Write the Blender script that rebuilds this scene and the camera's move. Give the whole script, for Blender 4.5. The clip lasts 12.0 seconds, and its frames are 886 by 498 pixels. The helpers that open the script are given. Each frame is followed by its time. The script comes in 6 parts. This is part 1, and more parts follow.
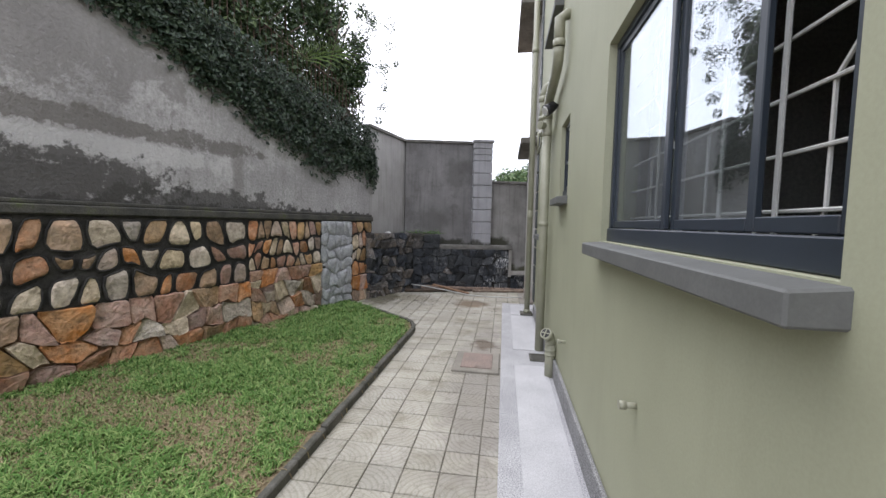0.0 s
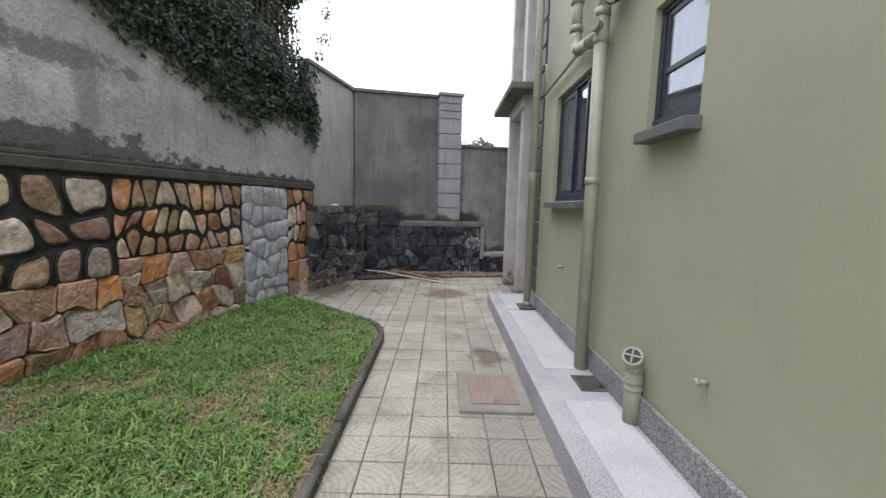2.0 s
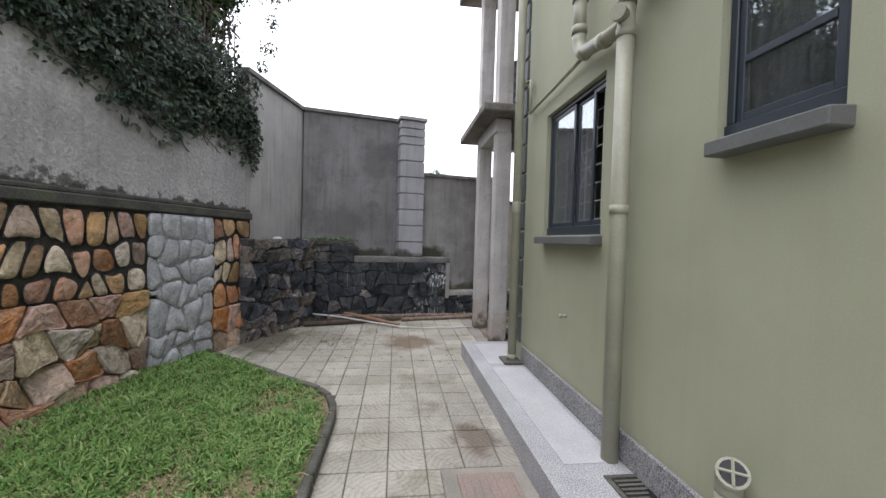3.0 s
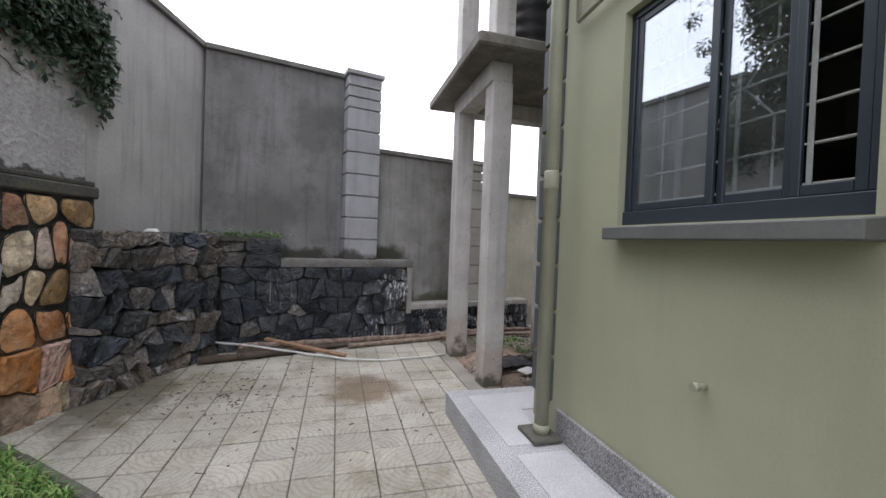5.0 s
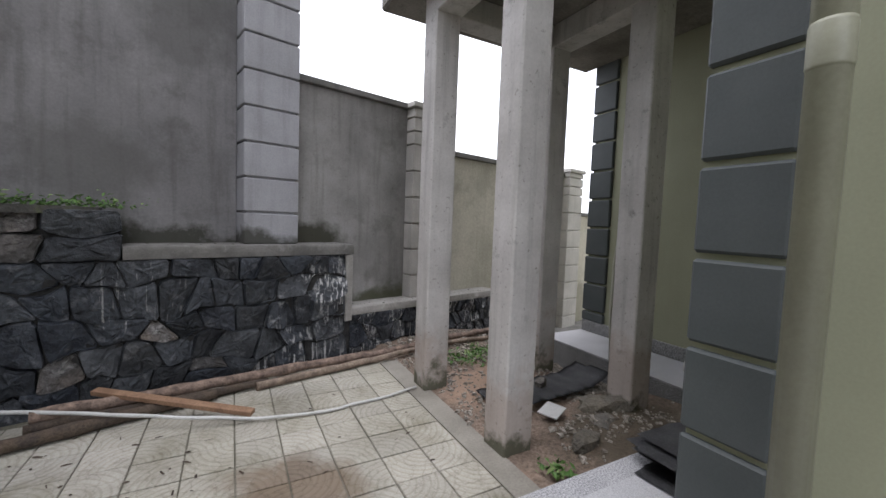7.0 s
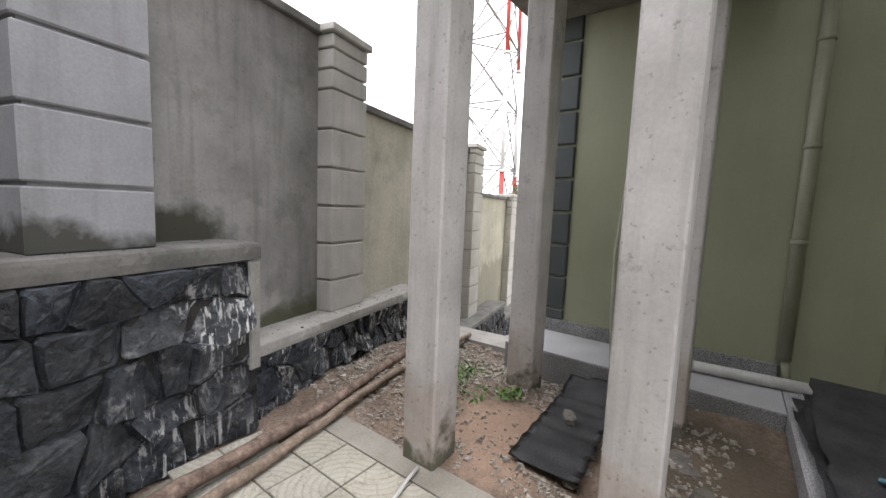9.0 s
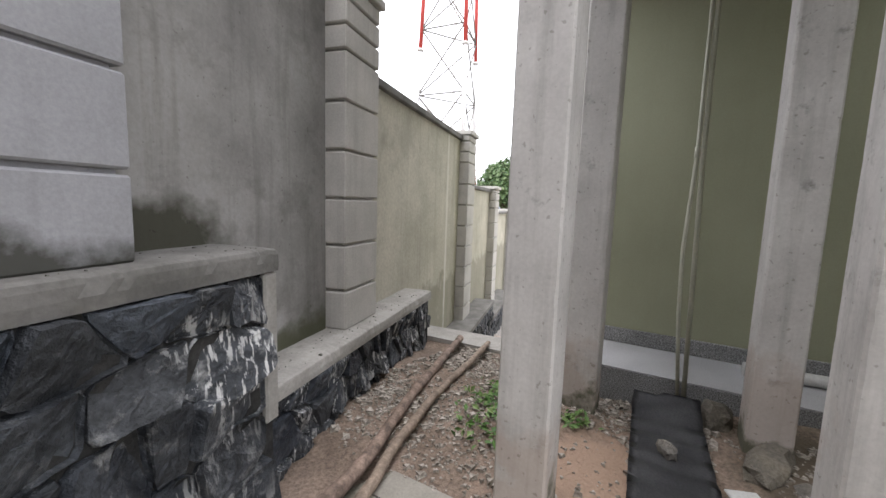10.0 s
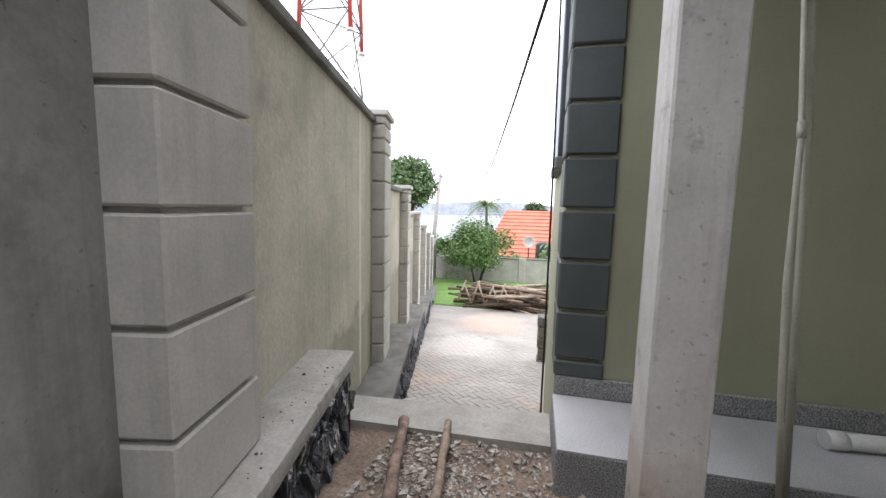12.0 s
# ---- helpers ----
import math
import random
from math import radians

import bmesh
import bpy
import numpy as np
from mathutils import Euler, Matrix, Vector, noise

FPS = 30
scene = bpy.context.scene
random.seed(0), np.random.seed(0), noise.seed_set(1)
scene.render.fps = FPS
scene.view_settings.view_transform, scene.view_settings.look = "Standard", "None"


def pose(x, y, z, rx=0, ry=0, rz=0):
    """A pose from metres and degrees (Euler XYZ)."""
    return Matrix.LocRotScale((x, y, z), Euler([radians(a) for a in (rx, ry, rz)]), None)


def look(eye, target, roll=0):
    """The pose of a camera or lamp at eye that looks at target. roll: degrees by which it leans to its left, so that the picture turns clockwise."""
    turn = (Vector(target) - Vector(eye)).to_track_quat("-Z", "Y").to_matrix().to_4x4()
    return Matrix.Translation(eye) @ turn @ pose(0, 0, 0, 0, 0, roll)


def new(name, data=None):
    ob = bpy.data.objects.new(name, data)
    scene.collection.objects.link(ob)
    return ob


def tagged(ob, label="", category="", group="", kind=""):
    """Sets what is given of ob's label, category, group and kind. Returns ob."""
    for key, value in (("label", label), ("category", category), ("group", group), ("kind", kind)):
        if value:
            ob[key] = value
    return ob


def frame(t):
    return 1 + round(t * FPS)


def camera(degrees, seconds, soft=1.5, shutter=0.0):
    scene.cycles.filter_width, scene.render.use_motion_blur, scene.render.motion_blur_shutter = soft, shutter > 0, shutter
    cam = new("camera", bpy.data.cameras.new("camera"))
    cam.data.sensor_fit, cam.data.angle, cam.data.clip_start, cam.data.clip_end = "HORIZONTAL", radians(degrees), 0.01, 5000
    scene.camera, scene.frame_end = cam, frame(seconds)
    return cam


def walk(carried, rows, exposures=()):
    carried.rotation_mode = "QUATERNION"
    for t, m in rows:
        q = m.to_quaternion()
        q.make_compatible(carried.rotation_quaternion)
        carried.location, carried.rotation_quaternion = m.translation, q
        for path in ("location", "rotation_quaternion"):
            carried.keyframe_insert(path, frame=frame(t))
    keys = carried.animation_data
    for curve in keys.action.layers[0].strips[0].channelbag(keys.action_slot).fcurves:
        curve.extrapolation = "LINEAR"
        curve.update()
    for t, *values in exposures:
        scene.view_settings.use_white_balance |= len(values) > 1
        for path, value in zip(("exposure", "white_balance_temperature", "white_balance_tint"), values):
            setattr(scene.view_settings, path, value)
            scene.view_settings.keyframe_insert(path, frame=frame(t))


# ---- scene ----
cam = camera(97.0, 12.0)
PATH = [
    (0, (-0.099, 0.18, 1.856), (-0.404, 2.152, 1.724), 1.2),
    (0.5, (-0.269, 0.64, 1.741), (-0.538, 2.618, 1.622), 1.3),
    (1, (-0.474, 1.081, 1.648), (-0.776, 3.05, 1.465), 1.3),
    (1.5, (-0.669, 1.556, 1.62), (-0.886, 3.529, 1.373), 1.3),
    (2, (-0.868, 2.01, 1.636), (-0.864, 3.998, 1.413), 1.4),
    (2.5, (-0.964, 2.493, 1.647), (-0.844, 4.486, 1.531), 1.6),
    (3, (-1.054, 2.986, 1.645), (-0.812, 4.971, 1.595), 1.6),
    (5, (-1.104, 4.998, 1.582), (-0.579, 6.928, 1.544), 2.1),
    (5.5, (-1.119, 5.513, 1.567), (-0.518, 7.419, 1.486), 2.2),
    (6, (-1.098, 6.032, 1.52), (-0.406, 7.906, 1.435), 2.3),
    (6.5, (-1.072, 6.549, 1.497), (-0.279, 8.381, 1.376), 2.0),
    (7, (-1.086, 7.022, 1.522), (-0.139, 8.779, 1.392), 2.1),
    (8.8, (-1.245, 8.657, 1.535), (0.307, 9.902, 1.33), 2.3),
    (9, (-1.253, 8.843, 1.533), (0.34, 10.033, 1.323), 2.3),
    (9.5, (-1.228, 9.31, 1.512), (0.408, 10.436, 1.281), 2.1),
    (10, (-1.136, 9.773, 1.495), (0.591, 10.754, 1.263), 1.9),
    (10.5, (-0.943, 10.181, 1.498), (0.86, 11.012, 1.249), 1.8),
    (11, (-0.651, 10.497, 1.509), (1.194, 11.228, 1.258), 1.6),
    (11.5, (-0.302, 10.697, 1.554), (1.601, 11.265, 1.322), 1.5),
    (12, (0.133, 10.812, 1.536), (2.066, 11.274, 1.319), 1.3),
]
walk(cam, [(t, look(e, g, r)) for t, e, g, r in PATH], exposures=((0.0, 1.02, 6250, 15), (7.0, 1.03, 6250, 15), (9.0, 1.48, 6500, 14), (12.0, 1.36, 6350, 14)))

# ---- sky and sun ----
world = bpy.data.worlds.new("world")
scene.world = world
world.use_nodes = True
wn, wl = world.node_tree.nodes, world.node_tree.links
wn.clear()
w_out, w_bg, w_sky = wn.new("ShaderNodeOutputWorld"), wn.new("ShaderNodeBackground"), wn.new("ShaderNodeTexSky")
w_sky.sky_type, w_sky.sun_disc = "NISHITA", False
w_sky.sun_elevation, w_sky.sun_rotation = radians(75), radians(284)
w_mix, w_noise, w_ramp, w_co = wn.new("ShaderNodeMix"), wn.new("ShaderNodeTexNoise"), wn.new("ShaderNodeValToRGB"), wn.new("ShaderNodeTexCoord")
w_mix.data_type = "RGBA"
w_noise.inputs["Scale"].default_value, w_noise.inputs["Detail"].default_value = 2.2, 5
w_ramp.color_ramp.elements[0].position, w_ramp.color_ramp.elements[1].position = 0.32, 0.62
w_ramp.color_ramp.elements[0].color, w_ramp.color_ramp.elements[1].color = (0.72, 0.72, 0.72, 1), (0.97, 0.97, 0.97, 1)
w_mix.inputs[7].default_value = (11.8, 12.0, 12.4, 1)
wl.new(w_co.outputs["Generated"], w_noise.inputs["Vector"])
wl.new(w_noise.outputs["Fac"], w_ramp.inputs["Fac"])
wl.new(w_ramp.outputs["Color"], w_mix.inputs[0])
wl.new(w_sky.outputs["Color"], w_mix.inputs[6])
wl.new(w_mix.outputs[2], w_bg.inputs["Color"])
w_bg.inputs["Strength"].default_value = 0.12
wl.new(w_bg.outputs["Background"], w_out.inputs["Surface"])
sun = new("sun", bpy.data.lights.new("sun", "SUN"))
sun.data.energy, sun.data.angle, sun.data.color = 0.65, radians(35), (1.0, 0.97, 0.93)
sun.matrix_world = look((0, 0, 30), (8, -2, 0))


# ---- materials ----
def mat(name, c1, c2, scale=3.0, fine=60.0, rough=0.85, bump=0.35, depth=0.006, rnd=0.0, streak=0.0, metal=0.0, spot=None, spot_at=(0.6, 0.72), spot_scale=4.0, grain=0.25, spec=0.3, crack=0.0, band=None, runs=None, rings=0.0, pits=0.0, crack_w=0.05, runs_at=(0.52, 0.46), patches=(), edge=0.95):
    """Two-tone surface with broad patches, fine grain, relief, optional runs, spots, cracks and per-piece variation."""
    m = bpy.data.materials.new(name)
    m.use_nodes = True
    n, l = m.node_tree.nodes, m.node_tree.links
    b = n["Principled BSDF"]
    geo = n.new("ShaderNodeNewGeometry")

    def noise_at(sc, detail=4.0, vec=None, rgh=0.55):
        t = n.new("ShaderNodeTexNoise")
        t.inputs["Scale"].default_value, t.inputs["Detail"].default_value, t.inputs["Roughness"].default_value = sc, detail, rgh
        l.new(vec if vec else geo.outputs["Position"], t.inputs["Vector"])
        return t.outputs["Fac"]

    def mix(fac, a, c, kind="MIX"):
        x = n.new("ShaderNodeMix")
        x.data_type, x.blend_type = "RGBA", kind
        for i, v in ((0, fac), (6, a), (7, c)):
            if hasattr(v, "is_linked"):
                l.new(v, x.inputs[i])
            else:
                x.inputs[i].default_value = v if i == 0 else (*v, 1)
        return x.outputs[2]

    def ramp(src, lo, hi, a=0.0, c=1.0):
        r = n.new("ShaderNodeMapRange")
        r.inputs["From Min"].default_value, r.inputs["From Max"].default_value = lo, hi
        r.inputs["To Min"].default_value, r.inputs["To Max"].default_value = a, c
        l.new(src, r.inputs["Value"])
        return r.outputs["Result"]

    col = mix(ramp(noise_at(scale, 5), 0.36, 0.64), c1, c2)
    f = noise_at(fine, 3, None, 0.65)
    col = mix(1.0, col, mix(ramp(f, 0.3, 0.7), (1 - grain,) * 3, (1 + grain * 0.6,) * 3), "MULTIPLY")
    if streak:
        mp = n.new("ShaderNodeMapping")
        mp.inputs["Scale"].default_value = (7, 7, 0.45)
        l.new(geo.outputs["Position"], mp.inputs["Vector"])
        s = noise_at(1.6, 5, mp.outputs["Vector"], 0.6)
        col = mix(ramp(s, 0.5, 0.75, 0, streak), col, mix(1.0, col, (0.42, 0.41, 0.38), "MULTIPLY"))
    if spot:
        s = noise_at(spot_scale, 7, None, 0.7)
        col = mix(ramp(s, *spot_at), col, spot)
    if band:
        sep = n.new("ShaderNodeSeparateXYZ")
        l.new(geo.outputs["Position"], sep.inputs[0])
        for lo, hi, bc, bs, bw in band:
            a_ = n.new("ShaderNodeMath")
            a_.operation = "ADD"
            l.new(ramp(sep.outputs["Z"], lo, hi, 0.75, -0.8), a_.inputs[0])
            l.new(ramp(noise_at(bs, 8, None, 0.62), 0.3, 0.7), a_.inputs[1])
            col = mix(ramp(a_.outputs[0], 0.62, edge, 0.0, bw), col, bc)
    if runs:
        mr = n.new("ShaderNodeMapping")
        mr.inputs["Scale"].default_value = (24, 24, 0.9)
        l.new(geo.outputs["Position"], mr.inputs["Vector"])
        rn = ramp(noise_at(1.5, 4, mr.outputs["Vector"], 0.6), runs_at[0], runs_at[0] + 0.07)
        ms = n.new("ShaderNodeMath")
        ms.operation = "MULTIPLY"
        l.new(rn, ms.inputs[0])
        l.new(ramp(noise_at(1.3, 3), runs_at[1], runs_at[1] + 0.1), ms.inputs[1])
        col = mix(ms.outputs[0], col, runs)
    for at, size, pc, pw, *ragged in patches:
        mp = n.new("ShaderNodeMapping")
        mp.inputs["Location"].default_value = [-a / q for a, q in zip(at, size)]
        mp.inputs["Scale"].default_value = [1 / q for q in size]
        ln, ad = n.new("ShaderNodeVectorMath"), n.new("ShaderNodeMath")
        ln.operation, ad.operation = "LENGTH", "ADD"
        l.new(geo.outputs["Position"], mp.inputs["Vector"])
        l.new(mp.outputs["Vector"], ln.inputs[0])
        l.new(ln.outputs["Value"], ad.inputs[0])
        l.new(ramp(noise_at(4.5, 9, None, 0.72), 0.3, 0.7, -0.62, 0.62) if ragged else ramp(noise_at(5.0, 6, None, 0.6), 0.3, 0.7, -0.26, 0.26), ad.inputs[1])
        col = mix(ramp(ad.outputs[0], 1.08, 0.84 if ragged else 0.6, 0.0, pw), col, pc)
    h = f
    if pits:
        pn = ramp(noise_at(34, 2, None, 0.5), pits, pits + 0.05, 0.0, 0.6)
        col = mix(pn, col, mix(1.0, col, (0.5, 0.48, 0.45), "MULTIPLY"))
        iv = n.new("ShaderNodeMath")
        iv.operation = "MULTIPLY_ADD"
        iv.inputs[1].default_value = -0.9
        l.new(pn, iv.inputs[0])
        l.new(f, iv.inputs[2])
        h = iv.outputs[0]
    if rings:
        tc, sx = n.new("ShaderNodeTexCoord"), n.new("ShaderNodeVectorMath")
        sx.operation = "DISTANCE"
        sx.inputs[1].default_value = (0.1385, 0.1385, 0)
        l.new(tc.outputs["Object"], sx.inputs[0])
        sm, sn_ = n.new("ShaderNodeMath"), n.new("ShaderNodeMath")
        sm.operation, sn_.operation = "MULTIPLY", "SINE"
        sm.inputs[1].default_value = 150.0
        l.new(sx.outputs["Value"], sm.inputs[0])
        l.new(sm.outputs[0], sn_.inputs[0])
        rg_ = ramp(sn_.outputs[0], -0.6, 0.6)
        col = mix(ramp(sn_.outputs[0], -0.9, -0.3, rings, 0.0), col, mix(1.0, col, (0.55, 0.52, 0.45), "MULTIPLY"))
        ah = n.new("ShaderNodeMath")
        ah.operation = "ADD"
        l.new(f, ah.inputs[0])
        l.new(rg_, ah.inputs[1])
        h = ah.outputs[0]
    if crack:
        v = n.new("ShaderNodeTexVoronoi")
        v.feature = "DISTANCE_TO_EDGE"
        v.inputs["Scale"].default_value = crack
        wp, wn_ = n.new("ShaderNodeVectorMath"), n.new("ShaderNodeTexNoise")
        wp.operation = "MULTIPLY_ADD"
        wn_.inputs["Scale"].default_value, wn_.inputs["Detail"].default_value = crack * 1.6, 6
        wp.inputs[1].default_value = (1.1 / crack,) * 3
        l.new(geo.outputs["Position"], wn_.inputs["Vector"])
        l.new(wn_.outputs["Color"], wp.inputs[0])
        l.new(geo.outputs["Position"], wp.inputs[2])
        l.new(wp.outputs["Vector"], v.inputs["Vector"])
        c = ramp(v.outputs["Distance"], 0.0, crack_w)
        col = mix(ramp(v.outputs["Distance"], 0.0, crack_w, 0.4, 0.0), col, mix(1.0, col, (0.5, 0.48, 0.42), "MULTIPLY"))
        ad = n.new("ShaderNodeMath")
        ad.operation = "ADD"
        l.new(h, ad.inputs[0])
        l.new(c, ad.inputs[1])
        h = ad.outputs[0]
    if rnd:
        oi = n.new("ShaderNodeObjectInfo")
        hs = n.new("ShaderNodeHueSaturation")
        l.new(ramp(oi.outputs["Random"], 0, 1, 1 - rnd, 1 + rnd), hs.inputs["Value"])
        sn = n.new("ShaderNodeMath")
        sn.operation = "FRACT"
        ml = n.new("ShaderNodeMath")
        ml.operation = "MULTIPLY"
        ml.inputs[1].default_value = 17.3
        l.new(oi.outputs["Random"], ml.inputs[0])
        l.new(ml.outputs[0], sn.inputs[0])
        l.new(ramp(sn.outputs[0], 0, 1, 1 - rnd, 1 + rnd), hs.inputs["Saturation"])
        l.new(ramp(sn.outputs[0], 0, 1, 0.5 - rnd * 0.02, 0.5 + rnd * 0.02), hs.inputs["Hue"])
        l.new(col, hs.inputs["Color"])
        col = hs.outputs["Color"]
    l.new(col, b.inputs["Base Color"])
    b.inputs["Roughness"].default_value, b.inputs["Metallic"].default_value = rough, metal
    b.inputs["Specular IOR Level"].default_value = spec
    if bump:
        bp = n.new("ShaderNodeBump")
        bp.inputs["Strength"].default_value, bp.inputs["Distance"].default_value = bump, depth
        l.new(h, bp.inputs["Height"])
        l.new(bp.outputs["Normal"], b.inputs["Normal"])
    return m


M_PAINT = mat("olive_wall_paint", (0.350, 0.358, 0.252), (0.318, 0.326, 0.228), 1.2, 90, 0.7, 0.12, 0.003, grain=0.05, streak=0.06)
M_QUOIN = mat("dark_grey_paint", (0.085, 0.095, 0.095), (0.07, 0.08, 0.08), 3, 90, 0.6, 0.15, 0.003, grain=0.08)
M_SILL = mat("sill_grey_paint", (0.135, 0.138, 0.132), (0.11, 0.113, 0.108), 4, 80, 0.65, 0.15, 0.003, grain=0.1)
M_PLASTER = mat("new_cement_plaster", (0.232, 0.226, 0.225), (0.15, 0.146, 0.145), 1.1, 45, 0.9, 0.3, 0.004, streak=0.5, grain=0.12, spot=(0.105, 0.10, 0.095), spot_at=(0.52, 0.72), spot_scale=2.0, patches=(((-1.45, 11.4, 3.25), (0.42, 0.9, 0.55), (0.095, 0.093, 0.088), 0.6), ((-2.15, 11.3, 1.9), (0.5, 0.9, 0.42), (0.095, 0.092, 0.086), 0.5)), band=((1.22, 1.72, (0.04, 0.041, 0.03), 2.6, 0.9), (0.4, 0.95, (0.085, 0.083, 0.065), 2.6, 0.6)))
M_PLASTER_LIGHT = mat("dry_cement_plaster", (0.29, 0.281, 0.268), (0.185, 0.179, 0.168), 1.6, 45, 0.9, 0.3, 0.004, streak=0.55, grain=0.1, pits=0.69, spot=(0.13, 0.125, 0.112), spot_at=(0.54, 0.72), spot_scale=1.7, patches=(((-0.28, 11.72, 1.28), (0.46, 0.6, 0.22), (0.045, 0.045, 0.03), 0.95), ((0.75, 11.95, 0.46), (0.5, 0.6, 0.22), (0.075, 0.078, 0.048), 0.8)), band=((0.42, 0.95, (0.07, 0.072, 0.045), 2.2, 0.85),))
# Lighter plaster copy: the brighter light on the corner wall is in its colour.
M_PLASTER_LIT = mat("lit_cement_plaster", (0.36, 0.35, 0.34), (0.28, 0.27, 0.262), 1.2, 45, 0.9, 0.3, 0.004, streak=0.45, grain=0.1, band=((1.25, 1.9, (0.11, 0.10, 0.08), 2.6, 0.7),))
M_PLASTER_OLIVE = mat("olive_stained_plaster", (0.53, 0.50, 0.41), (0.39, 0.37, 0.295), 1.1, 30, 0.9, 0.4, 0.006, streak=0.28, grain=0.14, spot=(0.34, 0.32, 0.26), spot_at=(0.52, 0.74), spot_scale=2.4, patches=(((4.05, 12.65, 1.2), (0.05, 4.0, 2.6), (0.62, 0.60, 0.54), 0.75), ((4.35, 12.7, 0.9), (0.10, 4.0, 2.2), (0.33, 0.31, 0.25), 0.5)), band=((0.2, 0.75, (0.13, 0.125, 0.085), 2.6, 0.5),))
M_PILLAR = mat("quoin_plaster", (0.36, 0.36, 0.376), (0.295, 0.295, 0.305), 2.5, 70, 0.85, 0.25, 0.003, streak=0.35, grain=0.1, band=((1.25, 1.62, (0.06, 0.06, 0.05), 1.6, 0.95),))
M_PILLAR_RAW = mat("raw_quoin_plaster", (0.52, 0.50, 0.465), (0.42, 0.405, 0.375), 2.5, 70, 0.9, 0.25, 0.003, streak=0.3, grain=0.1)
M_OLD = mat("old_stained_plaster", (0.42, 0.407, 0.402), (0.28, 0.27, 0.267), 0.9, 26, 0.92, 0.9, 0.02, streak=0.35, grain=0.22, spot=(0.20, 0.188, 0.18), spot_at=(0.54, 0.78), spot_scale=2.6, edge=0.86, patches=(
    ((-4.9, 2.9, 4.1), (3.0, 2.6, 1.0), (0.17, 0.16, 0.153), 0.6, 1),
    ((-4.7, 3.6, 2.93), (3.0, 2.7, 0.15), (0.12, 0.11, 0.10), 0.75, 1),
    ((-4.8, 4.2, 2.68), (3.0, 1.6, 0.15), (0.50, 0.49, 0.485), 0.55, 1),
    ((-4.3, 5.9, 2.62), (3.0, 0.12, 0.55), (0.15, 0.14, 0.13), 0.6),
    ((-5.0, 3.2, 2.22), (3.0, 1.9, 0.36), (0.05, 0.047, 0.044), 0.85, 1),
    ((-4.4, 5.4, 2.08), (3.0, 1.4, 0.2), (0.05, 0.048, 0.044), 0.8, 1)),
    band=((1.97, 2.22, (0.045, 0.043, 0.038), 7.0, 0.9),))
M_LEDGE = mat("mossy_ledge", (0.05, 0.05, 0.045), (0.085, 0.08, 0.07), 4, 50, 0.95, 0.6, 0.01, grain=0.3, spot=(0.07, 0.085, 0.035), spot_at=(0.55, 0.7))
M_CONC = mat("board_marked_concrete", (0.575, 0.555, 0.53), (0.45, 0.432, 0.41), 2.2, 55, 0.85, 0.10, 0.004, streak=0.5, grain=0.08, pits=0.665, spot=(0.22, 0.21, 0.19), spot_at=(0.6, 0.75), spot_scale=5, band=((0.1, 1.3, (0.36, 0.27, 0.21), 3.0, 0.45), (-0.05, 0.5, (0.07, 0.075, 0.042), 4.0, 0.85)))
M_COPING = mat("cement_coping", (0.19, 0.183, 0.17), (0.12, 0.116, 0.106), 4, 50, 0.9, 0.35, 0.005, grain=0.15, spot=(0.16, 0.15, 0.13), spot_at=(0.6, 0.75), spot_scale=3)
M_COPING_PALE = mat("pale_cement_coping", (0.37, 0.355, 0.33), (0.28, 0.268, 0.245), 4, 50, 0.9, 0.35, 0.005, grain=0.15, spot=(0.17, 0.16, 0.14), spot_at=(0.6, 0.75), spot_scale=3)
M_STONE = mat("brown_fieldstone", (0.43, 0.295, 0.20), (0.29, 0.218, 0.155), 5, 17, 0.9, 1.0, 0.03, rnd=0.42, grain=0.3, spot=(0.12, 0.09, 0.065), spot_at=(0.52, 0.72), spot_scale=8)
M_STONE_RED = mat("red_brown_fieldstone", (0.37, 0.185, 0.115), (0.41, 0.27, 0.195), 5, 17, 0.9, 1.0, 0.03, rnd=0.36, grain=0.3, spot=(0.11, 0.07, 0.05), spot_at=(0.52, 0.72), spot_scale=8)
M_STONE_PALE = mat("pale_fieldstone", (0.56, 0.475, 0.37), (0.40, 0.33, 0.25), 5, 17, 0.9, 1.0, 0.03, rnd=0.32, grain=0.3, spot=(0.16, 0.13, 0.095), spot_at=(0.5, 0.70), spot_scale=8)
M_STONE_GREY = mat("cement_smeared_stone", (0.43, 0.44, 0.455), (0.29, 0.295, 0.305), 6, 30, 0.95, 0.9, 0.02, rnd=0.12, grain=0.25)
M_STONE_DARK = mat("dark_blue_grey_stone", (0.021, 0.024, 0.029), (0.052, 0.058, 0.066), 6, 30, 0.6, 1.0, 0.02, spec=0.35, rnd=0.45, grain=0.45, spot=(0.17, 0.172, 0.176), spot_at=(0.55, 0.80), spot_scale=9, runs=(0.26, 0.26, 0.255), runs_at=(0.60, 0.56))
M_STONE_LIME = mat("lime_streaked_dark_stone", (0.026, 0.029, 0.034), (0.062, 0.068, 0.076), 6, 30, 0.6, 1.0, 0.02, spec=0.35, rnd=0.35, grain=0.45, spot=(0.30, 0.30, 0.295), spot_at=(0.54, 0.74), spot_scale=9, runs=(0.46, 0.46, 0.45), runs_at=(0.535, 0.36))
M_STONE_ROUGH = mat("dusty_grey_brown_stone", (0.17, 0.148, 0.13), (0.06, 0.059, 0.06), 6, 30, 0.85, 1.0, 0.025, rnd=0.5, grain=0.4, spot=(0.36, 0.345, 0.33), spot_at=(0.54, 0.72), spot_scale=6)
M_MORTAR = mat("black_mortar", (0.022, 0.021, 0.020), (0.05, 0.047, 0.043), 7, 50, 0.95, 0.7, 0.015, grain=0.3)
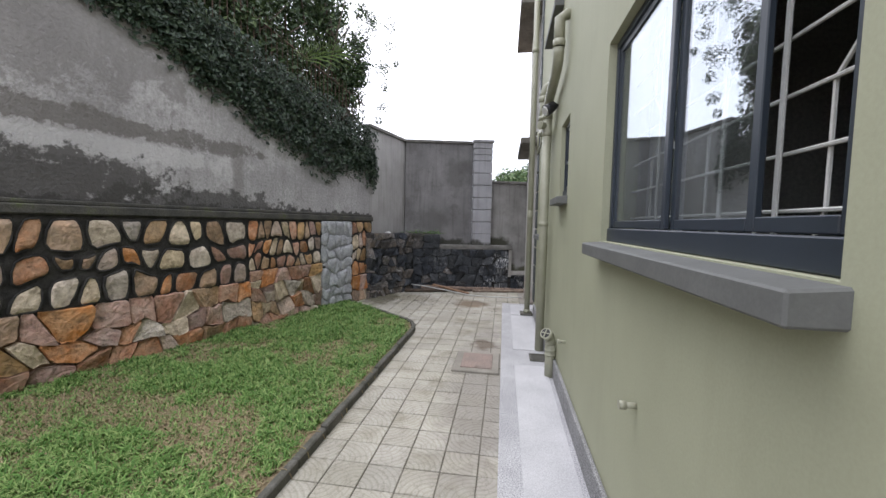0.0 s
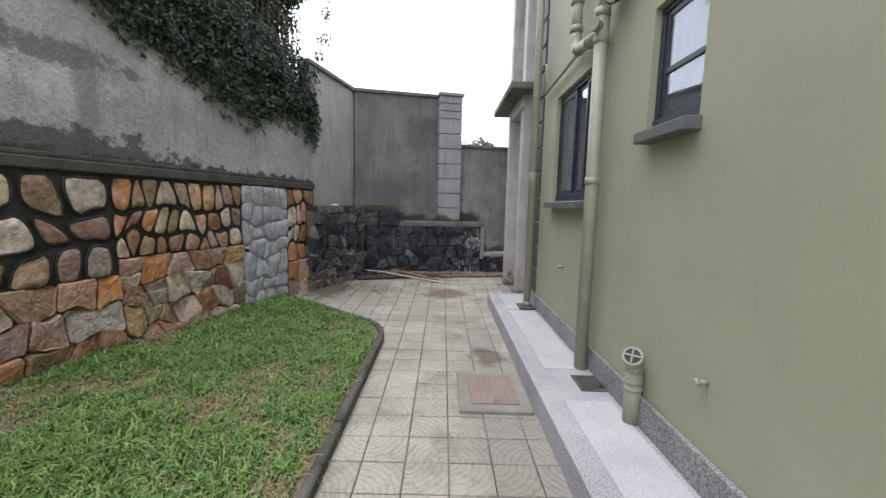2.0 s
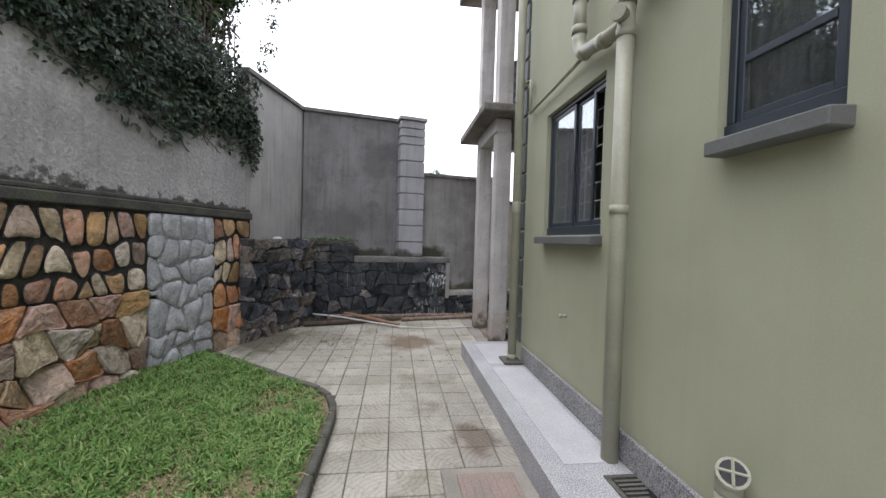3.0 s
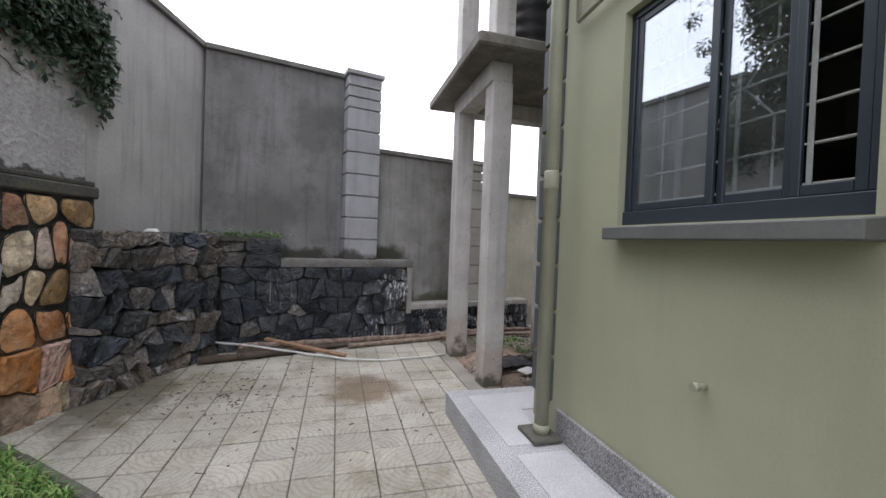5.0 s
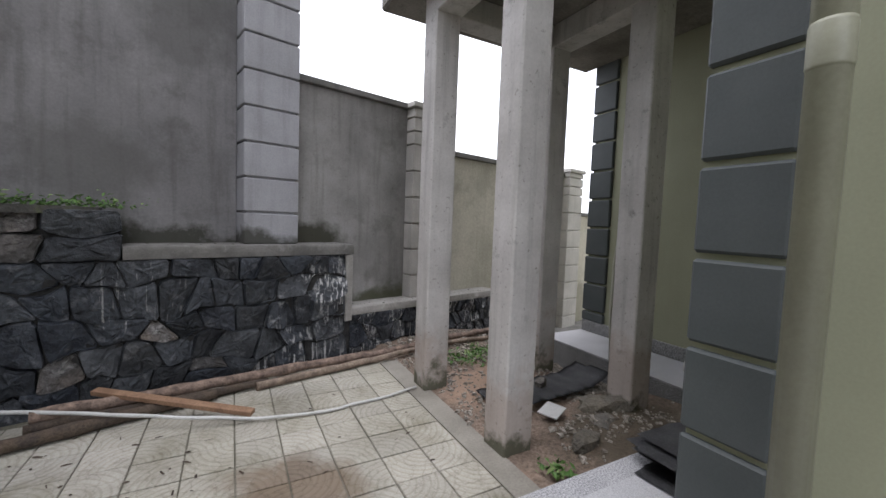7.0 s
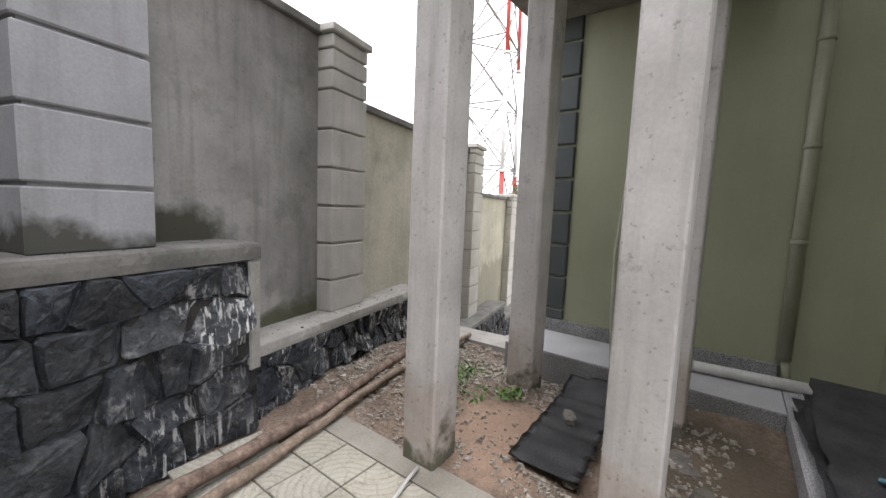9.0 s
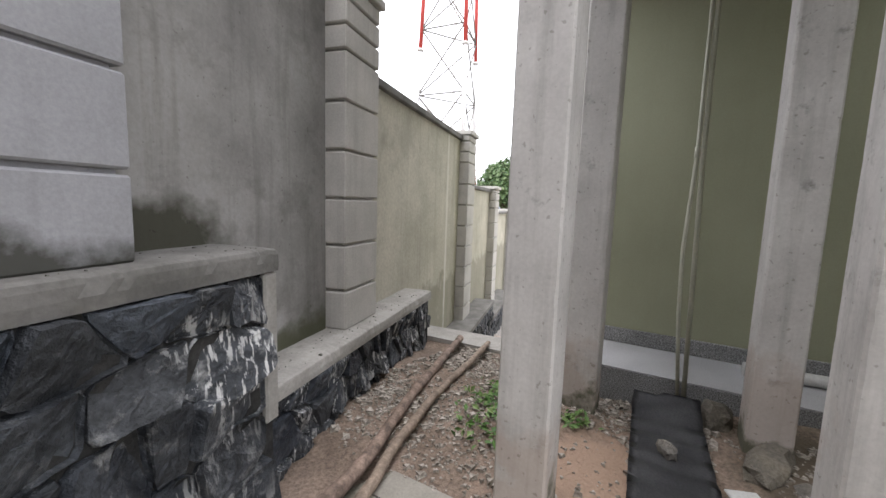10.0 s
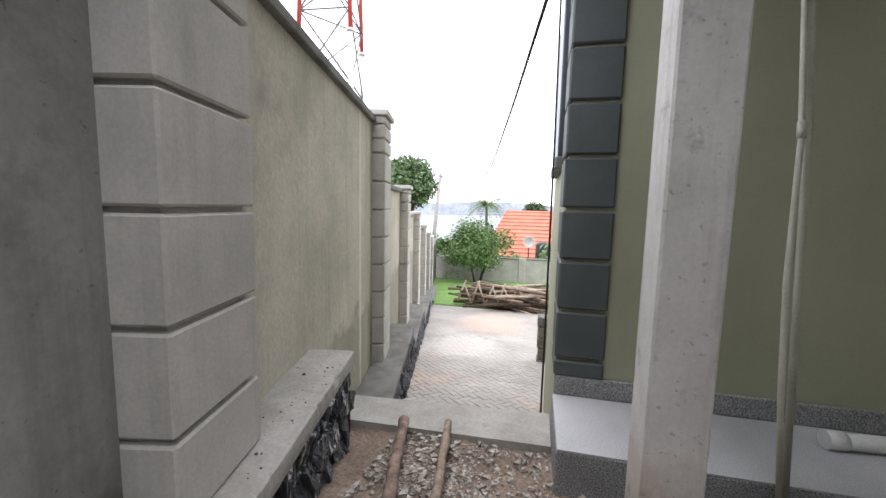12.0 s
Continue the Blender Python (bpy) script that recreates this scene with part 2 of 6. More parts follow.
M_MORTAR_BROWN = mat("earthy_mortar", (0.20, 0.125, 0.085), (0.10, 0.07, 0.05), 6, 50, 0.95, 0.7, 0.015, grain=0.3)
M_MORTAR_GREY = mat("grey_mortar", (0.018, 0.018, 0.018), (0.05, 0.049, 0.047), 7, 50, 0.95, 0.7, 0.015, grain=0.3)
M_TILE = mat("worn_cement_tile", (0.43, 0.41, 0.355), (0.33, 0.314, 0.262), 1.3, 70, 0.8, 0.5, 0.004, rnd=0.08, grain=0.14, crack=9.0, rings=0.3, spot=(0.18, 0.165, 0.115), spot_at=(0.52, 0.74), spot_scale=1.8, patches=(((-0.80, 9.17, 0.0), (0.42, 0.44, 1.0), (0.17, 0.125, 0.085), 0.85), ((-2.3, 9.5, 0.0), (0.7, 0.5, 1.0), (0.16, 0.145, 0.095), 0.5), ((-3.0, 9.35, 0.0), (0.45, 0.9, 1.0), (0.09, 0.082, 0.05), 0.8), ((-0.30, 4.9, 0.0), (0.42, 2.6, 1.0), (0.27, 0.252, 0.22), 0.85), ((-0.36, 6.15, 0.0), (0.2, 0.28, 1.0), (0.13, 0.10, 0.075), 0.8)))
M_JOINT = mat("dirty_joint", (0.24, 0.222, 0.18), (0.09, 0.085, 0.06), 1.6, 60, 0.95, 0.5, 0.006, grain=0.3)
M_SCREED = mat("worn_cement_screed", (0.30, 0.28, 0.24), (0.22, 0.205, 0.175), 2.5, 60, 0.85, 0.4, 0.005, grain=0.15)
M_TERRAZZO = mat("pale_terrazzo", (0.50, 0.50, 0.51), (0.42, 0.42, 0.43), 2, 130, 0.6, 0.1, 0.002, grain=0.3)
M_TERRAZZO_GREY = mat("grey_terrazzo", (0.46, 0.46, 0.47), (0.37, 0.37, 0.38), 3, 110, 0.65, 0.15, 0.002, grain=0.75)
M_TERRAZZO_DARK = mat("dark_terrazzo", (0.33, 0.33, 0.33), (0.25, 0.25, 0.25), 3, 110, 0.7, 0.15, 0.002, grain=0.9)
M_SLAB = mat("stained_concrete_slab", (0.25, 0.235, 0.21), (0.145, 0.135, 0.116), 2.0, 45, 0.9, 0.3, 0.006, streak=0.4, grain=0.2, spot=(0.10, 0.092, 0.075), spot_at=(0.55, 0.75), spot_scale=3.0)
M_KERB = mat("mossy_kerb", (0.13, 0.125, 0.11), (0.075, 0.075, 0.06), 5, 50, 0.95, 0.5, 0.008, grain=0.25)
M_SOIL = mat("brown_soil", (0.17, 0.128, 0.098), (0.27, 0.205, 0.16), 3, 40, 0.97, 0.9, 0.02, grain=0.45, spot=(0.36, 0.25, 0.18), spot_at=(0.58, 0.72), spot_scale=1.6, patches=(((1.05, 9.95, 0.0), (0.55, 0.55, 1.0), (0.42, 0.29, 0.21), 0.75), ((1.6, 8.85, 0.0), (0.8, 0.5, 1.0), (0.085, 0.072, 0.05), 0.8)))
M_TURF = mat("turf_soil", (0.15, 0.13, 0.065), (0.24, 0.18, 0.115), 2, 50, 0.97, 0.6, 0.02, grain=0.35)
M_PIPE = mat("olive_painted_pipe", (0.31, 0.31, 0.23), (0.275, 0.275, 0.205), 5, 60, 0.45, 0.1, 0.002, grain=0.08, spec=0.5)
M_FRAME = mat("navy_grey_aluminium", (0.027, 0.036, 0.049), (0.023, 0.031, 0.042), 4, 90, 0.4, 0.05, 0.001, grain=0.06, spec=0.5)
M_BAR = mat("grey_white_bar_paint", (0.62, 0.62, 0.60), (0.54, 0.54, 0.51), 6, 70, 0.5, 0.1, 0.001, grain=0.08)
M_ROOM = mat("dim_room_wall", (0.42, 0.42, 0.38), (0.38, 0.38, 0.34), 2, 40, 0.9, 0.1, 0.002)
M_CURTAIN = mat("grey_curtain", (0.76, 0.80, 0.83), (0.68, 0.72, 0.75), 3, 80, 0.9, 0.2, 0.002)


def glass(name, gloss, tint, dust):
    m = bpy.data.materials.new(name)
    m.use_nodes = True
    n, l = m.node_tree.nodes, m.node_tree.links
    n.remove(n["Principled BSDF"])
    g, t, x = n.new("ShaderNodeBsdfGlossy"), n.new("ShaderNodeBsdfTransparent"), n.new("ShaderNodeMixShader")
    g.inputs["Roughness"].default_value, g.inputs["Color"].default_value = 0.015, (0.9, 0.95, 1.0, 1)
    t.inputs["Color"].default_value = (*tint, 1)
    x.inputs[0].default_value = gloss
    l.new(t.outputs[0], x.inputs[1])
    l.new(g.outputs[0], x.inputs[2])
    d, y, dn, dr, geo = n.new("ShaderNodeBsdfDiffuse"), n.new("ShaderNodeMixShader"), n.new("ShaderNodeTexNoise"), n.new("ShaderNodeMapRange"), n.new("ShaderNodeNewGeometry")
    d.inputs["Color"].default_value = (0.5, 0.5, 0.48, 1)
    dn.inputs["Scale"].default_value, dn.inputs["Detail"].default_value = 5.0, 5
    dr.inputs["From Min"].default_value, dr.inputs["From Max"].default_value = 0.3, 0.7
    dr.inputs["To Min"].default_value, dr.inputs["To Max"].default_value = dust * 0.6, dust * 1.5
    l.new(geo.outputs["Position"], dn.inputs["Vector"])
    l.new(dn.outputs["Fac"], dr.inputs["Value"])
    l.new(dr.outputs["Result"], y.inputs[0])
    l.new(x.outputs[0], y.inputs[1])
    l.new(d.outputs[0], y.inputs[2])
    l.new(y.outputs[0], n["Material Output"].inputs["Surface"])
    return m


M_GLASS_CLEAR = glass("clear_window_glass", 0.15, (0.85, 0.88, 0.9), 0.03)
M_GLASS = glass("tinted_window_glass", 0.27, (0.84, 0.87, 0.88), 0.03)


# ---- building helpers ----
def mesh_object(name, bm, material, parent=None, smooth=False):
    me = bpy.data.meshes.new(name)
    bm.normal_update()
    bm.to_mesh(me)
    bm.free()
    if smooth:
        for p in me.polygons:
            p.use_smooth = len(p.vertices) < 5
    me.materials.append(material)
    ob = new(name, me)
    if parent:
        ob.parent = parent
    return ob


def part(name, bm, material, parent, label="", smooth=False):
    ob = mesh_object(name, bm, material, parent, smooth)
    return tagged(ob, label) if label else ob


def thing(name, at, label, category, group="", kind=""):
    ob = new(name)
    ob.empty_display_size = 0.1
    ob.matrix_world = at if isinstance(at, Matrix) else Matrix.Translation(at)
    bpy.context.view_layer.update()
    return tagged(ob, label, category, group, kind)


def box(bm, x0, x1, y0, y1, z0, z1, bevel=0.0, m=None):
    r = bmesh.ops.create_cube(bm, size=1.0)
    vs = r["verts"]
    for v in vs:
        v.co = Vector(((x0 + x1) / 2 + v.co.x * (x1 - x0), (y0 + y1) / 2 + v.co.y * (y1 - y0), (z0 + z1) / 2 + v.co.z * (z1 - z0)))
    if bevel:
        es = list({e for v in vs for e in v.link_edges})
        q = bmesh.ops.bevel(bm, geom=es, offset=bevel, segments=1, affect="EDGES")
        vs = list({v for v in q["verts"]} | {v for v in vs if v.is_valid})
    if m is not None:
        for v in vs:
            v.co = m @ v.co
    return bm


def boxed(*a, **k):
    return box(bmesh.new(), *a, **k)


def tube(bm, pts, rad, seg=10, cap=True, wob=0.0, rng=None):
    """A round tube along a line of points; rad is a number or a list."""
    rings = []
    n = len(pts)
    pts = [Vector(p) for p in pts]
    side = None
    for i, p in enumerate(pts):
        d = (pts[min(i + 1, n - 1)] - pts[max(i - 1, 0)]).normalized()
        if side is None:
            side = d.orthogonal().normalized()
        side = (side - d * side.dot(d)).normalized()
        up = d.cross(side)
        r = rad[i] if isinstance(rad, (list, tuple)) else rad
        ring = []
        for k in range(seg):
            a = 2 * math.pi * k / seg
            rr = r * (1 + (rng.uniform(-wob, wob) if wob else 0))
            ring.append(bm.verts.new(p + (side * math.cos(a) + up * math.sin(a)) * rr))
        rings.append(ring)
    for i in range(n - 1):
        for k in range(seg):
            bm.faces.new((rings[i][k], rings[i][(k + 1) % seg], rings[i + 1][(k + 1) % seg], rings[i + 1][k]))
    if cap:
        bm.faces.new(rings[0][::-1])
        bm.faces.new(rings[-1])
    return bm


def tubed(pts, rad, seg=10, **k):
    return tube(bmesh.new(), pts, rad, seg, **k)


def wall_frame(x, y, ang):
    """Local x runs along a wall, y into it, z up."""
    return Matrix.Translation((x, y, 0)) @ Matrix.Rotation(radians(ang), 4, "Z")


def wall_mesh(s0, s1, z0, z1, thick, holes, m):
    """A wall with openings through it, in one closed skin per stretch."""
    bm = bmesh.new()
    ss = sorted({s0, s1, *[h[0] for h in holes], *[h[1] for h in holes]})
    zs = sorted({z0, z1, *[h[2] for h in holes], *[h[3] for h in holes]})

    def solid(i, j):
        if i < 0 or j < 0 or i >= len(ss) - 1 or j >= len(zs) - 1:
            return False
        a, b = (ss[i] + ss[i + 1]) / 2, (zs[j] + zs[j + 1]) / 2
        return not any(h[0] < a < h[1] and h[2] < b < h[3] for h in holes)
    cache = {}

    def v(i, j, k):
        if (i, j, k) not in cache:
            cache[i, j, k] = bm.verts.new(m @ Vector((ss[i], k * thick, zs[j])))
        return cache[i, j, k]
    for i in range(len(ss) - 1):
        for j in range(len(zs) - 1):
            if not solid(i, j):
                continue
            bm.faces.new((v(i, j, 0), v(i + 1, j, 0), v(i + 1, j + 1, 0), v(i, j + 1, 0)))
            bm.faces.new((v(i, j, 1), v(i, j + 1, 1), v(i + 1, j + 1, 1), v(i + 1, j, 1)))
            if not solid(i - 1, j):
                bm.faces.new((v(i, j, 0), v(i, j + 1, 0), v(i, j + 1, 1), v(i, j, 1)))
            if not solid(i + 1, j):
                bm.faces.new((v(i + 1, j, 0), v(i + 1, j, 1), v(i + 1, j + 1, 1), v(i + 1, j + 1, 0)))
            if not solid(i, j - 1):
                bm.faces.new((v(i, j, 0), v(i, j, 1), v(i + 1, j, 1), v(i + 1, j, 0)))
            if not solid(i, j + 1):
                bm.faces.new((v(i, j + 1, 0), v(i + 1, j + 1, 0), v(i + 1, j + 1, 1), v(i, j + 1, 1)))
    return bm


def prism(bm, outline, z0, z1):
    """An upright prism over an outline given anticlockwise."""
    lo = [bm.verts.new((x, y, z0)) for x, y in outline]
    hi = [bm.verts.new((x, y, z1)) for x, y in outline]
    bm.faces.new(hi)
    bm.faces.new(lo[::-1])
    for i in range(len(lo)):
        j = (i + 1) % len(lo)
        bm.faces.new((lo[i], lo[j], hi[j], hi[i]))
    return bm


def cells(s0, s1, z0, z1, size, rng, stretch=1.0, jitter=0.42):
    """Irregular stone outlines that fill a stretch of wall: each a ring of (s, z)."""
    pts = []
    rows = max(1, round((z1 - z0) / size))
    dz = (z1 - z0) / rows
    for r in range(rows):
        cols = max(1, round((s1 - s0) / (size * stretch)))
        ds = (s1 - s0) / cols
        for c in range(cols):
            off = 0.5 if r % 2 else 0.0
            pts.append((s0 + (c + 0.25 + off + rng.uniform(-jitter, jitter)) * ds, z0 + (r + 0.5 + rng.uniform(-jitter, jitter) * 0.85) * dz))
    out = []
    for i, (px, pz) in enumerate(pts):
        poly = [(s0, z0), (s1, z0), (s1, z1), (s0, z1)]
        near = sorted(((qx - px) ** 2 + (qz - pz) ** 2, qx, qz) for k, (qx, qz) in enumerate(pts) if k != i and abs(qx - px) < size * 3.2)[:18]
        for _, qx, qz in near:
            nx, nz = qx - px, qz - pz
            lim = (qx * qx + qz * qz - px * px - pz * pz) / 2
            nxt = []
            for k in range(len(poly)):
                a, b = poly[k], poly[(k + 1) % len(poly)]
                da, db = a[0] * nx + a[1] * nz - lim, b[0] * nx + b[1] * nz - lim
                if da <= 0:
                    nxt.append(a)
                if da * db < 0:
                    t = da / (da - db)
                    nxt.append((a[0] + (b[0] - a[0]) * t, a[1] + (b[1] - a[1]) * t))
            poly = nxt
            if len(poly) < 3:
                break
        if len(poly) >= 3:
            out.append(poly)
    return out


def courses(s0, s1, z0, z1, high, wide, rng, wave=0.16, slant=0.22, merge=0.14):
    """Roughly coursed rubble: rings of (s, z) in wavy rows whose neighbours share their edges."""
    rows = max(1, round((z1 - z0) / high))
    cuts = [z0] + [z0 + (z1 - z0) * (r + rng.uniform(-0.16, 0.16)) / rows for r in range(1, rows)] + [z1]
    seeds = [rng.uniform(0, 50) for _ in cuts]

    def level(r, x):
        if r in (0, rows):
            return cuts[r]
        return cuts[r] + high * wave * (noise.noise((x / wide * 0.9, seeds[r], 0.5)) * 1.5 + noise.noise((x / wide * 2.6, seeds[r], 3.5)) * 0.7)
    out = []
    for r in range(rows):
        xs = [s0]
        while xs[-1] < s1 - wide * 0.75:
            xs.append(xs[-1] + wide * rng.uniform(0.62, 1.42))
        xs[-1] = s1
        lean = [0.0] + [rng.uniform(-slant, slant) * wide for _ in xs[1:-1]] + [0.0]
        for k in range(len(xs) - 1):
            a, b, la, lb = xs[k], xs[k + 1], lean[k], lean[k + 1]
            if b - a < wide * 0.2:
                continue
            lo = [a - la + (b - lb - a + la) * u for u in (0.0, 0.5, 1.0)]
            hi = [a + la + (b + lb - a - la) * u for u in (1.0, 0.5, 0.0)]
            ring = [(x, level(r, x)) for x in lo] + [(x, level(r + 1, x)) for x in hi]
            if rng.random() < merge and len(ring) == 6:
                mx = (a + b) / 2
                mz = (ring[1][1] + ring[4][1]) / 2 + rng.uniform(-0.15, 0.15) * high
                l_, r_ = (a, mz + rng.uniform(-0.1, 0.1) * high), (b, mz + rng.uniform(-0.1, 0.1) * high)
                out.append([ring[0], ring[1], ring[2], r_, (mx, mz), l_])
                out.append([l_, (mx, mz), r_, ring[3], ring[4], ring[5]])
            else:
                out.append(ring)
    return out


def pebble(poly, gap, proud, rng, rounds=2):
    """A water-worn stone: the ring drawn in, its corners cut twice, with a low domed face."""
    cx, cz = sum(p[0] for p in poly) / len(poly), sum(p[1] for p in poly) / len(poly)
    ring = []
    for p in poly:
        d = max(0.02, math.hypot(p[0] - cx, p[1] - cz))
        k = max(0.4, (d - gap * 1.25) / d) * rng.uniform(0.95, 1.04)
        ring.append((cx + (p[0] - cx) * k, cz + (p[1] - cz) * k))
    for _ in range(rounds):
        cut = []
        for a, b in zip(ring, ring[1:] + ring[:1]):
            cut += [(a[0] * 0.75 + b[0] * 0.25, a[1] * 0.75 + b[1] * 0.25), (a[0] * 0.25 + b[0] * 0.75, a[1] * 0.25 + b[1] * 0.75)]
        ring = cut
    bm = bmesh.new()
    tx, tz = rng.uniform(-0.1, 0.1), rng.uniform(-0.1, 0.1)
    layers = []
    for f, y in ((1.0, 0.05), (0.985, -proud * 0.5), (0.9, -proud), (0.55, -proud * 1.25)):
        layers.append([bm.verts.new((cx + (x - cx) * f, min(-0.002, y - ((x - cx) * tx + (z - cz) * tz) * (f < 0.95) + rng.uniform(-0.003, 0.003)) if y < 0 else y, cz + (z - cz) * f)) for x, z in ring])
    c = bm.verts.new((cx, -proud * 1.3, cz))
    n = len(ring)
    for a, b in zip(layers, layers[1:]):
        for k in range(n):
            bm.faces.new((a[k], b[k], b[(k + 1) % n], a[(k + 1) % n]))
    for k in range(n):
        bm.faces.new((layers[-1][k], c, layers[-1][(k + 1) % n]))
    bmesh.ops.recalc_face_normals(bm, faces=bm.faces)
    return bm, ring


def stone(poly, gap, proud, rng, round_=0.0, rough=0.3, inset=0.8, split=False):
    """One stone: a rim, a shoulder and an uneven face. Local -y is towards the yard."""
    cx, cz = sum(p[0] for p in poly) / len(poly), sum(p[1] for p in poly) / len(poly)
    ring = []
    for k in range(len(poly)):
        a, b = poly[k], poly[(k + 1) % len(poly)]
        le = math.hypot(b[0] - a[0], b[1] - a[1])
        if le < 0.025:
            ring.append(a)
            continue
        ring += [(a[0] + (b[0] - a[0]) * t, a[1] + (b[1] - a[1]) * t) for t in ((0.12, 0.5, 0.88) if le > 0.1 else (0.15, 0.85))]
    rad = sum(math.hypot(p[0] - cx, p[1] - cz) for p in ring) / len(ring)
    res = []
    for p in ring:
        d = max(0.02, math.hypot(p[0] - cx, p[1] - cz))
        want = d + (rad - d) * round_
        k = max(0.35, (min(d, want) - gap) / d) * (1 + rng.uniform(-0.05, 0.03))
        res.append((cx + (p[0] - cx) * k, cz + (p[1] - cz) * k))
    bm = bmesh.new()
    tx, tz = rng.uniform(-rough, rough), rng.uniform(-rough, rough)
    layers = []
    for f, y in ((1.0, 0.05), (0.99, -proud * 0.7), (0.94, -proud), (0.66, -proud * 1.1), (0.34, -proud * 1.12)) if split else ((1.0, 0.05), (0.985, -proud * 0.35), (inset, -proud)):
        lay = []
        for px, pz in res:
            x, z = cx + (px - cx) * f, cz + (pz - cz) * f
            yy = y
            if f < 0.99 and y < 0:
                yy -= (x - cx) * tx + (z - cz) * tz
                yy += rng.uniform(-1, 1) * proud * (0.17 if split else 0.22)
                yy = min(yy, -0.004)
            lay.append(bm.verts.new((x, yy, z)))
        layers.append(lay)
    c = bm.verts.new((cx + rng.uniform(-0.2, 0.2) * rad, -proud * rng.uniform(1.0, 1.35), cz + rng.uniform(-0.2, 0.2) * rad))
    n = len(res)
    for a, b in zip(layers, layers[1:]):
        for k in range(n):
            bm.faces.new((a[k], b[k], b[(k + 1) % n], a[(k + 1) % n]))
    for k in range(n):
        bm.faces.new((layers[-1][k], c, layers[-1][(k + 1) % n]))
    bmesh.ops.recalc_face_normals(bm, faces=bm.faces)
    return bm


# ---- plan ----
LEFT = wall_frame(-3.83, 7.70, 75)
END = wall_frame(0.14, 11.44, 12.5)
HOUSE = wall_frame(0.5, 0.0, -90)
GROUND_STEP = 2.95


def ground_height(x, y):
    if x < GROUND_STEP:
        h = -0.05
        if x > 0.42 and y > 8.3:
            h = 0.0 + 0.035 * noise.noise((x * 1.7, y * 1.7, 0.3)) + 0.02 * noise.noise((x * 6, y * 6, 1.3))
            h -= 0.09 * max(0.0, min(1.0, (x - 1.7) / 0.7)) * max(0.0, min(1.0, (y - 9.2) / 0.4))
            if y < 9.4:
                h += 0.06 * min(1, (9.4 - y) / 0.4) * max(0.0, min(1, (x - 0.9) / 0.5))
        return h
    if x < 29:
        return -1.22 - 0.116 * (x - 5.4)
    return -3.96 - (x - 29) * 0.09 if x < 330 else -31.0


# ---- ground ----
gx = [-2500, -600, -150, -40, -12, -6, -3.5, -1.5, 0.0] + [0.3 + 0.12 * i for i in range(19)] + [GROUND_STEP - 0.01, GROUND_STEP, 3, 4, 6, 9, 12, 16, 22, 29, 36, 60, 120, 330, 900, 2500]
gy = [-2500, -600, -150, -40, -12, -3, 2, 6, 8] + [8.3 + 0.12 * i for i in range(30)] + [12.5, 14, 17, 22, 30, 45, 80, 160, 500, 2500]
bm = bmesh.new()
grid = [[bm.verts.new((x, y, ground_height(x, y))) for y in gy] for x in gx]
for i in range(len(gx) - 1):
    for j in range(len(gy) - 1):
        bm.faces.new((grid[i][j], grid[i + 1][j], grid[i + 1][j + 1], grid[i][j + 1]))
tagged(mesh_object("ground", bm, M_SOIL, smooth=True), "bare brown soil yard falling away downhill", "ground", kind="structure")

# ---- house walls ----
WIN1, WIN2, WIN3 = (0.98, 2.76, 1.765, 2.96), (4.19, 4.75, 2.155, 2.95), (5.82, 6.98, 1.715, 2.965)
WIN4 = (5.0, 6.1, 4.45, 5.6)
holes = [(-w[1], -w[0], w[2], w[3]) for w in (WIN1, WIN2, WIN3, WIN4)]
tagged(mesh_object("wall_west", wall_mesh(-7.88, 6.0, 0.0, 7.4, 0.2, holes, HOUSE), M_PAINT), "olive-green painted plaster house wall with windows", "wall", kind="structure")
tagged(mesh_object("wall_north", boxed(0.702, 3.215, 7.68, 7.88, 0.0, 7.4), M_PAINT), "olive-green painted plaster wall beside the porch", "wall", kind="structure")
tagged(mesh_object("wall_porch", boxed(3.015, 3.215, 7.882, 10.62, -1.2, 7.4), M_PAINT), "olive-green painted plaster wall behind the porch", "wall", kind="structure")
tagged(mesh_object("wall_far", boxed(3.217, 5.6, 10.42, 10.615, -2.2, 7.4), M_PAINT), "olive-green painted plaster wall facing the lower yard", "wall", kind="structure")
tagged(mesh_object("wall_return", boxed(5.4, 5.6, 8.702, 10.418, -2.2, 7.4), M_PAINT), "olive-green painted plaster wall stepping back", "wall", kind="structure")
tagged(mesh_object("wall_back", boxed(5.4, 9.0, 8.5, 8.7, -2.2, 7.4), M_PAINT), "olive-green painted plaster wall set back from the lower yard", "wall", kind="structure")
tagged(mesh_object("wall_east", boxed(8.8, 9.0, -6.0, 8.498, -2.2, 7.4), M_PAINT), "olive-green painted plaster wall", "wall", kind="structure")
tagged(mesh_object("wall_south", boxed(0.702, 8.798, -6.0, -5.8, -0.2, 7.4), M_PAINT), "olive-green painted plaster wall", "wall", kind="structure")
tagged(mesh_object("roof", prism(bmesh.new(), [(0.35, -6.2), (9.2, -6.2), (9.2, 8.85), (5.75, 8.85), (5.75, 10.75), (0.35, 10.75)], 7.402, 7.6), M_CONC), "flat concrete roof slab of the house", "roof", kind="structure")
tagged(mesh_object("floor_inside", boxed(0.702, 8.79, -5.79, 7.67, 0.6, 0.72), M_TERRAZZO), "indoor terrazzo floor", "floor", kind="structure")
tagged(mesh_object("ceiling_inside", boxed(0.702, 8.79, -5.79, 7.67, 3.5, 3.65), M_ROOM), "indoor plaster ceiling", "ceiling", kind="structure")
tagged(mesh_object("wall_inside", boxed(3.9, 4.0, -5.79, 7.67, 0.722, 3.498), M_ROOM), "indoor plaster partition wall", "wall", kind="structure")
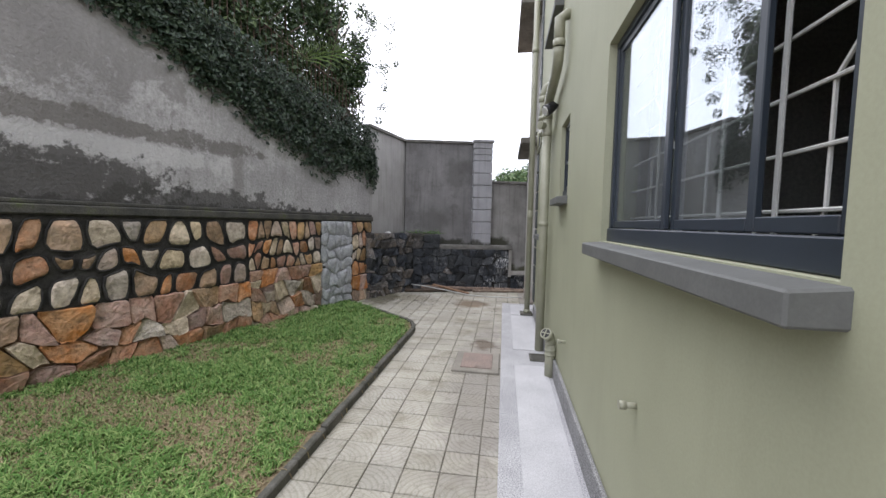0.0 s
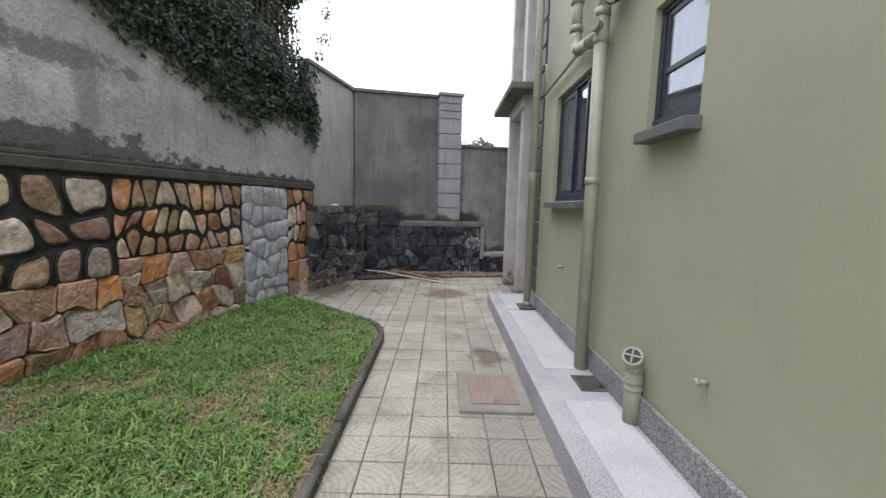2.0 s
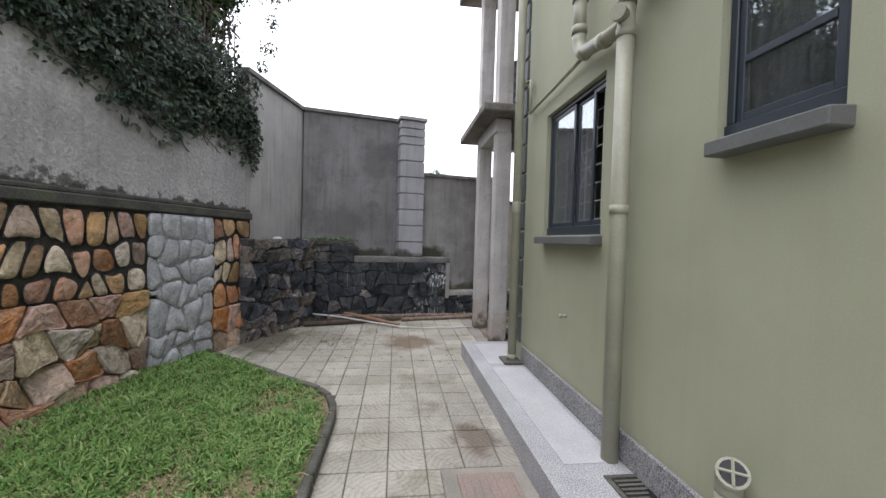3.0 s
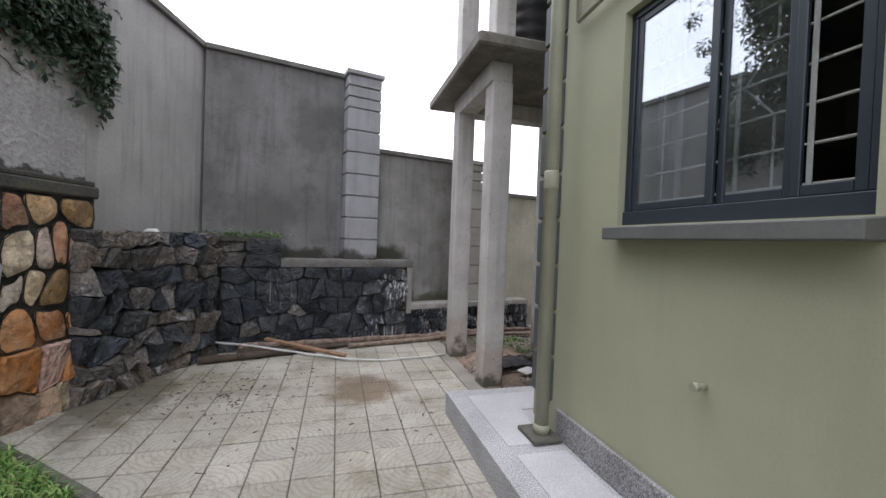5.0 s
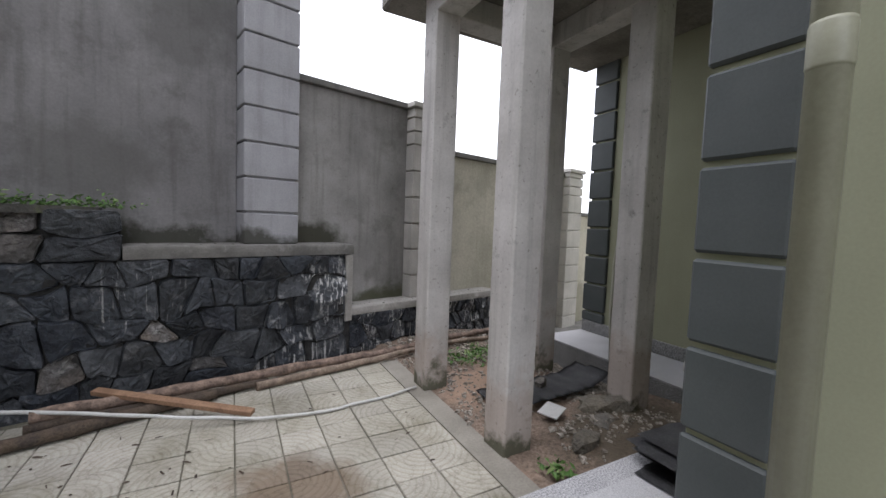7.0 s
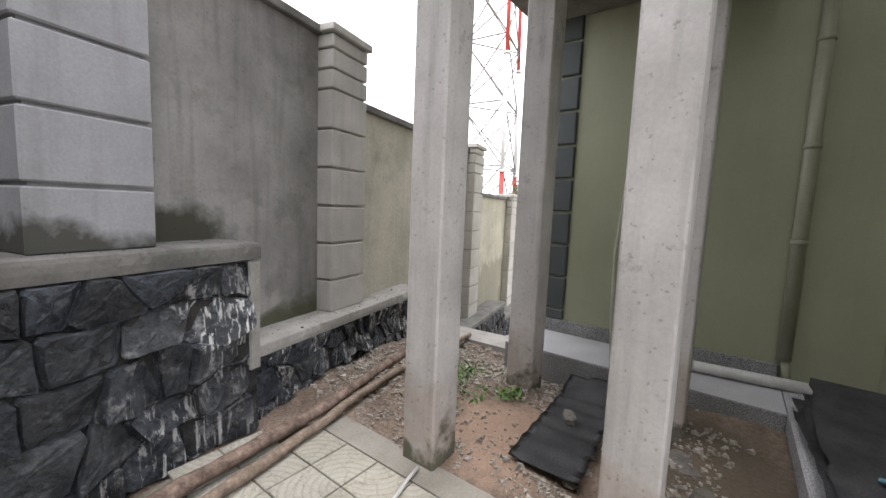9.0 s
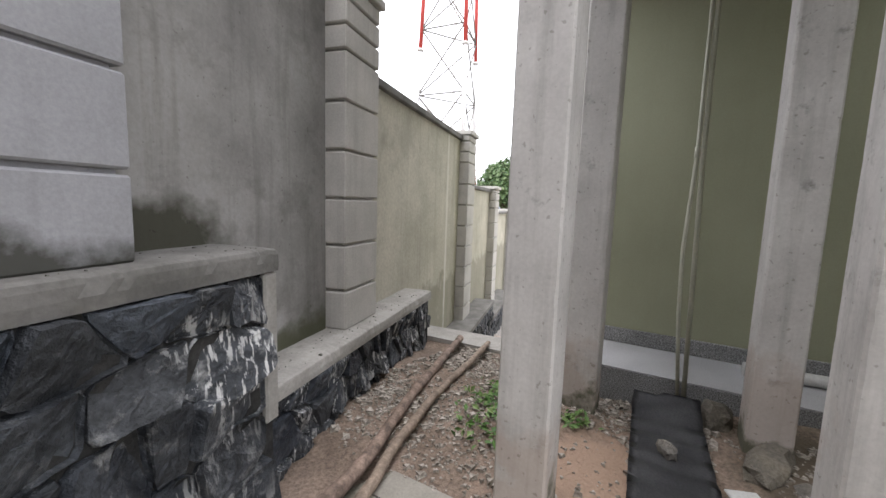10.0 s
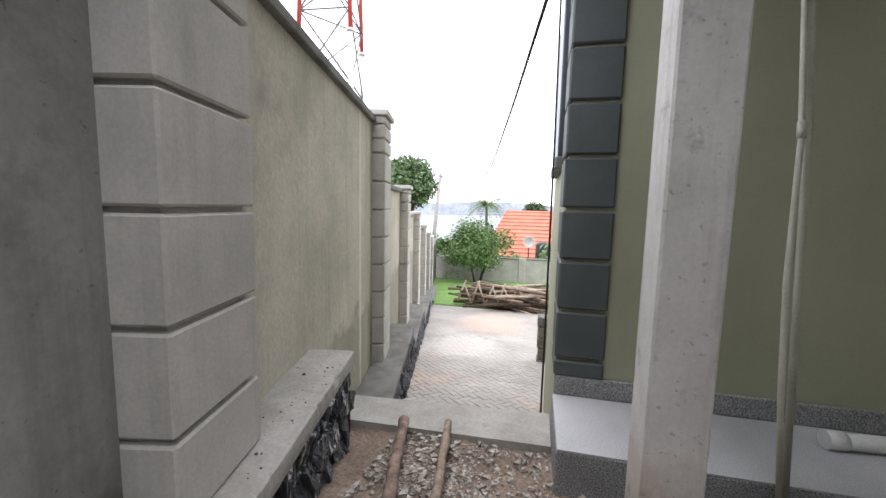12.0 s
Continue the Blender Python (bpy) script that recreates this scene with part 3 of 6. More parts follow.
for k, (a, b) in enumerate(((3.35, 3.45), (5.05, 5.15))):
    tagged(mesh_object("wall_partition", boxed(0.702, 3.898, a, b, 0.722, 3.498), M_ROOM), "indoor plaster partition wall", "wall", kind="structure")

# ---- plinth walk round the house ----
bm = prism(bmesh.new(), [(-0.09, -6), (0.498, -6), (0.498, 7.884), (3.013, 7.884), (3.013, 8.44), (-0.09, 8.44)], -0.06, 0.2)
tagged(mesh_object("plinth_walk", bm, M_TERRAZZO_GREY), "raised grey terrazzo walk along the house wall", "walkway", kind="structure")
bm = boxed(2.30, 3.013, 8.442, 10.65, -1.2, 0.182, 0.008)
tagged(mesh_object("plinth_porch", bm, M_TERRAZZO_DARK), "raised speckled terrazzo plinth below the porch wall", "walkway", kind="structure")
tagged(mesh_object("plinth_top", boxed(2.302, 2.985, 8.445, 10.645, 0.183, 0.192), M_TERRAZZO), "pale terrazzo top of the porch plinth", "walkway", kind="structure")
for y0, y1 in ((-5.5, 4.80), (5.38, 7.30)):
    tagged(mesh_object("terrazzo_panel", boxed(0.07, 0.43, y0, y1, 0.2, 0.206), M_TERRAZZO), "pale terrazzo panel set in the raised walk", "walkway", kind="structure")
tagged(mesh_object("terrazzo_panel", prism(bmesh.new(), [(0.07, 7.42), (0.34, 7.42), (0.43, 7.95), (1.1, 7.95), (1.1, 8.3), (0.07, 8.3)], 0.2, 0.206), M_TERRAZZO), "pale terrazzo panel at the corner of the raised walk", "walkway", kind="structure")
tagged(mesh_object("baseboard_west", boxed(0.468, 0.499, -6, 7.5, 0.2, 0.40, 0.006), M_TERRAZZO_DARK), "speckled grey terrazzo skirting at the foot of the wall", "skirting", kind="structure")
tagged(mesh_object("baseboard_porch", boxed(2.984, 3.014, 8.46, 10.64, 0.193, 0.335, 0.006), M_TERRAZZO_DARK), "speckled dark terrazzo skirting behind the porch", "skirting", kind="structure")

# ---- boundary walls ----
bm = bmesh.new()
vs = []
for y in (0.0, 0.25):
    vs.append([bm.verts.new(LEFT @ Vector((s, y, z))) for s, z in ((-14.0, -0.1), (1.8, -0.1), (1.8, 3.62), (-14.0, 6.6))])
a, b = vs
bm.faces.new(a)
bm.faces.new(b[::-1])
for i in range(4):
    j = (i + 1) % 4
    bm.faces.new((a[i], b[i], b[j], a[j]))
bmesh.ops.recalc_face_normals(bm, faces=bm.faces)
tagged(mesh_object("wall_left", bm, M_OLD), "old stained cement-plastered boundary wall with cracks", "wall", kind="structure")

NEWL = wall_frame(-3.37, 9.40, 76.5)
tagged(mesh_object("wall_corner", boxed(0, 2.05, 0.0, 0.2, 0, 4.12, m=NEWL), M_PLASTER_LIT), "grey cement-plastered boundary wall", "wall", kind="structure")
tagged(mesh_object("wall_corner_cap", boxed(-0.03, 2.0, -0.05, 0.25, 4.122, 4.20, 0.008, m=NEWL), M_COPING), "cement cap on the boundary wall", "wall cap", kind="structure")

# stretches of the end wall, stepping down: from, to, top, material, foot
STRETCH = [(-3.05, -1.14, 4.12, M_PLASTER, 0.0), (-0.60, 0.94, 3.02, M_PLASTER_LIGHT, 0.0), (1.46, 4.72, 2.52, M_PLASTER_OLIVE, -0.9), (5.22, 7.45, 1.78, M_PLASTER_OLIVE, -1.6),
           (7.95, 10.3, 1.25, M_PLASTER_OLIVE, -2.0), (10.8, 13.2, 0.75, M_PLASTER_OLIVE, -2.4), (13.7, 16.2, 0.3, M_PLASTER, -2.8), (16.7, 19.2, -0.1, M_PLASTER, -3.2), (19.7, 29.0, -0.9, M_PLASTER, -4.2)]
for s0, s1, top, m_, foot in STRETCH:
    tagged(mesh_object("wall_end", boxed(s0, s1, 0.36, 0.56, foot, top, m=END), m_), "grey cement-plastered boundary wall, rain-streaked", "wall", kind="structure")
    tagged(mesh_object("wall_end_cap", boxed(s0, s1, 0.31, 0.61, top + 0.002, top + 0.075, 0.008, m=END), M_COPING), "cement cap on the boundary wall", "wall cap", kind="structure")


def pillar(s0, s1, front, foot, top, pitch, material, label, start):
    t = thing("wall_pillar", END @ Matrix.Translation(((s0 + s1) / 2, 0.36, foot)), label, "pillar", "boundary wall pillars")
    inv = t.matrix_world.inverted()

    def add(name, bm, mt, lab=""):
        bm.transform(inv)
        return part(name, bm, mt, t, lab)
    add("core", boxed(s0 + 0.032, s1 - 0.032, front + 0.032, 0.56, foot, top - 0.06, m=END), material)
    z = start
    zs = [foot]
    while z < top - 0.1:
        zs.append(z)
        z += pitch if z < top - 0.62 else pitch * 0.5
    zs.append(top - 0.07)
    for z0, z1 in zip(zs, zs[1:]):
        if z1 - z0 > 0.05:
            add("quoin_block", boxed(s0, s1, front, 0.54, z0 + 0.010, z1 - 0.010, 0.009, m=END), material)
    add("cap", boxed(s0 - 0.035, s1 + 0.035, front - 0.035, 0.60, top - 0.068, top, 0.008, m=END), material, "cement pillar cap")
    return t


pillar(-1.135, -0.605, 0.10, 1.24, 4.20, 0.342, M_PILLAR, "pale grey quoined plaster pillar of the boundary wall", 1.565)
pillar(0.94, 1.455, 0.19, 0.50, 3.10, 0.348, M_PILLAR_RAW, "raw grey quoined plaster pillar of the boundary wall", 0.81)
for s0, foot, top in ((4.725, -0.55, 2.68), (7.455, -0.95, 1.92), (10.305, -1.4, 1.38), (13.205, -1.85, 0.9), (16.205, -2.3, 0.45), (19.205, -2.75, 0.05)):
    pillar(s0, s0 + 0.49, 0.20, foot, top, 0.345, M_PILLAR_RAW, "raw grey quoined plaster pillar of the boundary wall", foot + 0.3)

# copings over the stone base
def worn_beam(s0, s1, y0, y1, z0, z1, r, rng):
    """A hand-cast beam with rounded, chipped edges."""
    bm = bmesh.new()
    n = int((s1 - s0) / 0.035)
    rings = []
    for k in range(n + 1):
        s = s0 + (s1 - s0) * k / n
        end = min(1.0, 0.35 + 0.65 * min(k, n - k) / 2) if r > 0.02 else 1.0
        chip = rng.uniform(0.004, 0.014) if rng.random() < 0.16 else 0.0
        dz = 0.005 * noise.noise((s * 5, 0, z0))
        pts = [(y0, z0), (y0 - 0.001, z0 + (z1 - z0) * 0.4), (y0 + 0.002 + chip, z1 - r), (y0 + r * 0.3 + chip, z1 - r * 0.3 - chip * 0.6), (y0 + r + chip, z1 - chip * 0.3), (y0 + (y1 - y0) * 0.5, z1 + 0.003), (y1, z1), (y1, z0)]
        rings.append([bm.verts.new((s, y + rng.uniform(-0.0015, 0.0015), z0 + (z - z0) * (0.9 + 0.1 * end) + dz * (z > z0))) for y, z in pts])
    for a, b in zip(rings, rings[1:]):
        for j in range(8):
            bm.faces.new((a[j], a[(j + 1) % 8], b[(j + 1) % 8], b[j]))
    bm.faces.new(rings[0][::-1])
    bm.faces.new(rings[-1])
    bmesh.ops.recalc_face_normals(bm, faces=bm.faces)
    bm.transform(END)
    return bm


rw = random.Random(8)
bm = worn_beam(-2.05, 0.0, 0.0, 0.36, 1.135, 1.25, 0.03, rw)
tagged(mesh_object("coping_high", bm, M_COPING), "rough cement coping on the stone base", "coping", kind="structure")
tagged(mesh_object("coping_drop", boxed(-0.09, -0.002, 0.005, 0.36, 0.36, 1.128, 0.01, m=END), M_COPING_PALE), "rough cement coping turned down the end of the stone base", "coping", kind="structure")
tagged(mesh_object("coping_low", worn_beam(0.002, 2.52, 0.04, 0.36, 0.415, 0.505, 0.018, rw), M_COPING_PALE), "low cement coping along the boundary wall", "coping", kind="structure")
for s0, s1, z in ((3.05, 6.4, -0.48), (6.4, 9.2, -0.85), (9.2, 12.1, -1.28), (12.1, 15.1, -1.72), (15.1, 18.1, -2.2)):
    tagged(mesh_object("coping_yard", boxed(s0, s1 - 0.004, -0.05, 0.358, z - 0.08, z, 0.01, m=END), M_COPING), "low cement coping along the lower yard wall", "coping", kind="structure")
    tagged(mesh_object("mortar_yard", boxed(s0, s1 - 0.004, 0.0, 0.35, z - 1.6, z - 0.082, m=END), M_MORTAR_GREY), "dark stone footing of the lower yard wall", "wall", kind="structure")

# ledge and algae band of the old wall
tagged(mesh_object("ledge", boxed(-12, 1.82, -0.09, 0.0, 1.86, 1.97, 0.015, m=LEFT), M_LEDGE), "black mossy ledge over the fieldstone", "ledge", kind="structure")
tagged(mesh_object("ledge_lip", boxed(-12, 1.82, -0.05, 0.0, 1.97, 2.02, 0.012, m=LEFT), M_LEDGE), "black mossy ledge over the fieldstone", "ledge", kind="structure")

# ---- stone facings: mortar beds ----
tagged(mesh_object("mortar_upper", boxed(-12, 1.80, -0.05, 0.0, 0.80, 1.86, m=LEFT), M_MORTAR), "black-stained mortar between fieldstones", "wall", kind="structure")
tagged(mesh_object("mortar_lower", boxed(-12, 1.80, -0.042, 0.0, -0.1, 0.798, m=LEFT), M_MORTAR_BROWN), "earthy mortar between fieldstones", "wall", kind="structure")
RUBBLE = wall_frame(-3.28, 9.28, 66)
tagged(mesh_object("mortar_rubble", prism(bmesh.new(), [(-3.28, 9.28), (-2.64, 10.72), (-2.95, 11.2), (-3.4, 9.4)], -0.05, 1.53), M_MORTAR_GREY), "dark earth and mortar behind the rubble stones", "wall", kind="structure")
tagged(mesh_object("mortar_dark", boxed(-2.85, -0.02, 0.035, 0.358, -0.1, 1.127, m=END), M_MORTAR_GREY), "dark mortar between the stones", "wall", kind="structure")
tagged(mesh_object("mortar_raised", boxed(-2.85, -2.06, 0.035, 0.358, 1.129, 1.495, m=END), M_MORTAR_GREY), "dark mortar between the raised stones of the corner", "wall", kind="structure")
tagged(mesh_object("mortar_low", boxed(-0.02, 2.50, 0.10, 0.355, -0.2, 0.413, m=END), M_MORTAR_GREY), "dark mortar between the stones", "wall", kind="structure")

# ---- porch ----
porch = thing("porch", (1.2, 9.6, 0.0), "raw concrete porch of four columns carrying a slab", "porch")
PI = porch.matrix_world.inverted()


def porch_part(name, bm, label="", material=M_CONC):
    bm.transform(PI)
    return part(name, bm, material, porch, label)


rc = random.Random(19)


def rough_column(x, y, h, z0, z1, rng):
    """A cast column with worn, chipped arrises."""
    bm = bmesh.new()
    rings = []
    n = int((z1 - z0) / 0.035)
    for k in range(n + 1):
        z = z0 + (z1 - z0) * k / n
        ring = []
        for sx, sy in ((-1, -1), (1, -1), (1, 1), (-1, 1)):
            c = 0.009 + abs(rng.gauss(0, 0.0012)) + (rng.uniform(0.002, 0.006) if rng.random() < 0.03 else 0)
            first = (sx * h, sy * (h - c)) if sx * sy > 0 else (sx * (h - c), sy * h)
            second = (sx * (h - c), sy * h) if sx * sy > 0 else (sx * h, sy * (h - c))
            for px, py in (first, second):
                ring.append(bm.verts.new((x + px + rng.uniform(-0.0002, 0.0002), y + py + rng.uniform(-0.0002, 0.0002), z)))
        rings.append(ring)
    for a, b in zip(rings, rings[1:]):
        for k in range(8):
            bm.faces.new((a[k], a[(k + 1) % 8], b[(k + 1) % 8], b[k]))
    bm.faces.new(rings[0][::-1])
    bm.faces.new(rings[-1])
    bmesh.ops.recalc_face_normals(bm, faces=bm.faces)
    return bm


COLS = [(0.567, 10.25), (0.60, 9.11), (1.89, 10.235), (1.89, 9.13)]
for x, y in COLS:
    porch_part("column", rough_column(x, y, 0.118, -0.12, 3.34, rc))
SLAB_NEAR = 8.68
porch_part("slab", boxed(0.19, 3.012, SLAB_NEAR, 10.84, 3.56, 3.69, 0.02), "moss-stained weathered concrete slab", M_SLAB)
porch_part("beam", boxed(0.452, 0.702, 8.99, 10.37, 3.34, 3.558, 0.008))
porch_part("beam", boxed(1.770, 2.010, 8.99, 10.37, 3.34, 3.558, 0.008))
porch_part("beam", boxed(0.704, 1.768, 10.13, 10.36, 3.34, 3.556, 0.008))
for x, y in COLS:
    porch_part("upper_column", boxed(x - 0.12, x + 0.12, y - 0.12, y + 0.12, 3.70, 6.3, 0.012))
porch_part("upper_slab", boxed(0.1, 3.012, 8.5, 10.85, 6.3, 6.48, 0.012), "", M_SLAB)

# threshold beam at the edge of the terrace
tagged(mesh_object("threshold", prism(bmesh.new(), [(2.71, 10.654), (3.15, 10.654), (3.0, 12.32), (2.65, 12.2)], -1.2, -0.05), M_COPING_PALE), "broad pale concrete beam at the edge of the terrace", "threshold", kind="structure")

# grass bed and kerb
BED = [(-1.66, -3.0), (-1.60, 6.55), (-1.68, 6.85), (-1.85, 7.1), (-3.78, 8.70), (-6.9, -3.0)]
tagged(mesh_object("lawn_bed", prism(bmesh.new(), BED, -0.05, 0.06), M_TURF), "lawn bed of short grass with bare patches", "lawn", kind="structure")
random.seed(7)


# ---- more materials ----
def leaf_mat(name, c1, c2, c3, rough=0.5):
    m = bpy.data.materials.new(name)
    m.use_nodes = True
    n, l = m.node_tree.nodes, m.node_tree.links
    b, g, r = n["Principled BSDF"], n.new("ShaderNodeNewGeometry"), n.new("ShaderNodeValToRGB")
    e = r.color_ramp.elements
    e[0].color, e[1].color = (*c1, 1), (*c3, 1)
    e.new(0.5).color = (*c2, 1)
    l.new(g.outputs["Random Per Island"], r.inputs["Fac"])
    l.new(r.outputs["Color"], b.inputs["Base Color"])
    b.inputs["Roughness"].default_value = rough
    b.inputs["Specular IOR Level"].default_value = 0.35
    return m


M_GRASS = leaf_mat("grass_blades", (0.05, 0.13, 0.022), (0.12, 0.235, 0.05), (0.28, 0.36, 0.13), 0.6)
M_DRY = leaf_mat("dry_grass_blades", (0.28, 0.23, 0.12), (0.34, 0.28, 0.17), (0.22, 0.17, 0.10), 0.8)
M_IVY = leaf_mat("ivy_leaves", (0.010, 0.022, 0.012), (0.025, 0.046, 0.025), (0.06, 0.085, 0.05), 0.5)
M_TREELEAF = leaf_mat("tree_leaves", (0.016, 0.036, 0.012), (0.034, 0.066, 0.02), (0.08, 0.115, 0.04), 0.5)
M_BRIGHTLEAF = leaf_mat("sunny_leaves", (0.038, 0.09, 0.02), (0.07, 0.14, 0.032), (0.14, 0.2, 0.06), 0.5)
M_WEED = leaf_mat("weed_leaves", (0.055, 0.125, 0.028), (0.095, 0.185, 0.045), (0.18, 0.25, 0.09), 0.55)
M_MANGO = leaf_mat("mango_leaves", (0.035, 0.075, 0.026), (0.07, 0.125, 0.042), (0.14, 0.19, 0.085), 0.5)
M_BARK = mat("dark_bark", (0.10, 0.075, 0.055), (0.06, 0.048, 0.04), 9, 60, 0.95, 0.8, 0.01, grain=0.35)
M_WOOD = mat("peeled_brown_pole", (0.29, 0.21, 0.165), (0.11, 0.08, 0.063), 14, 60, 0.85, 0.8, 0.006, grain=0.3)
M_WOOD_PALE = mat("weathered_pole", (0.30, 0.232, 0.178), (0.15, 0.115, 0.088), 14, 60, 0.85, 0.5, 0.006, grain=0.3)
M_PLANK = mat("sawn_plank", (0.30, 0.185, 0.115), (0.22, 0.13, 0.08), 8, 60, 0.8, 0.3, 0.004, grain=0.25)
M_PVC = mat("grey_white_pvc", (0.58, 0.58, 0.56), (0.50, 0.50, 0.48), 6, 60, 0.5, 0.1, 0.002, grain=0.12, spot=(0.3, 0.28, 0.25), spot_at=(0.62, 0.75), spot_scale=8)
M_SHEET = mat("black_bitumen_sheet", (0.075, 0.076, 0.08), (0.125, 0.126, 0.13), 5, 90, 0.55, 0.3, 0.003, grain=0.3)
M_BLACK = mat("black_plastic", (0.018, 0.018, 0.02), (0.028, 0.028, 0.03), 5, 60, 0.45, 0.1, 0.002)
M_RUST = mat("rusty_iron", (0.07, 0.05, 0.04), (0.11, 0.07, 0.05), 8, 60, 0.8, 0.3, 0.003)
M_ROCK = mat("rough_rock", (0.20, 0.18, 0.15), (0.13, 0.12, 0.105), 6, 50, 0.95, 0.9, 0.02, rnd=0.25, grain=0.3)
M_GRAVEL = mat("loose_gravel", (0.47, 0.43, 0.375), (0.20, 0.175, 0.145), 16, 60, 0.95, 0.5, 0.01, grain=0.35)
M_COVER = mat("reddish_cover", (0.29, 0.22, 0.19), (0.24, 0.195, 0.17), 4, 60, 0.85, 0.4, 0.004, grain=0.2, spot=(0.15, 0.12, 0.10), spot_at=(0.6, 0.72), spot_scale=6)
M_RED = mat("red_mast_paint", (0.45, 0.06, 0.05), (0.40, 0.06, 0.05), 3, 50, 0.6, 0.05)
M_WHITE = mat("white_mast_paint", (0.62, 0.62, 0.62), (0.56, 0.56, 0.56), 3, 50, 0.6, 0.05)
M_ROOF = mat("orange_roof_tile", (0.50, 0.19, 0.125), (0.40, 0.15, 0.10), 0.8, 8, 0.8, 0.3, 0.01, grain=0.15)
M_YARDPAVER = mat("grey_yard_paver", (0.40, 0.375, 0.345), (0.29, 0.272, 0.25), 0.7, 30, 0.9, 0.3, 0.005, rnd=0.06, grain=0.15, spot=(0.43, 0.33, 0.265), spot_at=(0.54, 0.68), spot_scale=0.6, patches=(((8.6, 12.3, -1.5), (1.2, 0.9, 3.0), (0.52, 0.49, 0.46), 0.7), ((11.5, 12.0, -1.8), (1.6, 1.2, 3.0), (0.46, 0.34, 0.27), 0.6)))
M_FARWALL = mat("far_plaster", (0.40, 0.385, 0.36), (0.31, 0.295, 0.27), 1.2, 20, 0.9, 0.2, 0.005, grain=0.15, spot=(0.33, 0.22, 0.15), spot_at=(0.6, 0.75), spot_scale=0.8)
# Distance haze is mixed into this pale blue-grey base colour.
M_HILL = mat("hazy_hill", (0.34, 0.375, 0.42), (0.38, 0.41, 0.45), 0.01, 0.05, 1.0, 0.0)
M_BLUE = mat("blue_plastic", (0.16, 0.33, 0.42), (0.12, 0.27, 0.36), 5, 60, 0.5, 0.1, 0.002)
M_LAWNFAR = mat("far_lawn", (0.10, 0.19, 0.04), (0.14, 0.24, 0.06), 0.8, 12, 0.95, 0.6, 0.03, grain=0.3)


def leaf_mesh(name, centres, normals, sizes, material, rng, parent=None):
    """Many small folded leaves in one mesh, each an island of two triangles."""
    c, nrm = np.asarray(centres), np.asarray(normals)
    k = len(c)
    nrm = nrm / np.maximum(1e-6, np.linalg.norm(nrm, axis=1, keepdims=True))
    ref = rng.normal(size=(k, 3))
    u = np.cross(nrm, ref)
    u /= np.maximum(1e-6, np.linalg.norm(u, axis=1, keepdims=True))
    w = np.cross(nrm, u)
    s = np.asarray(sizes)[:, None]
    fold = rng.uniform(0.1, 0.35, (k, 1))
    v = np.stack([c - u * s, c + w * s * 0.5 + nrm * s * fold, c + u * s, c - w * s * 0.5 + nrm * s * fold], 1).reshape(-1, 3)
    i = np.arange(k)[:, None] * 4
    f = np.concatenate([i + np.array([[0, 2, 1]]), i + np.array([[0, 3, 2]])], 0)
    me = bpy.data.meshes.new(name)
    me.from_pydata(v.tolist(), [], f.tolist())
    me.materials.append(material)
    ob = new(name, me)
    if parent:
        ob.parent = parent
    return ob


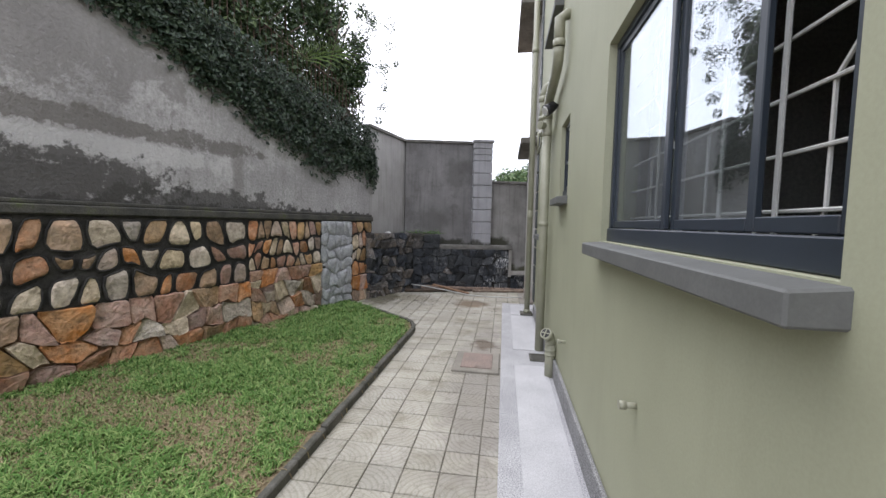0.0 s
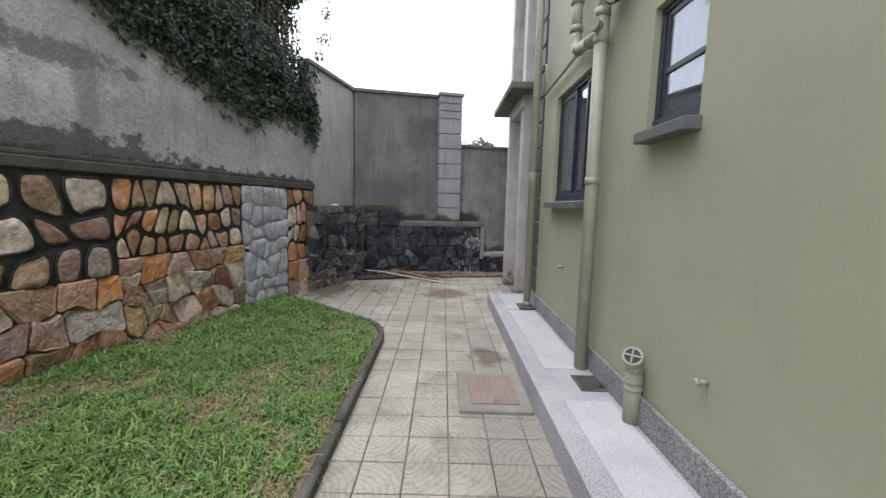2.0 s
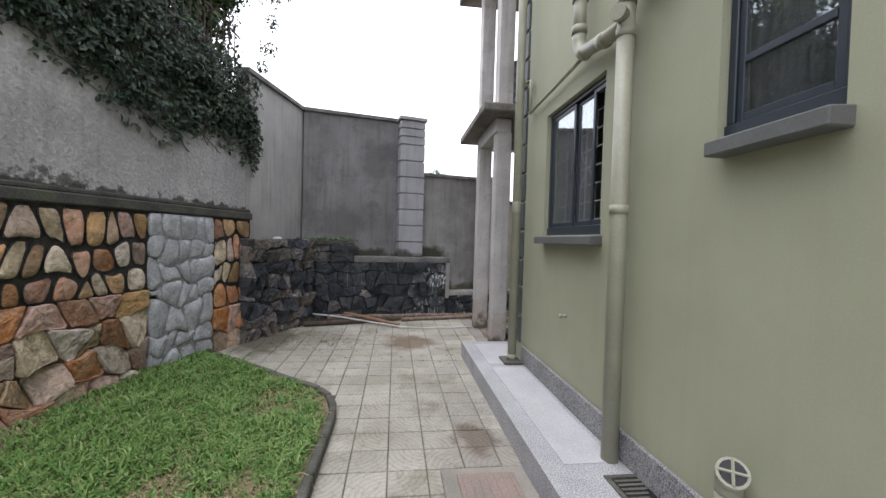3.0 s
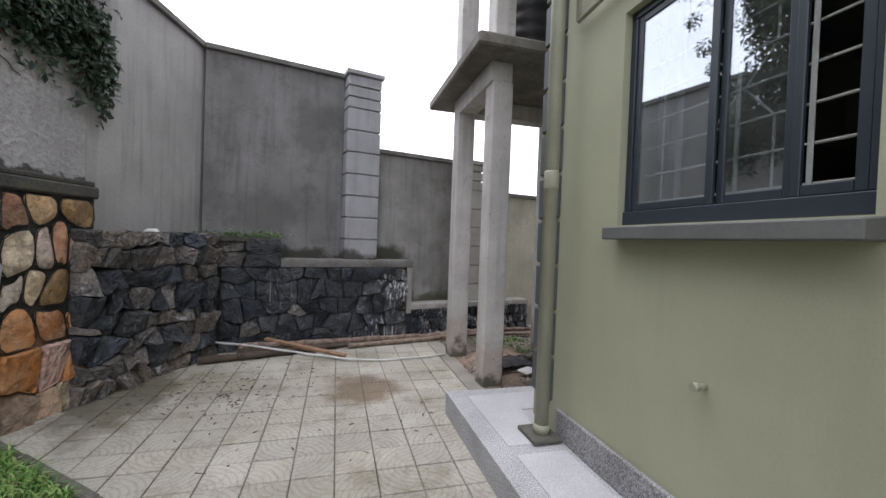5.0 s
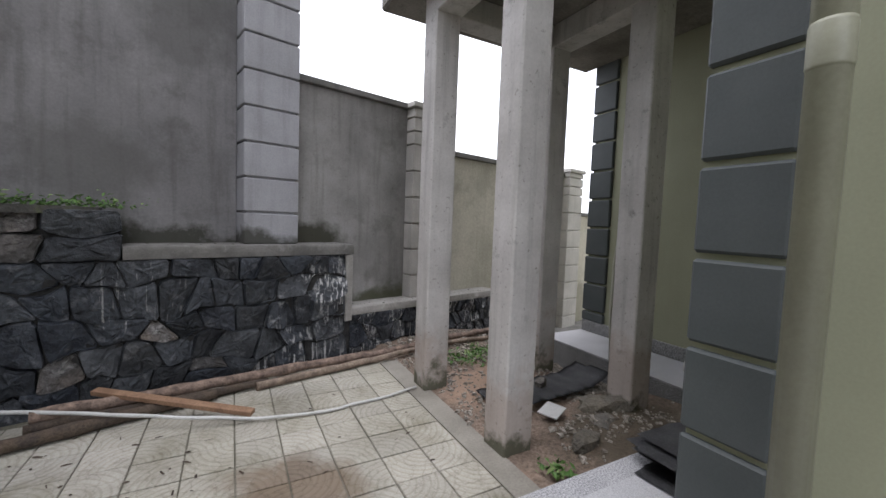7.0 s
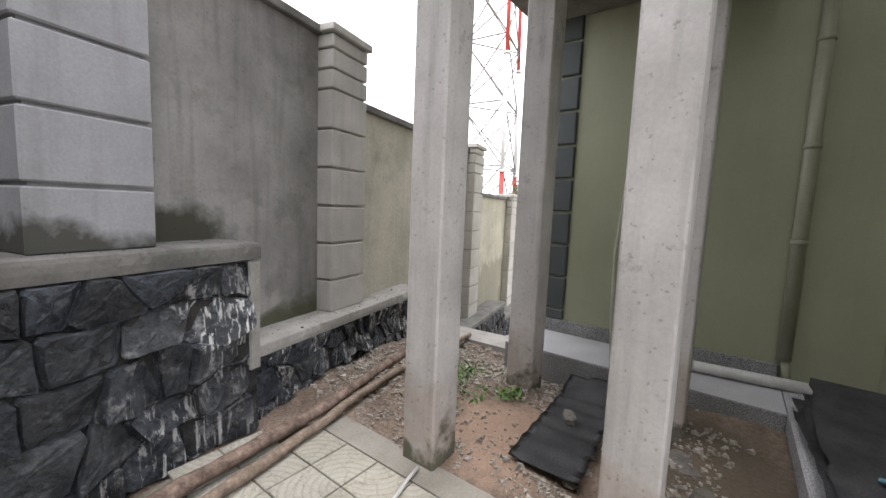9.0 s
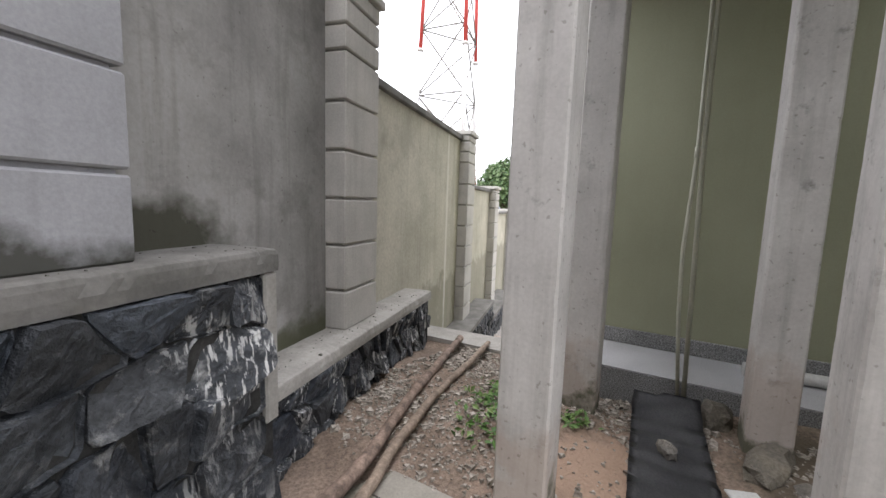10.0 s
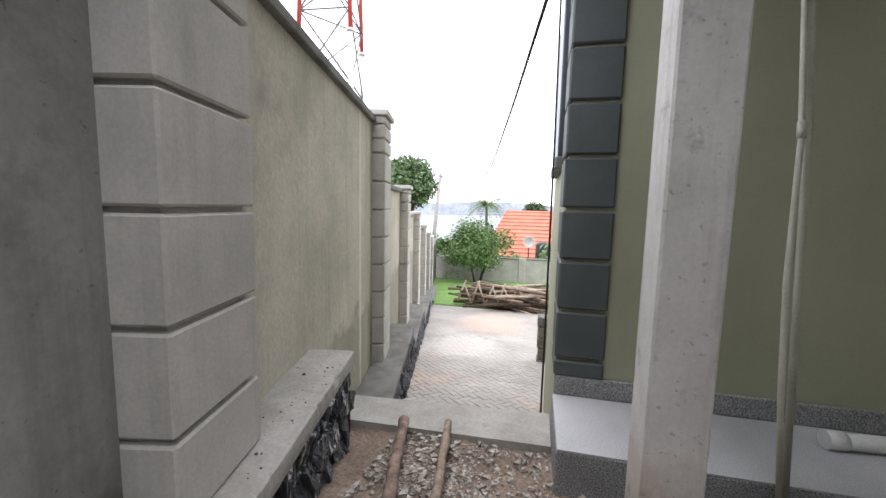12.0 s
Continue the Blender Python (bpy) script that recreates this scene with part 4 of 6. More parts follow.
# ---- windows ----
def window(label, name, y0, y1, z0, z1, splits, glazed, sill, bars=None, rails=(), curtain=None, pane=None):
    """An aluminium sliding window in the west wall; splits are shares of the width from the far side."""
    t = thing(name, (0.5, (y0 + y1) / 2, z0), label, "window", kind="structure")
    inv = t.matrix_world.inverted()

    def add(nm, bm, m_, parent=t, lab="", smooth=False):
        bm.transform(inv)
        return part(nm, bm, m_, parent, lab, smooth)
    fw = 0.045
    xa, xb = 0.545, 0.615
    add("head", boxed(xa, xb, y0, y1, z1 - fw, z1 - 0.002, 0.004), M_FRAME)
    add("bottom_rail", boxed(xa - 0.01, xb, y0, y1, z0 + 0.002, z0 + fw + 0.035, 0.004), M_FRAME)
    add("jamb", boxed(xa, xb, y0 + 0.002, y0 + fw, z0 + fw + 0.037, z1 - fw - 0.002, 0.004), M_FRAME)
    add("jamb", boxed(xa, xb, y1 - fw, y1 - 0.002, z0 + fw + 0.037, z1 - fw - 0.002, 0.004), M_FRAME)
    zl, zh = z0 + fw + 0.039, z1 - fw - 0.004
    edges = [y1 - fw - 0.002] + [y1 - (y1 - y0) * s for s in splits] + [y0 + fw + 0.002]
    for k, (b, a) in enumerate(zip(edges, edges[1:])):
        if not glazed[k]:
            continue
        xo = 0.555 + 0.022 * (k % 2)
        sash = add("sash", boxed(xo, xo + 0.02, b - 0.035, b - 0.001, zl, zh, 0.003), M_FRAME)
        for q in ((xo, xo + 0.02, a + 0.001, a + 0.04, zl, zh), (xo, xo + 0.02, a + 0.042, b - 0.037, zl, zl + 0.04), (xo, xo + 0.02, a + 0.042, b - 0.037, zh - 0.035, zh)):
            add("stile", boxed(*q, 0.003), M_FRAME, sash)
        if glazed[k] == 2:
            continue
        p = add("pane", boxed(xo + 0.008, xo + 0.012, a + 0.038, b - 0.033, zl + 0.038, zh - 0.033), pane or M_GLASS, sash, "tinted reflecting glass")
        p.visible_shadow = False
        for rz in rails:
            add("transom", boxed(xo - 0.004, xo + 0.018, a + 0.042, b - 0.037, rz - 0.018, rz + 0.018, 0.003), M_FRAME, sash)
    if sill is not None:
        bm = boxed(0.395, 0.545, y0 - 0.03, y1 - 0.01 + sill, z0 - 0.085, z0 - 0.002, 0.006)
        for v in bm.verts:
            if v.co.z > z0 - 0.05 and v.co.x < 0.45:
                v.co.z -= 0.012
        add("sill", bm, M_SILL, t, "dark grey painted concrete sill")
    xb = 0.665
    if bars:
        first, step = z0 + 0.143, 0.157
        for k in range(8):
            z = first + step * k
            if z < z1 - 0.02:
                add("bar", tubed([(xb, y0 + 0.03, z), (xb, y1 - 0.03, z)], 0.006, 6), M_BAR)
        for y in sorted({bars[0], *[round(c + 0.295, 3) for c in bars]}):
            if y < y1 - 0.02:
                add("upright", boxed(xb - 0.016, xb - 0.008, y - 0.010, y + 0.010, z0 + 0.03, z1 - 0.03, 0.002), M_BAR)
        for c in bars:
            for side in (-1, 1):
                line = [(0.10, -0.7), (0.15, 0.0), (0.15, 2.0), (0.285, 3.0), (0.15, 4.0), (0.15, 6.0), (0.24, 6.6)]
                line = [(xb + 0.008, c + side * d, first + step * q) for d, q in line if y0 + 0.02 < c + side * d < y1 - 0.02]
                if len(line) > 1:
                    add("scroll", tubed(line, 0.006, 6), M_BAR)
    if curtain:
        bm = bmesh.new()
        n = 60
        ya, yb = y1 - (y1 - y0) * curtain[0], y1 - (y1 - y0) * curtain[1]
        rows = []
        for z in (z0 - 0.1, z1 + 0.1):
            rows.append([bm.verts.new((curtain[2] + 0.025 * math.sin(k * 0.9) + 0.01 * math.sin(k * 2.3), ya + (yb - ya) * k / n, z)) for k in range(n + 1)])
        for k in range(n):
            bm.faces.new((rows[0][k], rows[0][k + 1], rows[1][k + 1], rows[1][k]))
        bmesh.ops.solidify(bm, geom=bm.faces[:], thickness=0.004)
        add("curtain", bm, M_CURTAIN, t, "grey-blue gathered curtain", True)
    return t


window("navy aluminium sliding window with dusty glass before white bars", "window_1", *WIN1, (0.466, 0.778), (1, 1, 2), 0.04, (1.42, 2.01, 2.60), (), (0.0, 0.22, 0.78))
window("small navy aluminium window with a grey curtain", "window_2", *WIN2, (), (1,), -0.03, None, (2.53,), (0.0, 1.0, 0.67), M_GLASS_CLEAR)
window("navy aluminium sliding window before white patterned bars", "window_3", *WIN3, (0.48, 0.755), (1, 1, 2), 0.01, (6.10, 6.69), (), (0.0, 0.12, 0.78), M_GLASS)
window("navy aluminium upper window with a dark sill", "window_4", *WIN4, (0.5,), (1, 1), 0.03)


# ---- quoins of the house ----
def quoins(name, label, z0, z1, pitch, blocks, at, foot=0.0):
    t = thing(name, at, label, "quoin", "house corner quoins")
    inv = t.matrix_world.inverted()
    z = z0
    while z < z1:
        for b in blocks:
            bm = boxed(*b, max(z + 0.012, foot), z + pitch - 0.012, 0.012)
            bm.transform(inv)
            part("quoin_block", bm, M_QUOIN, t)
        z += pitch
    return t


quoins("corner_quoins", "dark grey painted quoin blocks on the house corner", 0.40, 7.2, 0.345, [(0.478, 0.85, 7.60, 7.898)], (0.5, 7.88, 0.2))
quoins("corner_quoins", "dark grey painted quoin blocks on the porch wall corner", 0.105, 7.2, 0.358, [(2.980, 3.36, 10.31, 10.648)], (3.0, 10.62, 0.25), 0.337)


# ---- pipes on the west wall ----
def piped(name, label, category, at, pieces, material=M_PIPE):
    t = thing(name, at, label, category)
    inv = t.matrix_world.inverted()
    for nm, pts, rad, seg in pieces:
        bm = tubed(pts, rad, seg)
        bm.transform(inv)
        part(nm, bm, material, t, "", True)
    return t


def arc(p0, p1, p2, n=6):
    p0, p1, p2 = Vector(p0), Vector(p1), Vector(p2)
    return [tuple(p0 * (1 - u) ** 2 + p1 * 2 * u * (1 - u) + p2 * u * u) for u in [k / n for k in range(n + 1)]]


PX = 0.405
piped("soil_pipe", "olive-painted plastic soil pipe with collars and an angled branch", "pipe", (PX, 5.42, 0.2), [
    ("shaft", [(PX, 5.42, 0.2), (PX, 5.42, 3.26)], 0.056, 16),
    ("collar", [(PX, 5.42, 1.84), (PX, 5.42, 1.9)], 0.062, 16),
    ("collar", [(PX, 5.42, 2.99), (PX, 5.42, 3.05)], 0.062, 16),
    ("collar", [(PX, 5.42, 3.20), (PX, 5.42, 3.27)], 0.063, 16),
    ("access_cap", [(PX - 0.04, 5.40, 3.12), (PX - 0.085, 5.37, 3.12)], 0.048, 14),
    ("access_ring", [(PX - 0.08, 5.373, 3.12), (PX - 0.10, 5.36, 3.12)], 0.054, 14),
    ("upper_bend", arc((PX, 5.42, 3.26), (PX, 5.40, 3.40), (PX, 5.15, 3.43)) + [(PX, 4.72, 3.50)] + arc((PX, 4.72, 3.50), (PX, 4.52, 3.54), (PX, 4.50, 3.70)), 0.056, 16),
    ("upper_shaft", [(PX, 4.50, 3.70), (PX, 4.50, 3.98), (PX + 0.1, 4.50, 4.04)], 0.056, 16),
    ("collar", [(PX, 4.50, 3.70), (PX, 4.50, 3.77)], 0.063, 16),
    ("branch", [(PX, 5.46, 3.08), (PX, 5.72, 3.12), (PX, 6.0, 3.17)], 0.052, 16),
    ("collar", [(PX, 5.66, 3.10), (PX, 5.74, 3.125)], 0.058, 16),
    ("branch_elbow", arc((PX, 5.98, 3.15), (PX, 6.1, 3.2), (PX, 6.1, 3.34)), 0.056, 16),
    ("branch_riser", [(PX, 6.1, 3.32), (PX, 6.1, 3.72)], 0.052, 16),
    ("collar", [(PX, 6.1, 3.36), (PX, 6.1, 3.42)], 0.062, 16),
    ("collar", [(PX, 6.1, 3.62), (PX, 6.1, 3.70)], 0.064, 16),
    ("top_elbow", arc((PX, 6.1, 3.7), (PX, 6.1, 3.84), (PX + 0.1, 6.1, 3.86)), 0.054, 16)])
piped("waste_pipe", "thin olive-painted waste pipe running down the wall", "pipe", (PX + 0.04, 6.6, 3.1), [
    ("run", [(PX + 0.04, 6.02, 3.18), (PX + 0.04, 7.38, 3.12)], 0.017, 10),
    ("drop", [(PX + 0.04, 7.38, 3.12), (PX + 0.04, 7.39, 3.5), (PX + 0.02, 7.48, 3.5)], 0.017, 10)])
downpipe = piped("downpipe", "olive-painted rainwater downpipe standing on a small concrete pad", "downpipe", (0.36, 7.505, 0.2), [
    ("shaft", [(0.36, 7.505, 0.26), (0.36, 7.505, 7.4)], 0.05, 16),
    ("collar", [(0.36, 7.505, 1.98), (0.36, 7.505, 1.99), (0.36, 7.505, 2.10), (0.36, 7.505, 2.11)], [0.05, 0.0525, 0.0525, 0.05], 16),
    ("collar", [(0.36, 7.505, 4.9), (0.36, 7.505, 4.98)], 0.057, 16),
    ("shoe", [(0.36, 7.505, 0.235), (0.36, 7.505, 0.3)], 0.058, 16),
    ("bracket", [(0.32, 7.505, 3.48), (0.48, 7.505, 3.48)], 0.018, 8)])
tagged(mesh_object("downpipe_pad", boxed(0.24, 0.46, 7.38, 7.64, 0.206, 0.236, 0.006), M_KERB), "small dirty concrete pad under the downpipe", "pad")
piped("porch_downpipe", "olive-painted downpipe with clips in the porch corner", "downpipe", (2.945, 8.44, 0.35), [
    ("shaft", [(2.945, 8.44, 0.40), (2.945, 8.44, 3.56)], 0.05, 14),
    ("collar", [(2.945, 8.44, 1.35), (2.945, 8.44, 1.39)], 0.058, 14),
    ("collar", [(2.945, 8.44, 2.1), (2.945, 8.44, 2.14)], 0.058, 14),
    ("collar", [(2.945, 8.44, 2.9), (2.945, 8.44, 2.94)], 0.058, 14),
    ("foot", [(2.945, 8.40, 0.19), (2.945, 8.43, 0.4)], 0.03, 12)])
CX, CY = 0.44, 4.53
cl = piped("cleanout_pipe", "olive-painted drain cleanout with a cross-ribbed open cap", "drain pipe", (CX, CY, 0.2), [
    ("riser", [(CX, CY, 0.2), (CX, CY, 0.58)], 0.054, 16),
    ("collar", [(CX, CY, 0.43), (CX, CY, 0.455)], 0.059, 16),
    ("collar", [(CX, CY, 0.48), (CX, CY, 0.505)], 0.059, 16),
    ("elbow", arc((CX, CY, 0.56), (CX, CY, 0.63), (CX - 0.045, CY - 0.055, 0.67)), 0.055, 16),
    ("cap", [(CX - 0.03, CY - 0.04, 0.655), (CX - 0.065, CY - 0.085, 0.70)], 0.062, 16)])
ax = Vector((-0.035, -0.045, 0.045)).normalized()
c0 = Vector((-0.065, -0.085, 0.50))
u = ax.cross(Vector((0, 0, 1))).normalized()
w = ax.cross(u)
# Flat black disc whose colour stands in for the shade inside the pipe.
part("opening", tubed([c0 - ax * 0.004, c0 + ax * 0.002], 0.050, 16), M_BLACK, cl, "black disc behind the ribs, coloured as the shaded inside of the pipe")
for d in (u, w):
    part("rib", tubed([c0 + d * 0.052 + ax * 0.006, c0 - d * 0.052 + ax * 0.006], 0.007, 6), M_PIPE, cl)
for y, z in ((1.97, 1.07), (3.92, 0.77), (6.36, 0.98)):
    piped("wall_stub", "olive-painted capped water pipe stub on the wall", "pipe stub", (0.5, y, z), [
        ("pipe", [(0.5, y, z), (0.445, y, z)], 0.014, 10),
        ("cap", [(0.455, y, z), (0.425, y, z)], 0.021, 8)])

lamp = thing("flood_lamp", (0.44, 5.17, 3.26), "small black floodlight with a silver face on the wall", "lamp")
for nm, bm, m_ in (("housing", tubed([(0.02, 0.0, 0.05), (-0.04, -0.02, 0.0), (-0.09, -0.04, -0.03)], [0.05, 0.065, 0.07], 14), M_BLACK), ("face", tubed([(-0.09, -0.04, -0.03), (-0.105, -0.046, -0.038)], [0.06, 0.05], 14), M_PVC), ("bracket", boxed(-0.01, 0.08, -0.02, 0.02, 0.03, 0.06, 0.004), M_BLACK)):
    part(nm, bm, m_, lamp, "", True)

# floor drain and inspection cover
dr = thing("floor_drain", (0.40, 5.10, 0.2), "square floor drain with a broken dirty grate", "drain")
for q in ((-0.14, 0.14, -0.14, -0.11), (-0.14, 0.14, 0.11, 0.14), (-0.14, -0.11, -0.108, 0.108), (0.11, 0.14, -0.108, 0.108)):
    part("rim", boxed(*q, 0.0, 0.012, 0.003), M_KERB, dr)
# No hollow here: a thin black plate gives the shade below the grate.
part("sump", boxed(-0.108, 0.108, -0.108, 0.108, 0.001, 0.004), M_BLACK, dr)
for k in range(5):
    bm = boxed(-0.1, 0.02 + 0.02 * k, -0.09 + 0.04 * k, -0.07 + 0.04 * k, 0.004, 0.010, 0.002)
    part("grate_bar", bm, M_KERB, dr)
mh = thing("inspection_cover", (-0.38, 5.31, 0.0), "weathered reddish inspection cover in a cement frame", "cover")
part("frame", boxed(-0.32, 0.27, -0.37, 0.37, -0.02, 0.032, 0.008), M_SCREED, mh)
part("plate", boxed(-0.22, 0.18, -0.27, 0.28, 0.03, 0.044, 0.004), M_COVER, mh)
for k in range(7):
    part("ridge", boxed(-0.19 + 0.055 * k, -0.175 + 0.055 * k, -0.24, 0.25, 0.044, 0.049, 0.001), M_COVER, mh)

# ---- porch clutter ----
tank = thing("water_tank", (1.25, 9.75, 3.70), "black ribbed plastic water tank on the porch slab", "water tank")
pts = []
rad = []
for k in range(40):
    z = 0.02 + k * 0.028
    pts.append((0, 0, z))
    rad.append(0.42 + 0.018 * (1 if (k // 3) % 2 else 0) if k < 36 else 0.42 - (k - 35) * 0.08)
part("barrel", tubed(pts, rad, 28), M_BLACK, tank, "", True)
part("lid", tubed([(0, 0, 1.1), (0, 0, 1.16)], [0.2, 0.18], 20), M_BLACK, tank, "", True)

sheet = bmesh.new()
nx, ny = 64, 8
rows = []
for j in range(ny + 1):
    r = []
    for i in range(nx + 1):
        x, y = 0.80 + 1.27 * i / nx, 9.40 + 0.43 * j / ny + 0.06 * (i / nx)
        lift = 0.10 * max(0.0, (i / nx - 0.75) * 4) ** 2 * (1 if j < 5 else 0.7)
        r.append(sheet.verts.new((x + 0.012 * noise.noise((y * 9, j, 2.2)), y + 0.008 * noise.noise((x * 8, 1, j)), 0.065 + 0.006 * math.sin(i * 2 * math.pi / 9) + lift + 0.012 * noise.noise((x * 2, y * 3, 0)))))
    rows.append(r)
for j in range(ny):
    for i in range(nx):
        sheet.faces.new((rows[j][i], rows[j][i + 1], rows[j + 1][i + 1], rows[j + 1][i]))
bmesh.ops.solidify(sheet, geom=sheet.faces[:], thickness=0.006)
tagged(mesh_object("roofing_sheet", sheet, M_SHEET, smooth=True), "torn black corrugated roofing sheet lying on the soil", "roofing sheet")


def chunk(name, x, y, z, sx, sy, sz, turn, material, label, category, seed, group=""):
    r = random.Random(seed)
    bm = bmesh.new()
    bmesh.ops.create_icosphere(bm, subdivisions=2, radius=1.0)
    for v in bm.verts:
        c = v.co.copy()
        m_ = max(abs(c.x), abs(c.y), abs(c.z))
        c = c.lerp(c / m_, 0.6) * (0.75 + 0.25 * noise.noise(c * 1.7 + Vector((seed, 0, 0))) + r.uniform(-0.04, 0.04))
        v.co = Vector((c.x * sx, c.y * sy, max(-0.4, c.z) * sz))
    ob = mesh_object(name, bm, material)
    ob.matrix_world = pose(x, y, z, 0, 0, turn)
    return tagged(ob, label, category, group)


chunk("brick", 1.40, 9.66, 0.10, 0.10, 0.055, 0.055, 25, M_ROCK, "broken grey brick weighing down the roofing sheet", "brick", 3)
chunk("rock", 1.07, 8.84, 0.05, 0.16, 0.09, 0.08, 10, M_ROCK, "rough grey rock half sunk in the soil", "rock", 4, "rocks in the soil")
chunk("rock", 1.66, 9.14, 0.06, 0.32, 0.13, 0.10, -20, M_ROCK, "mossy slab of rock at the foot of a column", "rock", 5, "rocks in the soil")
chunk("rock", 1.42, 8.98, 0.04, 0.18, 0.10, 0.06, 30, M_ROCK, "flat pale rock in the soil", "rock", 6, "rocks in the soil")
chunk("rock", 2.08, 9.36, 0.06, 0.14, 0.12, 0.16, 5, M_ROCK, "mossy rock against the porch plinth", "rock", 8, "rocks in the soil")
chunk("rock", 0.86, 9.46, 0.03, 0.06, 0.05, 0.04, 5, M_ROCK, "small rock beside a column", "rock", 9, "rocks in the soil")
tl = mesh_object("tile_fragment", boxed(-0.11, 0.11, -0.08, 0.08, 0, 0.012, 0.002), M_PVC)
tl.matrix_world = pose(1.18, 9.28, 0.05, 3, -2, 25)
tagged(tl, "broken piece of white floor tile on the soil", "tile")

chunk("rock", -3.06, 9.98, 1.57, 0.10, 0.07, 0.05, 15, M_PVC, "pale whitish stone lying on the rubble base", "rock", 12)
piped("drain_mouth", "short grey plastic drain pipe end in the stone corner", "drain pipe", (-2.76, 10.62, 1.08), [("pipe", [(-2.90, 10.75, 1.09), (-2.68, 10.50, 1.07)], 0.05, 14)], M_KERB)
st = thing("bitumen_sheet_stack", (1.5, 8.16, 0.2), "uneven stack of black bitumen sheets on the raised walk", "sheet stack")
r7 = random.Random(11)
for k in range(8):
    bm = bmesh.new()
    n = 14
    a = []
    for j in (0, 1):
        a.append([bm.verts.new((-0.62 + 1.5 * i / n + r7.uniform(-0.015, 0.015), (-0.2 if j == 0 else 0.2) + r7.uniform(-0.02, 0.02), 0.008 + 0.02 * k + 0.05 * max(0, i / n - 0.5) ** 2 * k + 0.004 * math.sin(i + k))) for i in range(n + 1)])
    for i in range(n):
        bm.faces.new((a[0][i], a[0][i + 1], a[1][i + 1], a[1][i]))
    bmesh.ops.solidify(bm, geom=bm.faces[:], thickness=0.008)
    bm.transform(pose(r7.uniform(-0.05, 0.07), r7.uniform(-0.03, 0.03), 0.008, 0, 0, r7.uniform(-5, 5)))
    part("sheet", bm, M_SHEET, st)
bl = mesh_object("blue_wrapper", boxed(-0.07, 0.07, -0.06, 0.06, 0, 0.02, 0.006), M_BLUE)
bl.matrix_world = pose(1.27, 8.14, 0.385, 8, 20, 30)
tagged(bl, "crumpled blue plastic wrapper on the stack", "wrapper")

# A small round plastic bottle cap, filed under the wrapper category.
cap = mesh_object("plastic_wrapper", tubed([(0, 0, 0), (0, 0, 0.012), (0, 0, 0.022)], [0.03, 0.032, 0.02], 12), M_BLUE)
cap.matrix_world = pose(2.17, 10.78, -0.062, 12, 8, 0)
tagged(cap, "small teal plastic cap lying in the gravel", "wrapper")
piped("pvc_pipe", "dirty white plastic pipe lying on the porch plinth", "pipe", (2.75, 8.7, 0.24), [
    ("shaft", [(2.735, 9.12, 0.242), (2.84, 7.98, 0.242)], 0.048, 14), ("socket", [(2.734, 9.14, 0.244), (2.741, 9.04, 0.244)], 0.054, 14)], M_PVC)
M_CONDUIT = mat("pale_olive_conduit", (0.50, 0.50, 0.41), (0.42, 0.42, 0.34), 6, 60, 0.5, 0.1, 0.002, grain=0.1)
piped("conduit", "straight grey conduit leaning on the porch", "conduit", (2.3, 9.55, 0), [("tube", [(2.285, 9.55, -0.03), (2.39, 9.585, 1.9), (2.60, 9.58, 3.40), (2.62, 9.58, 3.54)], 0.017, 10), ("socket", [(2.285, 9.55, -0.03), (2.2893, 9.5514, 0.05)], 0.02, 10)], M_CONDUIT)
piped("conduit", "bent olive conduit with a joint leaning on the porch", "conduit", (2.27, 9.57, 0), [
    ("tube", [(2.254, 9.585, -0.03), (2.262, 9.64, 0.7), (2.29, 9.655, 1.2), (2.366, 9.624, 1.9), (2.54, 9.62, 3.03), (2.60, 9.615, 3.54)], 0.014, 10), ("joint", [(2.364, 9.624, 1.89), (2.376, 9.624, 1.97)], 0.019, 10)], M_CONDUIT)

# ---- poles and sticks by the wall ----
r8 = random.Random(5)


def pole(name, label, pts, rad, material, wob=0.06, knots=True):
    p = [Vector(q) for q in pts]
    dense, rr = [], []
    for a, b in zip(p, p[1:]):
        n = max(4, int((b - a).length / 0.12))
        for k in range(n):
            dense.append(a.lerp(b, k / n) + Vector((0, r8.uniform(-0.006, 0.006), r8.uniform(-0.004, 0.004))))
    dense.append(p[-1])
    m_ = len(dense)
    rr = [rad * (1 - 0.25 * i / m_) * (1 + (0.18 if knots and r8.random() < 0.15 else 0) + r8.uniform(-0.05, 0.05)) for i in range(m_)]
    bm = tubed(dense, rr, 9, wob=wob, rng=r8)
    return tagged(mesh_object(name, bm, material, smooth=True), label, "pole", "poles along the wall")


pole("wooden_pole", "long peeled brown pole lying along the stone base", [(-2.30, 10.60, 0.10), (-0.645, 10.95, 0.07), (0.45, 11.13, 0.05), (1.23, 11.34, 0.05), (1.88, 11.49, 0.035), (2.68, 11.68, -0.005)], 0.046, M_WOOD)
pole("wooden_pole", "long crooked brown pole lying along the stone base", [(-0.9, 10.72, 0.04), (0.35, 10.99, 0.045), (0.62, 11.07, 0.05), (1.27, 11.18, 0.05), (1.94, 11.26, 0.02), (2.76, 11.37, -0.015)], 0.034, M_WOOD_PALE)
pole("wooden_pole", "dark bark-covered log lying on the paving", [(-2.66, 10.24, 0.05), (-1.9, 10.46, 0.05), (-1.2, 10.66, 0.05)], 0.048, M_BARK)
pole("wooden_pole", "dark bark-covered log lying on the paving", [(-2.3, 10.52, 0.045), (-0.8, 10.78, 0.045)], 0.042, M_BARK)
pk = mesh_object("plank", boxed(-0.62, 0.62, -0.035, 0.035, -0.018, 0.018, 0.003), M_PLANK)
pk.matrix_world = pose(-1.48, 10.50, 0.105, 4, 4.2, -31)
tagged(pk, "reddish-brown sawn plank lying across the logs", "plank")
